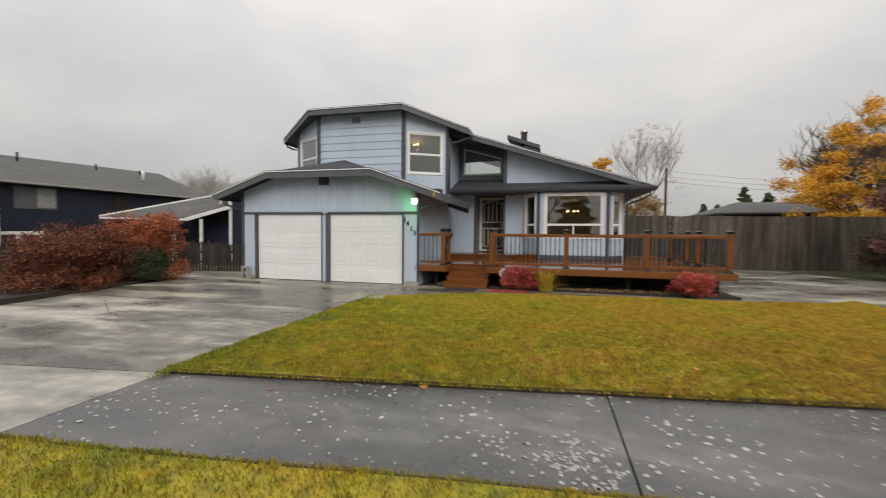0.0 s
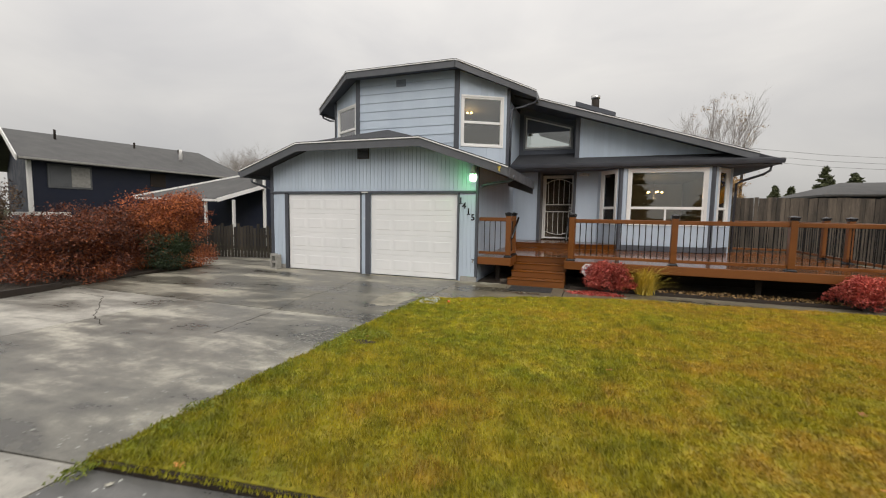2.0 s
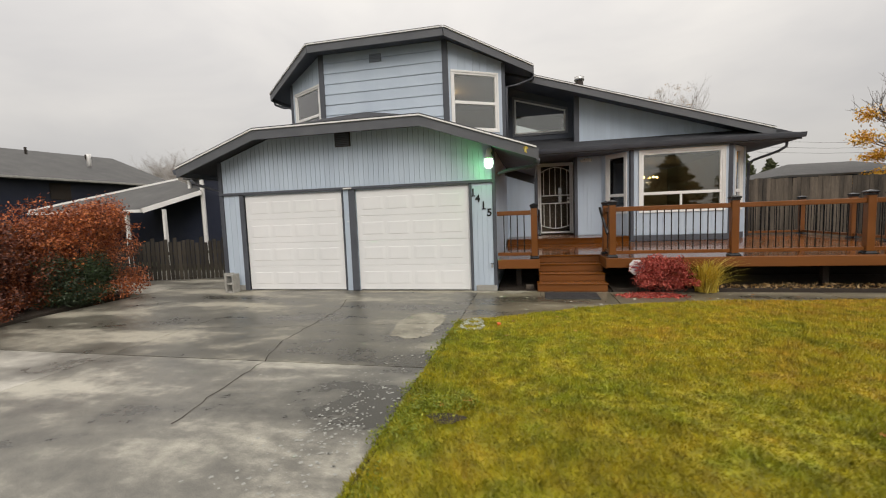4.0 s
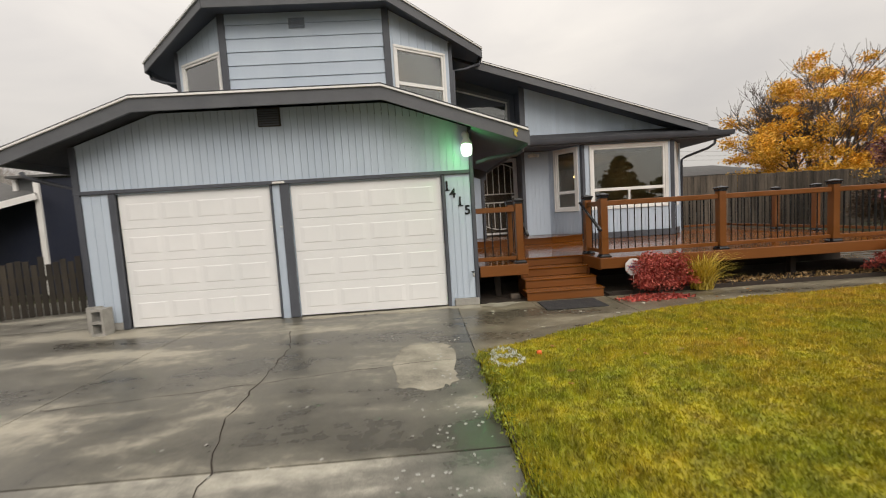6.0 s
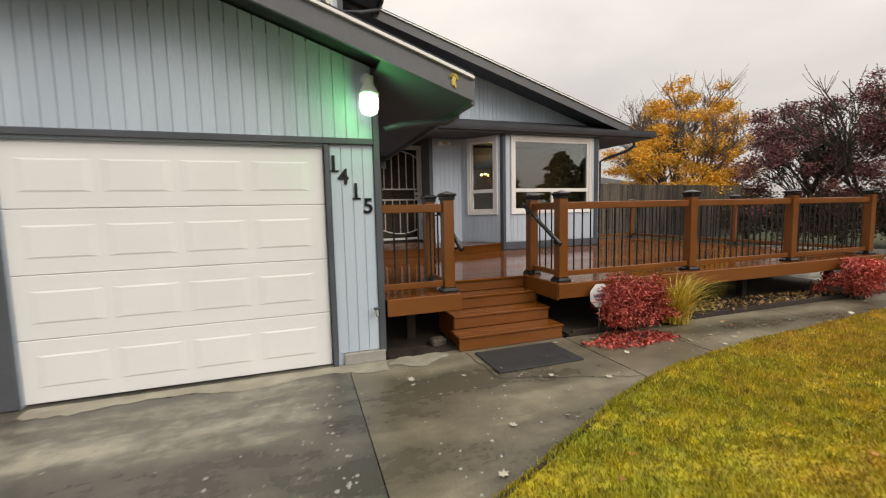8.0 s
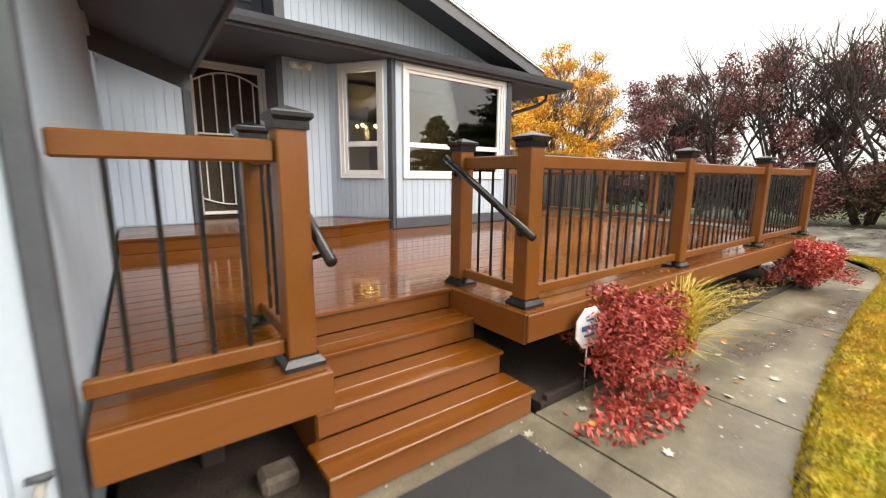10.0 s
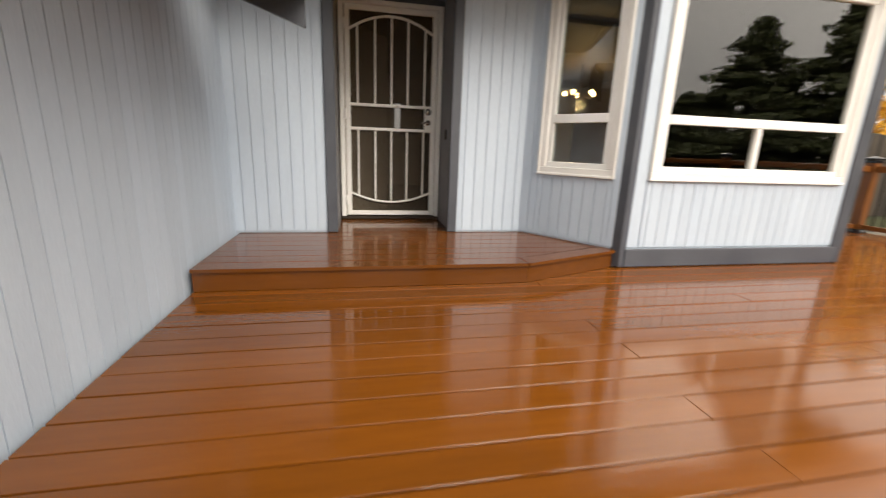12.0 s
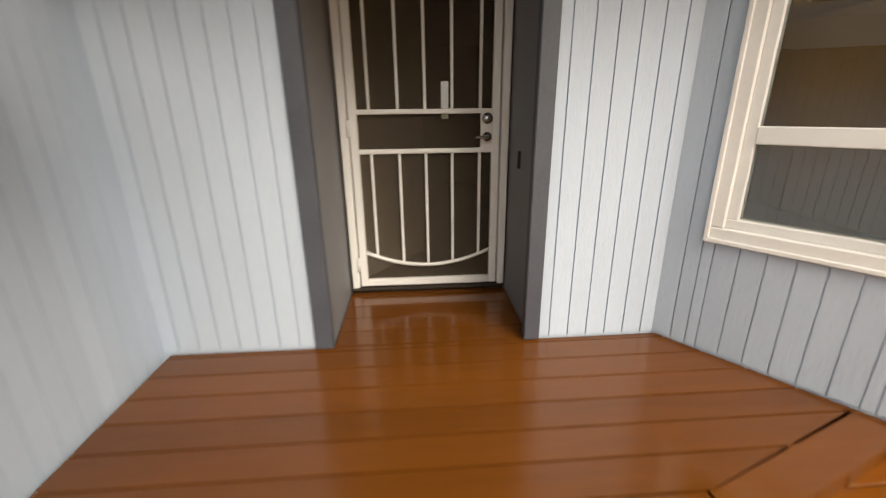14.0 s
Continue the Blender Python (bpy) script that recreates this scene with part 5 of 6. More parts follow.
def turned(name, rings, mat, label):
    """A round piece about the lamp's upright axis: rings of (radius, height)."""
    bm = bmesh.new()
    n = 20
    loops = [[bm.verts.new((LX + r * math.cos(k * math.tau / n), LY + r * math.sin(k * math.tau / n), z)) for k in range(n)] for r, z in rings]
    for a, b in zip(loops, loops[1:]):
        for k in range(n):
            bm.faces.new((a[k], a[(k + 1) % n], b[(k + 1) % n], b[k]))
    bm.faces.new(loops[0])
    bm.faces.new(loops[-1][::-1])
    return part(name, bm, mat, lamp, label, smooth=True)


turned("collar", [(0.020, 2.665), (0.046, 2.655), (0.048, 2.585), (0.058, 2.565), (0.085, 2.515), (0.094, 2.505), (0.094, 2.492), (0.080, 2.490)], CASING, "white metal lamp collar")
turned("globe", [(0.076, 2.489), (0.086, 2.46), (0.088, 2.42), (0.084, 2.375), (0.070, 2.335), (0.040, 2.315)], GREENBULB, "glowing glass jar")
pl = new("green_bulb", bpy.data.lights.new("green_bulb", "POINT"))
pl.data.energy, pl.data.color, pl.data.shadow_soft_size = 6.0, (0.10, 1.0, 0.22), 0.05
pl.location = (-4.27, GY - 0.235, 2.38)


def lettering(name, text, size, at, mat, parent, label=""):
    cu = bpy.data.curves.new(name, "FONT")
    cu.body, cu.size, cu.extrude, cu.offset, cu.align_x, cu.align_y = text, size, 0.006, 0.004, "CENTER", "CENTER"
    tmp = bpy.data.objects.new(name, cu)
    me = bpy.data.meshes.new_from_object(tmp)
    bpy.data.objects.remove(tmp)
    me.materials.append(mat)
    ob = link(name, me, parent, at)
    if label:
        ob["label"] = label
    return ob


numbers = thing("house_number", (-4.42, GY, 1.4), "black house number 1415 stepping down the siding", "house number")
for ch_, x, z in (("1", -4.57, 1.885), ("4", -4.485, 1.765), ("1", -4.375, 1.63), ("5", -4.265, 1.49)):
    lettering("digit", ch_, 0.20, pose(x, GY - 0.002, z, 90, 0, 0), BLACK, numbers)
    if ch_ == "1":
        block("serif", (x - 0.035, GY - 0.008, z - 0.071), (x + 0.045, GY + 0.003, z - 0.055), BLACK, numbers, 0)

tap = thing("hose_tap", (-4.23, GY, 0.4), "small grey garden tap on the trim", "tap")
tube("spout", [(-4.23, GY - 0.02, 0.48), (-4.23, GY - 0.08, 0.48), (-4.23, GY - 0.10, 0.44)], 0.014, BLOCK, tap, 8)
tube("handle", [(-4.26, GY - 0.06, 0.51), (-4.20, GY - 0.06, 0.51)], 0.012, TRIM, tap, 6)

ornament = thing("leaf_ornament", (-3.60, 12.5, 2.4), "small yellowed leaf stuck on the roof edge", "leaf")
bm = bmesh.new()
for dx, dz, wide, tall, turn in ((0.0, 0.0, 0.020, 0.045, 12), (0.022, 0.035, 0.018, 0.034, -38), (-0.018, 0.042, 0.014, 0.030, 42), (0.012, -0.038, 0.013, 0.026, -20)):
    at = pose(-3.56 + dx, 12.542, 2.56 + dz, 0, turn, 0) @ Matrix.Diagonal((wide, 0.007, tall, 1))
    bmesh.ops.create_icosphere(bm, subdivisions=2, radius=1, matrix=at)
part("leaf", bm, BLADE, ornament)

flood = thing("floodlight", (-1.92, EY, 2.85), "twin white floodlight heads under the soffit", "floodlight")
block("plate", (-1.98, EY - 0.045, 2.84), (-1.86, EY - 0.016, 2.94), CASING, flood)
for s in (-1, 1):
    tube("head", [(-1.92 + 0.02 * s, EY - 0.05, 2.89), (-1.92 + 0.07 * s, EY - 0.09, 2.885), (-1.92 + 0.12 * s, EY - 0.15, 2.86)], 0.022, CASING, flood, 10, r_end=0.05)

blk = thing("cinder_block", (-9.95, 12.85, G0), "grey hollow concrete block standing by the garage", "concrete block", "blocks by the garage")
bm = bmesh.new()
for lo, hi in (((-0.2, -0.1), (0.2, -0.065)), ((-0.2, 0.065), (0.2, 0.1)), ((-0.2, -0.065), (-0.165, 0.065)), ((-0.018, -0.065), (0.018, 0.065)), ((0.165, -0.065), (0.2, 0.065))):
    bmesh.ops.create_cube(bm, size=1, matrix=Matrix.Translation(((lo[0] + hi[0]) / 2, 0.1, (lo[1] + hi[1]) / 2)) @ Matrix.Diagonal((hi[0] - lo[0], 0.2, hi[1] - lo[1], 1)))
bmesh.ops.rotate(bm, verts=bm.verts, cent=(0, 0, 0), matrix=Matrix.Rotation(radians(90), 3, "Y"))
bmesh.ops.translate(bm, verts=bm.verts, vec=(-9.86, 12.72, G0 + 0.2))
part("block", bm, BLOCK, blk)
blk2 = copy_thing(blk, pose(-10.12, 12.98, G0, 0, 0, 90))

sign = thing("yard_sign", (-1.66, 12.97, G0), "white octagonal security sign on a thin stake", "yard sign")
SA = -4
bm = bmesh.new()
pts = [Vector((0.135 * math.cos(radians(22.5 + 45 * k)), 0, 0.145 * math.sin(radians(22.5 + 45 * k)))) for k in range(8)]
prism_into(bm, pts, (0, 0.008, 0))
bmesh.ops.rotate(bm, verts=bm.verts, cent=(0, 0, 0), matrix=Matrix.Rotation(radians(SA), 3, "Z"))
bmesh.ops.translate(bm, verts=bm.verts, vec=(-1.66, 12.93, 0.42))
part("plate", bm, LABEL, sign)
tube("stake", [(-1.655, 12.945, G0 - 0.02), (-1.655, 12.945, 0.34)], 0.006, CHROME, sign, 6)
for k, (w, z) in enumerate(((0.15, 0.0), (0.10, -0.05), (0.07, 0.055))):
    bm = bmesh.new()
    bmesh.ops.create_cube(bm, size=1, matrix=Matrix.Translation((0, -0.003, z)) @ Matrix.Diagonal((w, 0.004, 0.034 if k == 0 else 0.012, 1)))
    bmesh.ops.rotate(bm, verts=bm.verts, cent=(0, 0, 0), matrix=Matrix.Rotation(radians(SA), 3, "Z"))
    bmesh.ops.translate(bm, verts=bm.verts, vec=(-1.66, 12.93, 0.42))
    part("print_bar", bm, SIGNBLUE, sign)

valve = thing("valve_box", (-4.2, 7.72, G0), "pale green round plastic valve cover sunk beside the lawn", "valve cover")
tube("lid", [(-4.20, 7.62, -0.03), (-4.20, 7.62, -0.01), (-4.20, 7.62, 0.0)], 0.10, PALEGREEN, valve, 20)
flag = thing("marker", (-3.9, 10.4, 0), "small orange plastic marker in the grass", "marker")
tube("peg", [(-3.93, 10.42, -0.02), (-3.93, 10.42, 0.03), (-3.93, 10.42, 0.05)], 0.025, ORANGE, flag, 10)


def lamp_room(name, x, y, z, label, n, r, energy):
    t = thing(name, (x, y, z), label, "ceiling lamp")
    tube("stem", [(x, y, z + 0.5), (x, y, z + 0.05)], 0.012, SHADE, t, 6)
    for k in range(n):
        a = k * math.tau / n
        tube("arm", [(x, y, z + 0.06), (x + r * 0.7 * math.cos(a), y + r * 0.7 * math.sin(a), z), (x + r * math.cos(a), y + r * math.sin(a), z + 0.03)], 0.008, SHADE, t, 5)
        bm = bmesh.new()
        bmesh.ops.create_uvsphere(bm, u_segments=10, v_segments=8, radius=0.035, matrix=Matrix.Translation((x + r * math.cos(a), y + r * math.sin(a), z + 0.07)))
        part("bulb", bm, WARM, t, smooth=True)
    li = new("warm_bulb", bpy.data.lights.new("warm_bulb", "POINT"))
    li.data.energy, li.data.color, li.data.shadow_soft_size = energy, (1.0, 0.66, 0.34), 0.08
    li.location = (x, y, z - 0.12)
    return t


lamp_room("chandelier", 0.45, 20.3, 2.40, "dining chandelier with five warm bulbs", 5, 0.24, 17)
lamp_room("ceiling_light", -5.75, 17.6, 4.98, "small warm ceiling lamp in the upper room", 2, 0.07, 16)


# ---- fences ----
def picket_fence(label, a, b, z0, height, width, mat, uneven, seed, gap=0.006):
    a, b = Vector((*a, 0)), Vector((*b, 0))
    d = (b - a).normalized()
    n = Vector((d.y, -d.x, 0))
    f = thing("fence", (*(a + b).xy / 2, z0), label, "fence")
    rg = random.Random(seed)
    count = int((b - a).length / (width + gap))
    for k in range(count):
        c = a + d * ((k + 0.5) * (width + gap))
        h = height + rg.uniform(-uneven, uneven)
        m = Matrix((d, n, Vector((0, 0, 1)))).transposed().to_4x4()
        m.translation = c + n * rg.uniform(-0.004, 0.004) + Vector((0, 0, z0 + h / 2))
        m = m @ pose(0, 0, 0, 0, rg.uniform(-0.5, 0.5), 0)
        hh = round(h / 0.02) * 0.02
        link("picket", box_mesh(width, 0.018, hh, 0.003, mat), f, m)
    for z in (0.35, height - 0.35):
        bar("rail", a - n * 0.035 + Vector((0, 0, z0 + z)), b - n * 0.035 + Vector((0, 0, z0 + z)), 0.04, 0.09, mat, f)
    return f


picket_fence("tall weathered grey cedar board fence", (2.3, 21.9), (17.0, 24.2), G0, 2.38, 0.142, CEDAR, 0.025, 1)
picket_fence("low dark mossy picket fence beside the garage", (-15.6, 13.9), (-10.3, 15.4), G0, 1.08, 0.095, DARKFENCE, 0.09, 2, gap=0.022)
picket_fence("low dark mossy picket fence beside the garage", (-15.6, 9.5), (-15.6, 13.9), G0, 1.08, 0.10, DARKFENCE, 0.07, 3)

# ---- neighbours ----
nb = thing("neighbour_house", (-27, 19, G0), "navy blue neighbouring house with grey shingle roof", "house", "neighbouring houses")
prism("wall", [(-23.4, 13.95, G0), (-23.4, 24.5, G0), (-31.5, 24.5, G0), (-31.5, 16.85, G0)], (0, 0, 3.60), NAVY, nb)
prism("gable", [(-23.41, 13.955, 3.5), (-27.5, 15.42, 5.10), (-31.49, 16.84, 3.5)], (-0.03, 0.1, 0), NAVY, nb)
prism("roof", [(-22.95, 13.40, 3.58), (-22.95, 25.2, 3.65), (-27.5, 25.2, 5.50), (-27.5, 14.98, 5.22)], (0, 0, -0.12), NBROOF, nb)
prism("roof", [(-32.0, 16.6, 3.6), (-32.0, 25.2, 3.65), (-27.5, 25.2, 5.50), (-27.5, 14.98, 5.22)], (0, 0, -0.12), NBROOF, nb)
bar("gutter", (-22.92, 13.42, 3.54), (-22.92, 25.2, 3.60), 0.10, 0.085, BLOCK, nb)
bar("rake_board", (-22.93, 13.36, 3.52), (-27.5, 14.95, 5.14), 0.05, 0.22, CASING, nb)
bar("rake_board", (-27.5, 14.95, 5.14), (-32.0, 16.55, 3.52), 0.05, 0.22, CASING, nb)
block("corner_board", (-23.46, 13.88, 1.3), (-23.34, 14.02, 3.5), CASING, nb)
w1 = block("window", (-23.41, 14.55, 2.42), (-23.36, 16.2, 3.45), GREYWALL, nb, label="pale sliding window with closed blinds")
block("pane", (-23.37, 14.63, 2.5), (-23.345, 15.35, 3.38), GREYWALL, w1)
block("pane", (-23.37, 15.40, 2.5), (-23.345, 16.12, 3.38), BLOCK, w1)
block("window", (-23.41, 18.9, 2.75), (-23.36, 19.7, 3.45), SHADE, nb)
tube("vent_pipe", [(-25.0, 21.9, 4.55), (-25.0, 21.9, 5.0), (-25.0, 21.9, 5.15)], 0.09, CASING, nb)
for y, x in ((16.5, -26.5), (20.3, -26.6), (23.0, -26.6)):
    tube("vent_pipe", [(x, y, 4.9), (x, y, 5.35), (x, y, 5.37)], 0.05, SHADE, nb, 6)
annex = thing("neighbour_annex", (-16, 18, G0), "navy annex with white corner boards and a low grey roof", "house", "neighbouring houses")
LEAN = [(-16.05, 16.48, 2.06), (-15.0, 17.88, 2.68), (-17.1, 19.02, 3.24), (-21.6, 16.9, 2.16)]
prism("roof", LEAN, (0, 0, -0.06), NBROOF, annex)
bar("fascia", (-16.06, 16.44, 1.985), (-14.99, 17.85, 2.605), 0.04, 0.16, CASING, annex)
bar("fascia", (-21.65, 16.88, 2.12), (-17.08, 19.05, 3.22), 0.05, 0.18, CASING, annex)
bar("gutter", (-16.1, 16.44, 1.98), (-21.6, 16.86, 2.08), 0.08, 0.10, CASING, annex)
block("wall", (-15.05, 18.0, G0), (-10.35, 18.15, 3.06), NAVY, annex, 0)
block("wall", (-17.6, 18.3, G0), (-15.06, 18.42, 2.62), NAVY, annex, 0)
block("wall", (-24.0, 19.2, G0), (-17.0, 19.3, 2.1), NAVY, annex, 0)
block("wall", (-15.7, 18.16, 2.5), (-15.06, 18.28, 3.10), GREYWALL, annex, 0)
block("roof", (-15.75, 17.9, 3.10), (-10.35, 22.0, 3.16), NBROOF, annex, 0)
block("corner_board", (-15.12, 17.94, G0), (-14.98, 18.06, 3.06), CASING, annex)
block("corner_board", (-15.76, 18.08, 2.62), (-15.66, 18.16, 3.08), CASING, annex)
for x, y in ((-15.72, 16.95), (-16.9, 16.62)):
    block("post", (x - 0.05, y - 0.05, G0), (x + 0.05, y + 0.05, 2.02), CASING, annex)
shed = thing("neighbour_shed", (13, 33, G0), "grey hip roof of a low house behind the fence", "house", "neighbouring houses")
block("wall", (10.3, 31.5, G0), (16.8, 37.5, 2.95), NAVY, shed, 0)
prism("roof", [(9.8, 31.0, 2.9), (17.2, 31.0, 2.9), (15.4, 34.5, 3.75), (12.0, 34.5, 3.75)], (0, 0, -0.1), NBROOF, shed)
prism("roof", [(9.8, 31.0, 2.9), (12.0, 34.5, 3.75), (9.8, 38, 2.9)], (0, 0, -0.1), NBROOF, shed)

porch = thing("porch", (-21, 13, G0), "white posts and beam of the neighbour's low porch", "porch")
bar("beam", (-22.9, 13.0, 1.33), (-19.1, 13.0, 1.36), 0.06, 0.13, CASING, porch)
for x in (-22.85, -21.95, -21.6, -20.4, -19.2):
    block("post", (x - 0.06, 12.95, G0), (x + 0.06, 13.06, 1.27), CASING, porch)
for k in range(6):
    block("baluster", (-22.7 + 0.13 * k, 12.98, 0.2), (-22.67 + 0.13 * k, 13.02, 0.75), CASING, porch, 0)
bar("rail", (-22.8, 13.0, 0.78), (-21.95, 13.0, 0.78), 0.05, 0.06, CASING, porch)
block("panel", (-22.8, 13.3, G0), (-19.1, 13.4, 1.27), SHADE, porch)

crate = thing("storage_tub", (-15.25, 8.6, 0.04), "dark red plastic tub with a grey lid on the bed", "storage tub")
block("body", (-15.75, 8.3, 0.04), (-14.75, 8.9, 0.56), material("red_plastic", (0.11, 0.015, 0.014), (0.17, 0.025, 0.02), (0.4, 0.6), 3, 40, 0.1), crate, 0.05)
block("lid", (-15.80, 8.26, 0.561), (-14.70, 8.94, 0.61), BLOCK, crate, 0.02, "grey lid")
edging = bar("edging", (-11.14, 6.0, 0.03), (-11.24, 7.2, 0.03), 0.09, 0.13, SHADE)
tagged(edging, "low dark timber edging along the driveway bed", "edging", kind="structure")
edging = bar("edging", (-11.245, 7.21, 0.03), (-11.52, 8.7, 0.03), 0.09, 0.13, SHADE)
tagged(edging, "low dark timber edging along the driveway bed", "edging", kind="structure")


# ---- plants ----
def leaf_cloud(name, centres, count, size, mat, parent, seed, droop=0.0, shell=0.55):
    """Many small leaves round ellipsoids (centre, radii): two triangles each, turned at random."""
    rg = np.random.default_rng(seed)
    tot = sum(r[0] * r[1] * r[2] for _, r in centres)
    V = []
    for c, r in centres:
        k = max(8, int(count * r[0] * r[1] * r[2] / tot))
        u = rg.normal(size=(k, 3))
        u /= np.linalg.norm(u, axis=1)[:, None]
        u *= (shell + (1 - shell) * rg.uniform(0, 1, (k, 1)) ** 0.6)
        u *= 1 + 0.16 * np.sin(5 * u[:, :1] + 3 * u[:, 1:2]) + 0.10 * rg.normal(size=(k, 1))
        V.append(np.array(c) + u * np.array(r))
    p = np.concatenate(V)
    n = len(p)
    a = rg.normal(size=(n, 3))
    a[:, 2] -= droop
    a /= np.linalg.norm(a, axis=1)[:, None]
    b = np.cross(a, rg.normal(size=(n, 3)))
    b /= np.linalg.norm(b, axis=1)[:, None] + 1e-9
    s = size * rg.uniform(0.6, 1.35, (n, 1))
    v = np.empty((n, 4, 3))
    v[:, 0], v[:, 1], v[:, 2], v[:, 3] = p - a * s, p + b * s * 0.42, p + a * s, p - b * s * 0.42
    base = p.mean(0)
    me = bpy.data.meshes.new(name)
    me.vertices.add(4 * n), me.loops.add(4 * n), me.polygons.add(n)
    me.vertices.foreach_set("co", (v - base).ravel())
    me.loops.foreach_set("vertex_index", np.arange(4 * n, dtype=np.int32))
    me.polygons.foreach_set("loop_start", np.arange(0, 4 * n, 4, dtype=np.int32))
    me.update(calc_edges=True)
    me.materials.append(mat)
    return link(name, me, parent, Matrix.Translation(base))


def branches(base, height, spread, seed, levels=4, r0=0.14, lean=(0, 0), kids=(3, 4), start=0.25, thin=0.62):
    """Tapered limbs, forked again and again: a list of (points, radius, end radius) and the twig ends."""
    rg = random.Random(seed)
    limbs, tips = [], []

    def grow(p, d, length, r, level):
        pts = [p]
        q = Vector(p)
        for _ in range(3):
            d = (d + Vector((rg.uniform(-1, 1), rg.uniform(-1, 1), rg.uniform(-0.4, 0.9))) * 0.14).normalized()
            q = q + d * length / 3
            pts.append(q.copy())
        limbs.append((pts, r, r * 0.55))
        if level == 0:
            tips.append(q.copy())
            return
        for k in range(rg.randint(*kids)):
            f = rg.uniform(0.45, 1.0)
            o = pts[min(2, int(f * 3))].lerp(pts[min(3, int(f * 3) + 1)], (f * 3) % 1)
            side = Vector((rg.uniform(-1, 1), rg.uniform(-1, 1), rg.uniform(0.0, 0.6))).normalized()
            nd = (d * (1 - spread) + side * spread).normalized()
            grow(o, nd, length * rg.uniform(0.55, 0.8), r * thin, level - 1)

    grow(Vector(base), Vector((lean[0], lean[1], 1)).normalized(), height * 0.42, r0, levels)
    return limbs, tips


def limb_mesh(name, limbs, mat, parent, n=5):
    verts, faces = [], []
    for pts, r, r1 in limbs:
        o = len(verts)
        for i, p in enumerate(pts):
            d = (pts[min(i + 1, len(pts) - 1)] - pts[max(i - 1, 0)]).normalized()
            s = d.cross(Vector((0.3, 0.2, 0.9)))
            s = s.normalized() if s.length > 1e-3 else Vector((1, 0, 0))
            u = s.cross(d)
            rad = r + (r1 - r) * i / (len(pts) - 1)
            for k in range(n):
                verts.append(tuple(p + rad * (math.cos(k * math.tau / n) * s + math.sin(k * math.tau / n) * u)))
        for i in range(len(pts) - 1):
            for k in range(n):
                j = (k + 1) % n
                faces.append((o + i * n + k, o + i * n + j, o + (i + 1) * n + j, o + (i + 1) * n + k))
    return raw(name, verts, faces, mat, parent)


def bush(label, centre, radii, leaf, count, size, seed, stems=9, category="shrub", group="", extra=()):
    x, y, z = centre
    t = thing("shrub", (x, y, G0), label, category, group)
    rg = random.Random(seed)
    limbs = []
    for k in range(stems):
        a = rg.uniform(0, math.tau)
        e = Vector((x + radii[0] * 0.8 * math.cos(a) * rg.uniform(0.3, 1), y + radii[1] * 0.8 * math.sin(a) * rg.uniform(0.3, 1), z + radii[2] * rg.uniform(0.2, 0.95)))
        p = Vector((x + rg.uniform(-0.06, 0.06), y + rg.uniform(-0.06, 0.06), G0))
        limbs.append(([p, p.lerp(e, 0.5) + Vector((0, 0, 0.12 * radii[2])), e], 0.012, 0.003))
    limb_mesh("branchwork", limbs, BARK, t)
    lobes = []
    for k in range(11):
        a, u = rg.uniform(0, math.tau), rg.uniform(-0.35, 0.65)
        f = rg.uniform(0.35, 0.72)
        lobes.append(((x + radii[0] * f * math.cos(a), y + radii[1] * f * math.sin(a), z + radii[2] * u), (radii[0] * 0.42, radii[1] * 0.42, radii[2] * 0.40)))
    lobes.append((centre, (radii[0] * 0.75, radii[1] * 0.75, radii[2] * 0.8)))
    leaf_cloud("foliage", lobes + list(extra), count, size, leaf, t, seed, 0.2, 0.35)
    return t


def weeping(x, y, rx, ry, h, seed):
    """Thin drooping layers for a lace-leaved shrub: a list of ellipsoids."""
    rg = random.Random(seed)
    out = []
    for k in range(26):
        a, f = rg.uniform(0, math.tau), rg.uniform(0.25, 1.05)
        out.append(((x + rx * f * math.cos(a), y + ry * f * math.sin(a), G0 + h * (1.05 - 0.75 * f * f) * rg.uniform(0.8, 1.1) + 0.05), (rx * 0.26, ry * 0.30, 0.05)))
    return out


bush("low red barberry shrub dropping leaves by the steps", (-1.30, 12.88, 0.27), (0.50, 0.36, 0.36), RED, 9500, 0.021, 11, 22, group="red shrubs", extra=weeping(-1.30, 12.86, 0.52, 0.36, 0.55, 5))
bush("rounded bright red shrub before the deck's far end", (2.98, 12.84, 0.27), (0.50, 0.36, 0.32), RED, 10000, 0.021, 12, 22, group="red shrubs", extra=weeping(2.98, 12.82, 0.58, 0.38, 0.52, 6))
ytuft = thing("grass_tuft", (-0.55, 12.92, G0), "arching yellow ornamental grass tuft", "ornamental grass")
rg = random.Random(21)
V, F = [], []
for k in range(560):
    a, out, h = rg.uniform(0, math.tau), rg.uniform(0.12, 0.62), rg.uniform(0.22, 0.78)
    bx, by = -0.55 + rg.gauss(0, 0.06), 12.9 + rg.gauss(0, 0.05)
    w = rg.uniform(0.005, 0.010)
    o = len(V)
    for i in range(5):
        s = i / 4
        px, py = bx + out * s ** 1.5 * math.cos(a), by + out * s ** 1.5 * math.sin(a)
        pz = G0 + h * (1.5 * s - 0.72 * s * s) + 0.02
        ww = w * (1 - 0.85 * s)
        V += [(px - ww * math.sin(a), py + ww * math.cos(a), pz), (px + ww * math.sin(a), py - ww * math.cos(a), pz)]
    F += [(o + 2 * i, o + 2 * i + 1, o + 2 * i + 3, o + 2 * i + 2) for i in range(4)]
raw("foliage", V, F, BLADE, ytuft)

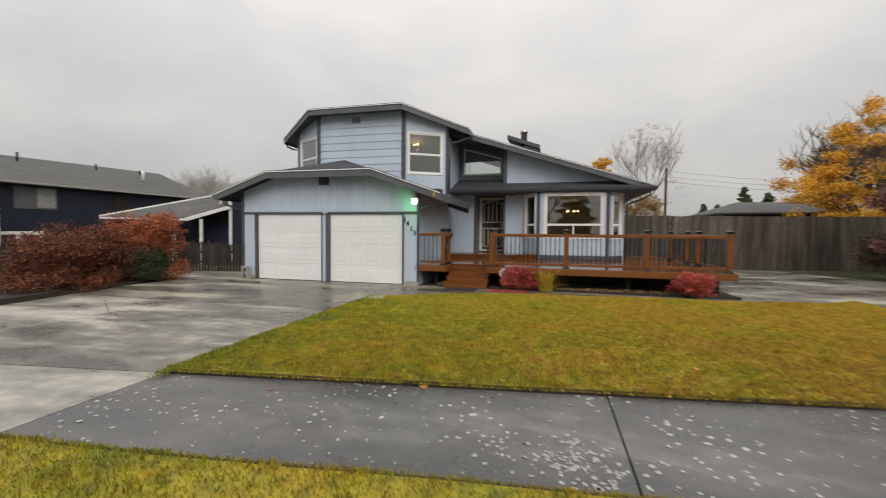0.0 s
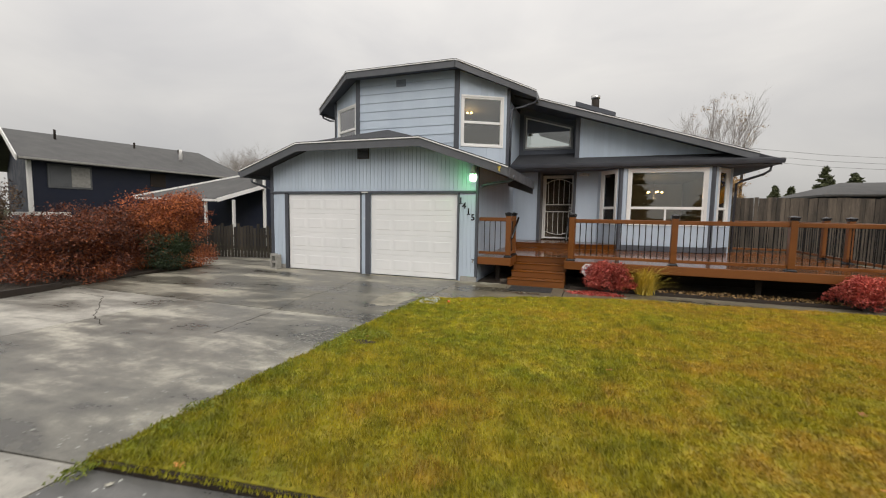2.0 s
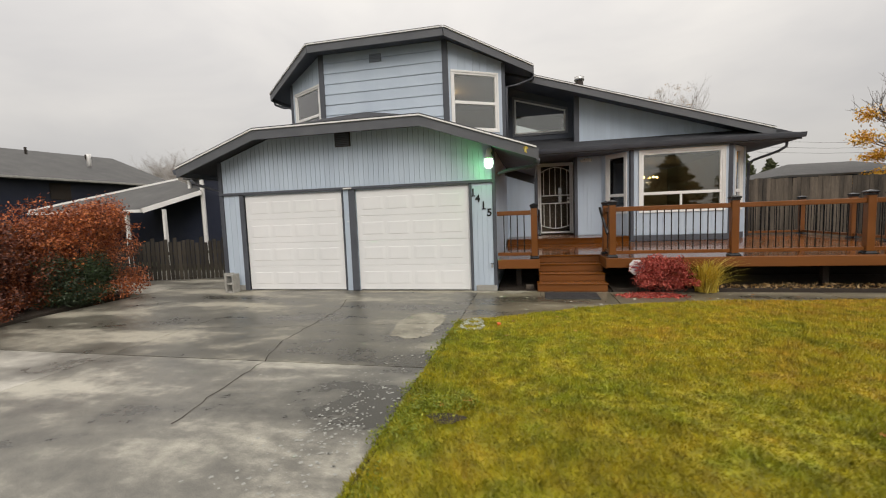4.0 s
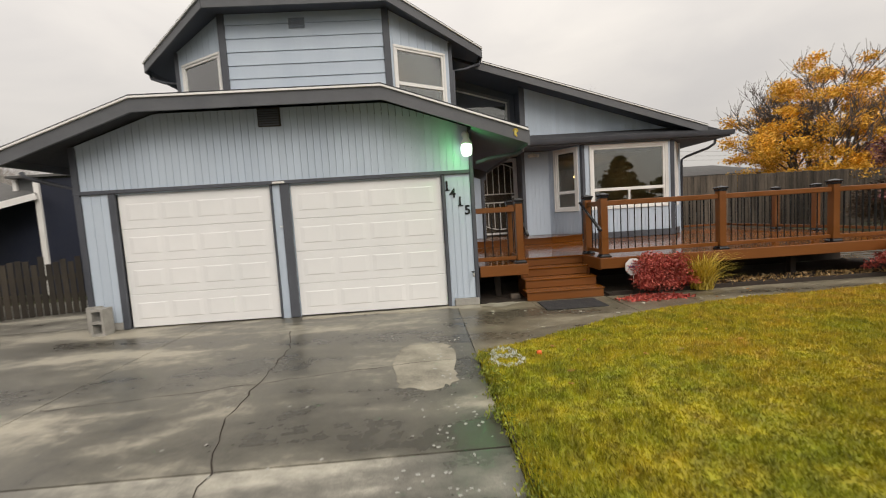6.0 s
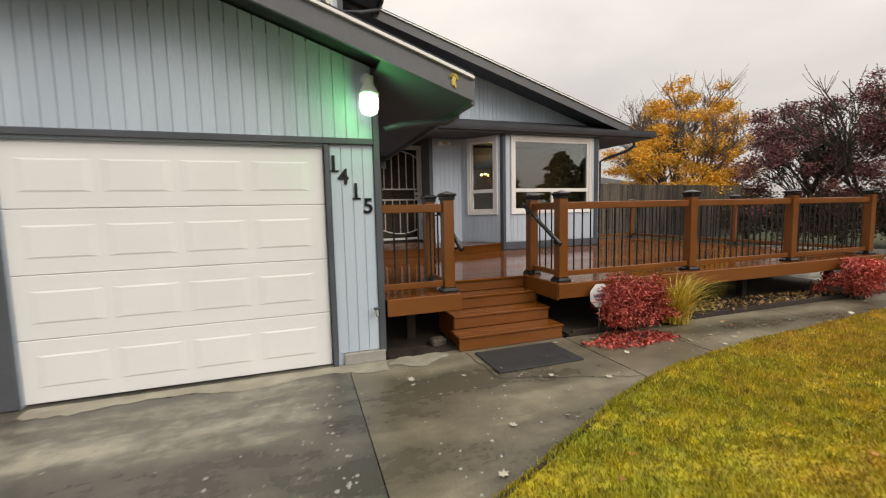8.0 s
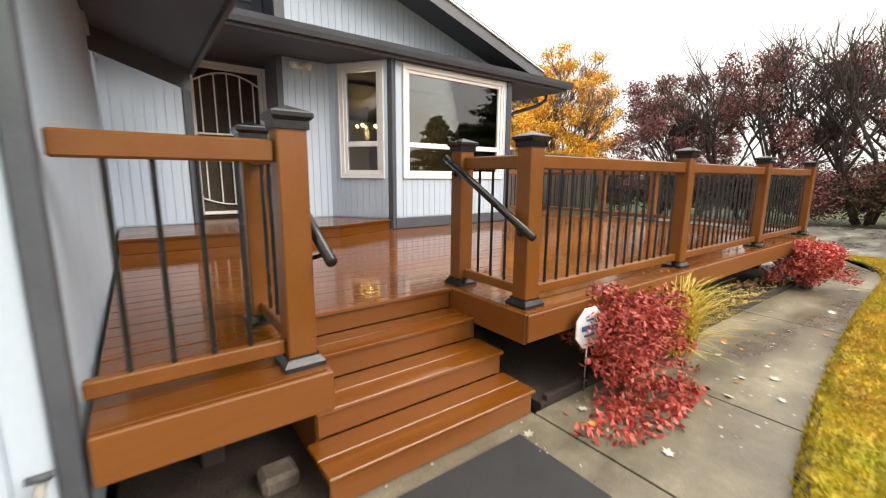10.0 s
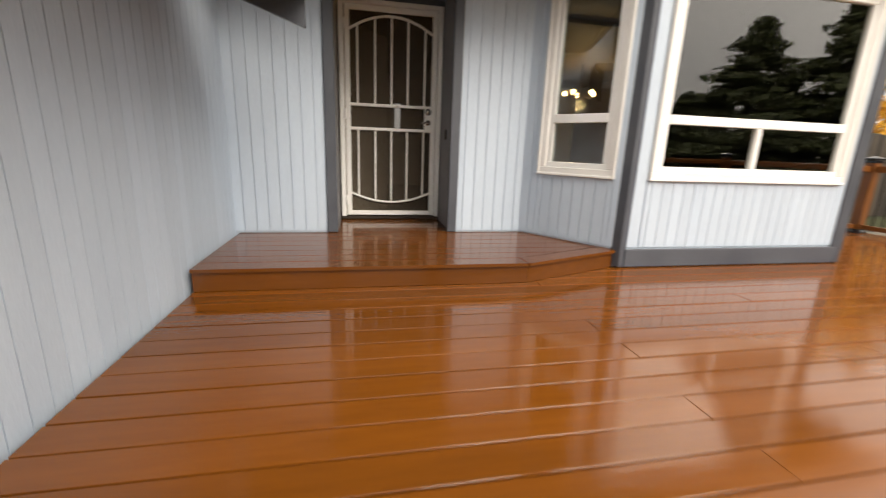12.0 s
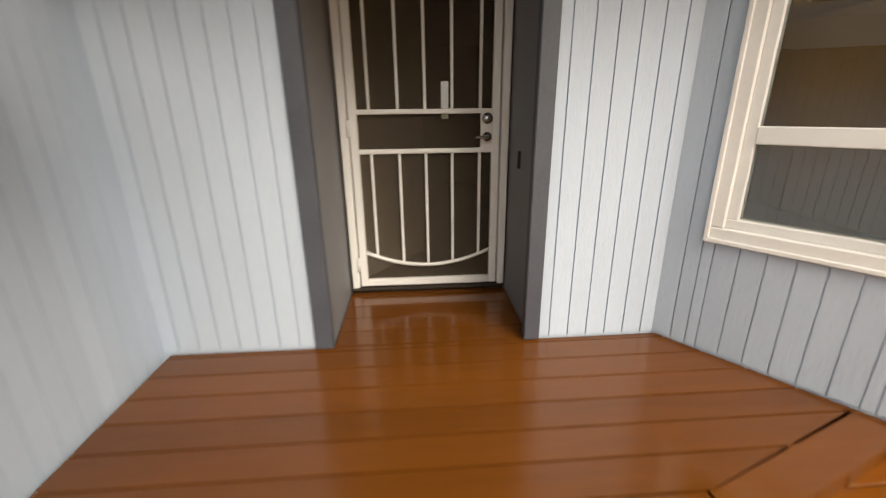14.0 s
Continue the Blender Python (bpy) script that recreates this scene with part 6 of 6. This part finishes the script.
# rust-red maples along the driveway, drooping to the ground
for x, y, rx, ry, h, sd in ((-12.45, 9.3, 1.05, 1.25, 1.5, 31), (-13.0, 12.0, 1.25, 1.3, 2.15, 32), (-13.35, 10.6, 1.3, 1.35, 1.75, 33)):
    rg = random.Random(sd)
    low = []
    for k in range(16):
        a = k * math.tau / 16
        low.append(((x + rx * 0.78 * math.cos(a), y + ry * 0.78 * math.sin(a), rg.uniform(0.16, 0.42)), (rx * 0.30, ry * 0.30, 0.22)))
    for k in range(14):
        a, f = rg.uniform(0, math.tau), rg.uniform(0.3, 0.75)
        low.append(((x + rx * f * math.cos(a), y + ry * f * math.sin(a), h * (1.0 - 0.5 * f * f) * rg.uniform(0.72, 0.95)), (rx * 0.36, ry * 0.36, 0.09)))
    bush("weeping rust-red maple beside the driveway", (x, y, h * 0.50), (rx, ry, h * 0.50), EMBER if h > 2 else RUST, 34000, 0.027, sd, 30, "maple", "maples by the driveway", extra=low)
bush("dark green shrub under the maples", (-12.2, 11.45, 0.46), (0.55, 0.75, 0.56), GREENLEAF, 11000, 0.026, 34, extra=[((-12.1, 11.4, 0.2), (0.5, 0.7, 0.2))])


def tree(label, x, y, height, seed, bark, leaf=None, leaves=0, size=0.10, levels=5, spread=0.5, r0=0.16, crown=None, kids=(3, 4), group=""):
    t = thing("tree", (x, y, G0), label, "tree", group)
    limbs, tips = branches((x, y, G0 - 0.1), height, spread, seed, levels, r0, kids=kids)
    limb_mesh("trunk", limbs, bark, t, 5)
    if leaf:
        rg = random.Random(seed)
        near = [p for p in tips if rg.random() < (crown or 1.0)]
        lobes = [(tuple(p), (height * 0.055,) * 3) for p in near]
        leaf_cloud("crown", lobes, leaves, size, leaf, t, seed, 0.3, 0.0)
    return t



def thicket(label, x, y, height, radius, seed, leaf, leaves, size, low, high, group="", bark=None):
    """A many-stemmed tree, leafy from near the ground, with bare twigs above."""
    t = thing("tree", (x, y, G0), label, "tree", group)
    rg = random.Random(seed)
    limbs = []
    for k in range(5):
        a = rg.uniform(0, math.tau)
        got, _ = branches((x + 0.3 * math.cos(a), y + 0.3 * math.sin(a), G0 - 0.1), height * rg.uniform(0.8, 1.0), 0.5, seed * 7 + k, 4, 0.012 * height, (0.55 * math.cos(a), 0.55 * math.sin(a)), (3, 4))
        limbs += got
    limb_mesh("trunk", limbs, bark or BARK, t, 4)
    lobes = []
    for k in range(46):
        a, f = rg.uniform(0, math.tau), rg.uniform(0.1, 1.0) ** 0.5
        z = rg.uniform(low, high)
        shrink = 1 - 0.55 * max(0.0, (z - low) / (high - low)) ** 1.6
        s = radius * rg.uniform(0.14, 0.30)
        lobes.append(((x + radius * shrink * f * math.cos(a), y + radius * shrink * f * math.sin(a), z), (s, s, s * 0.75)))
    leaf_cloud("crown", lobes, leaves, size, leaf, t, seed, 0.3, 0.0)
    return t


def crown_tree(label, x, y, height, radius, seed, bark, leaf, leaves, size, share, r0, spread=0.45, low=0.2, stems=5, clump=0.3):
    """A tree whose limbs fill a dome of that height and radius from the height low (a share) up; share(f): how leafy it is at the height f of the crown."""
    t = thing("tree", (x, y, G0), label, "tree")
    rg = random.Random(seed)
    limbs, tips = [([Vector((0, 0, -0.1)), Vector((0.05, 0.03, low * height * 0.7)), Vector((0, 0, low * height * 1.3))], r0 * 1.5, r0)], []
    for k in range(stems):
        a, out = k * math.tau / stems + rg.uniform(-0.4, 0.4), rg.uniform(0.35, 1.3) if k else 0.05
        got, ends = branches((0, 0, height * low * rg.uniform(0.8, 1.25)), height * (1 - low) * (0.95 if k == 0 else 0.8), spread, seed * 7 + k, 4, r0, (out * math.cos(a), out * math.sin(a)), (3, 5), thin=0.56)
        limbs += got
        tips += ends
    wide = sorted(math.hypot(p.x, p.y) for p in tips)[int(len(tips) * 0.95)]
    top = max(p.z for p in tips)
    place = lambda p: Vector((x + p.x * radius / wide, y + p.y * radius / wide, G0 + p.z * height / top))
    limb_mesh("trunk", [([place(p) for p in pts], r, q) for pts, r, q in limbs], bark, t, 4)
    lobes = []
    for k in range(240):
        a, f = rg.uniform(0, math.tau), rg.random()
        u = rg.uniform(0.45, 1.0) * math.sqrt(max(0.05, 1 - (1.6 * f - 0.6) ** 2))
        if rg.random() < share(f):
            z = height * (low + (1 - low) * f * 0.97)
            lobes.append(((x + radius * u * math.cos(a), y + radius * u * math.sin(a), z), (clump * rg.uniform(0.7, 1.6),) * 2 + (clump * rg.uniform(0.5, 1.0),)))
    if leaves:
        leaf_cloud("crown", lobes, leaves, size, leaf, t, seed, 0.3, 0.0)
    return t


crown_tree("bare pale-barked tree behind the fence", 8.6, 46.0, 12.4, 3.5, 41, PALETWIG, DRY, 2400, 0.05, lambda f: 0.5, 0.055, 0.4, 0.3)
crown_tree("golden maple with a bare twiggy top behind the fence", 15.3, 27.2, 8.7, 3.8, 42, PALEBARK, YELLOW, 60000, 0.07, lambda f: 1.0 if f < 0.5 else 0.9 - 0.8 * f, 0.11, 0.46, 0.14, 9, 0.52)
thicket("small orange treetop behind the roof", 4.6, 46.0, 8.9, 1.5, 44, YELLOW, 5000, 0.10, 5.5, 8.9)
thicket("dull olive shrub tree behind the fence", 7.0, 39.0, 4.8, 2.2, 45, DRY, 9000, 0.07, 1.0, 4.6)
for x, y, h, r, sd in ((12.9, 19.9, 6.4, 2.1, 52), (14.7, 17.3, 7.0, 2.5, 53), (16.0, 14.2, 7.2, 2.6, 54), (17.2, 10.8, 7.2, 2.6, 55)):
    thicket("dark purple-leaved tree with thinning upper twigs", x, y, h, r, sd, PURPLE, 22000, 0.055, 0.4, h * 0.84, "purple trees by the side lot")
# Shrub mass whose dark leaves also carry the shade beneath the trees.
for k in range(9):
    f = k / 8
    bush("dark tangled shrub under the purple trees", (12.2 + 4.8 * f + 0.3 * math.sin(5 * k), 20.9 - 10.4 * f, 0.85), (1.2, 1.2, 1.05), GLOOM, 9000, 0.05, 120 + k, 10, "shrub", "dark shrubs by the side lot")
tree("bare twiggy tree on the neighbour's plot", -22.6, 10.2, 7.0, 63, BARK, None, 0, 0.1, 6, 0.66, 0.07)
thicket("dull green shrubby tree by the neighbour's porch", -24.5, 11.5, 2.4, 1.6, 64, GREENLEAF, 7000, 0.05, 0.3, 2.2)
bush("dull brown shrub by the neighbour's porch", (-21.6, 11.6, 1.15), (1.5, 1.2, 1.35), GLOOM, 9000, 0.05, 131, 12)
for x, y, h, r, sd in ((-34.5, 39.0, 9.4, 4.2, 61), (-41.0, 43.0, 9.6, 4.0, 62)):
    crown_tree("bare grey tree behind the neighbour's roof", x, y, h, r, sd, PALETWIG, None, 0, 0, lambda f: 0, 0.05, 0.45, 0.25, 7)


def fir(label, x, y, height, radius, seed, base=G0, count=9000, size=0.3):
    t = thing("fir_tree", (x, y, base), label, "conifer", "firs")
    tube("trunk", [(x, y, base - 0.2), (x, y, base + height * 0.5), (x, y, base + height)], radius * 0.09, BARK, t, 6, r_end=0.03)
    rg = np.random.default_rng(seed)
    lobes = []
    for k in range(130):
        f = rg.uniform(0.08, 1.0)
        a = rg.uniform(0, math.tau)
        r = radius * (1 - f) ** 0.8 * rg.uniform(0.45, 1.0)
        lobes.append(((x + r * math.cos(a), y + r * math.sin(a), base + height * f), (0.12 * radius + r * 0.35, 0.12 * radius + r * 0.35, height * 0.022)))
    leaf_cloud("needles", lobes, count, size, FIR, t, seed, 0.5, 0.0)
    return t


for x, y, h, r, sd in ((32, 84, 9.6, 2.6, 71), (35.5, 84, 8.6, 3.0, 72), (27, 88, 7.0, 2.0, 73), (30, 90, 7.0, 1.8, 74)):
    fir("dark conifer on the skyline", x, y, h, r, sd)
# across the street, seen in the window glass
for x, y, h, r, sd in ((22, -14, 7.6, 3.4, 81), (27.5, -9.5, 12.0, 5.6, 82), (-3, -30, 9, 3.0, 83), (31.5, -5.5, 12.5, 5.8, 84), (36, -1.5, 13.0, 5.8, 85), (17.5, -18.5, 6.8, 3.4, 86), (12, -22, 7.0, 3.8, 87), (25, -13, 6.8, 3.6, 88), (3, -30, 9.5, 3.0, 89)):
    fir("tall dark fir across the street", x, y, h, r, sd, count=30000, size=0.24)
tree("bare tree across the street", -1.0, -26.0, 9.5, 87, BARK, None, 0, 0.1, 5, 0.5, 0.2)
pole = thing("utility_pole", (11.5, 47, G0), "distant weathered wooden utility pole", "utility pole")
tube("pole", [(10.6, 47, G0), (10.6, 47, 8.0)], 0.12, BARK, pole, 8)

for k, z in enumerate((7.75, 7.2, 6.7)):
    wire = tube("power_line", [(10.6 + 30 * f, 47 + 14 * f, z - 2.2 * f * (1 - f)) for f in (0, 0.25, 0.5, 0.75, 1)], 0.012, SHADE, None, 5)
    tagged(wire, "thin dark overhead power line", "power line", "power lines")

# ---- marks and litter on the ground ----
def crack(points, width, seed, label="thin dark crack in the concrete"):
    """A jagged open crack: a sunken dark strip along a line in plan."""
    rg = random.Random(seed)
    line = []
    for (x0, y0), (x1, y1) in zip(points, points[1:]):
        n = max(2, int(math.dist((x0, y0), (x1, y1)) / 0.12))
        for k in range(n):
            f = k / n
            line.append((x0 + (x1 - x0) * f + rg.uniform(-0.02, 0.02), y0 + (y1 - y0) * f + rg.uniform(-0.02, 0.02)))
    line.append(points[-1])
    V, F = [], []
    for i, (x, y) in enumerate(line):
        q = line[min(i + 1, len(line) - 1)]
        p = line[max(i - 1, 0)]
        d = Vector((q[0] - p[0], q[1] - p[1])).normalized()
        w = width * rg.uniform(0.4, 1.2)
        V += [(x - d.y * w, y + d.x * w, G0 + 0.003), (x + d.y * w, y - d.x * w, G0 + 0.003)]
    for i in range(len(line) - 1):
        F.append((2 * i, 2 * i + 1, 2 * i + 3, 2 * i + 2))
    return raw("crack", V, F, SHADE, driveway, label)


crack([(-6.2, 7.6), (-6.3, 8.2), (-6.36, 8.95), (-6.6, 9.7), (-6.66, 11.4), (-6.9, 12.2)], 0.006, 1)
crack([(-8.4, 10.1), (-7.5, 10.2), (-6.6, 10.35), (-5.3, 10.55), (-4.6, 10.6)], 0.004, 2)
crack([(-3.33, 12.92), (-3.33, 12.24), (-2.75, 12.0), (-2.14, 11.80)], 0.005, 4, "thin joint round the doormat")
crack([(-11.9, 8.0), (-10.8, 8.6), (-9.9, 8.5), (-8.6, 7.6), (-7.9, 7.3)], 0.006, 3)

bm = bmesh.new()
v = [(0, -0.055), (0.018, -0.022), (0.05, -0.03), (0.032, 0.0), (0.052, 0.03), (0.018, 0.026), (0, 0.06), (-0.018, 0.026), (-0.052, 0.03), (-0.032, 0.0), (-0.05, -0.03), (-0.018, -0.022)]
prism_into(bm, [(x, y, 0.004 + 2.5 * (x * x + y * y)) for x, y in v], (0, 0, -0.0015))
LEAF = bpy.data.meshes.new("fallen_leaf")
bm.to_mesh(LEAF)
bm.free()
LEAFMAT = material("fallen_leaf_colour", (0.34, 0.11, 0.02), (0.55, 0.26, 0.06), (0.4, 0.6), 9, 80, 0.1, spread=0.4)
LEAF.materials.append(LEAFMAT)
PALE = LEAF.copy()
PALE.materials.clear()
PALE.materials.append(material("bleached_leaf", (0.45, 0.42, 0.33), (0.62, 0.60, 0.52), (0.5, 0.7), 9, 80, 0.1, spread=0.2))
rg = random.Random(77)


def litter(mesh, x, y, z, s, label, group):
    ob = new("fallen_leaf", mesh)
    ob.matrix_basis = pose(x, y, z, rg.uniform(-14, 14), rg.uniform(-14, 14), rg.uniform(0, 360)) @ Matrix.Diagonal((s, s, s, 1))
    tagged(ob, label, "fallen leaf", group)


for x, y, s in ((-1.66, 5.56, 1.0), (-3.9, 5.35, 0.7), (0.4, 5.95, 0.7), (-3.1, 5.1, 0.5), (-4.0, 8.15, 0.9), (-4.2, 8.05, 0.7), (-3.8, 9.9, 0.7)):
    litter(LEAF, x, y, 0.035 if y > far_edge(x) else G0 + 0.004, s, "curled orange maple leaf on the ground", "fallen leaves")
for k in range(26):
    x = rg.uniform(-4.0, 1.2)
    litter(LEAF, x, rg.uniform(6.2, 11.0), 0.03, rg.uniform(0.35, 0.7), "curled orange maple leaf on the ground", "fallen leaves")
for k in range(46):
    x = rg.uniform(-4.3, 4.0)
    y = rg.uniform(back_at(x) + 0.1, 12.9)
    litter(PALE if rg.random() < 0.75 else LEAF, x, y, G0 + 0.003, rg.uniform(0.3, 0.75), "small pale dead leaf lying on wet concrete", "leaves on the walkway")
for k in range(14):
    x, y = rg.uniform(-4.4, 1.8), rg.uniform(4.1, 5.2)
    litter(PALE, x, y + 0.12 * (x + 4), G0 + 0.003, rg.uniform(0.25, 0.5), "small pale dead leaf lying on wet concrete", "leaves on the walkway")
# red leaves shed under the barberry
shed_ = leaf_cloud("leaf_litter", [((-1.45, 12.62, G0 + 0.012), (0.55, 0.24, 0.012))], 900, 0.028, RED, None, 91)
tagged(shed_, "carpet of shed red leaves on the walkway", "leaf litter", kind="stuff")
dry_ = leaf_cloud("leaf_litter", [((1.4, 13.2, 0.03), (2.0, 0.26, 0.03))], 800, 0.03, DRY, None, 92)
tagged(dry_, "brown dead leaves on the bare bed", "leaf litter", kind="stuff")
curb = bar("edging", (-2.0, 12.985, 0.0), (4.0, 12.965, 0.0), 0.035, 0.07, SHADE)
tagged(curb, "low dark timber edging along the bed", "edging", kind="structure")

# pale residue beside the driveway
CHALK = material("chalk_white", (0.42, 0.44, 0.38), (0.62, 0.64, 0.57), (0.85, 0.95), 20, 90, 0.2)
loops = [((-4.27 + r * math.cos(k * 0.45), cy + r * math.sin(k * 0.45), 0.03), (0.035, 0.035, 0.02)) for cy, r in ((10.30, 0.14), (10.50, 0.11)) for k in range(14)]
paint = leaf_cloud("lime_residue", loops, 620, 0.014, CHALK, None, 93)
tagged(paint, "white powdery rings of residue on the grass", "residue", kind="stuff")
APRON = material("dry_apron", (0.27, 0.245, 0.195), (0.42, 0.385, 0.31), (0.75, 0.92), 5, 90, 0.35)
rg = random.Random(15)
front_ = [(-6.95 + 2.78 * k / 40, 12.86 - 0.05 * math.sin(0.35 * k) + rg.uniform(-0.025, 0.025) - 0.06 * (k / 40), G0 + 0.003) for k in range(41)]
apron = raw("apron", [(-4.16, 13.03, G0 + 0.003), (-6.95, 13.03, G0 + 0.003)] + front_, [tuple(range(43))], APRON)
tagged(apron, "pale dry concrete strip along the garage door", "stain", kind="structure")
ring = [(-3.84 + 0.24 * math.cos(a) * (1 + 0.3 * math.sin(2 * a + 1)) + rg.uniform(-0.015, 0.015), 12.92 + 0.15 * math.sin(a) * (1 + 0.35 * math.sin(3 * a)) + rg.uniform(-0.015, 0.015), G0 + 0.0045) for a in [k * math.tau / 36 for k in range(36)]]
spill = raw("concrete_spill", ring, [tuple(range(36))], APRON)
tagged(spill, "pale spilled concrete by the garage corner", "stain", kind="structure")
patch = tagged(thing("worn_patch", (-5.05, 10.4, G0), "pale dry patch of worn concrete", "stain"), kind="structure")
rg = random.Random(5)
ring = [(-5.05 + (0.30 + 0.04 * rg.uniform(-1, 1)) * math.copysign(abs(math.cos(a)) ** 0.55, math.cos(a)), 10.56 + (0.64 + 0.05 * rg.uniform(-1, 1)) * math.copysign(abs(math.sin(a)) ** 0.55, math.sin(a)), G0 + 0.0025) for a in [k * math.tau / 40 for k in range(40)]]
prism("patch", ring, (0, 0, -0.002), material("dry_concrete", (0.155, 0.143, 0.113), (0.40, 0.37, 0.295), (0.75, 0.9), 2.6, 60, 0.3), patch)
soilhole = raw("soil_patch", [(-4.12 + 0.13 * math.cos(a) * (1 + 0.3 * math.sin(3 * a)), 7.86 + 0.08 * math.sin(a), 0.036) for a in [k * math.tau / 18 for k in range(18)]], [tuple(range(18))], SOIL)
tagged(soilhole, "bare dark soil beside the valve cover", "soil", kind="structure")

rg = random.Random(31)
V, F = [], []
for k in range(340):
    y = rg.uniform(5.0, 12.6)
    x = -4.62 - abs(rg.gauss(0, 0.32)) if rg.random() < 0.75 else rg.uniform(-8.3, -4.6)
    r = rg.uniform(0.004, 0.016)
    o, n = len(V), 7
    V += [(x + r * rg.uniform(0.6, 1.3) * math.cos(i * math.tau / n), y + r * rg.uniform(0.6, 1.3) * math.sin(i * math.tau / n), G0 + 0.0035) for i in range(n)]
    F.append(tuple(range(o, o + n)))
for k in range(440):
    x, y = (rg.gauss(-0.28, 0.30), rg.gauss(4.58, 0.17)) if k < 180 else (rg.gauss(-4.92, 0.18), rg.gauss(7.75, 0.40))
    r = rg.uniform(0.006, 0.024) if k < 180 else rg.uniform(0.004, 0.015)
    if abs(x - 0.10) < 0.04 or k >= 180 and x > -4.56:
        continue
    o, n = len(V), 7
    V += [(x + r * rg.uniform(0.5, 1.4) * math.cos(i * math.tau / n), y + r * rg.uniform(0.5, 1.4) * math.sin(i * math.tau / n), G0 + 0.0035) for i in range(n)]
    F.append(tuple(range(o, o + n)))
flecks = raw("lichen", V, F, material("lichen_white", (0.30, 0.30, 0.27), (0.42, 0.42, 0.39), (0.8, 0.95), 30, 90, 0.2))
tagged(flecks, "pale lichen flecks on the wet concrete", "lichen", kind="stuff")

# weeds and moss spilling over the lawn's edge along the driveway
WEED = leafy("edge_weeds", (0.11, 0.15, 0.010), (0.18, 0.22, 0.014), (0.27, 0.28, 0.03))
rg = random.Random(53)
lobes = []
for k in range(70):
    y = rg.uniform(4.9, 10.6)
    s = rg.uniform(0.05, 0.13)
    lobes.append(((-4.47 + rg.gauss(0.02, 0.03), y, 0.01), (s, s * rg.uniform(0.9, 1.8), s * 0.42)))
lobes += [((-4.28, 8.02, 0.03), (0.26, 0.20, 0.08)), ((-4.05, 8.12, 0.03), (0.20, 0.16, 0.07)), ((-4.33, 7.72, 0.02), (0.12, 0.20, 0.05))]
weeds = leaf_cloud("weeds", lobes, 12000, 0.013, WEED, None, 54, -0.8, 0.1)
tagged(weeds, "ragged green weeds along the driveway edge", "weeds", kind="stuff")
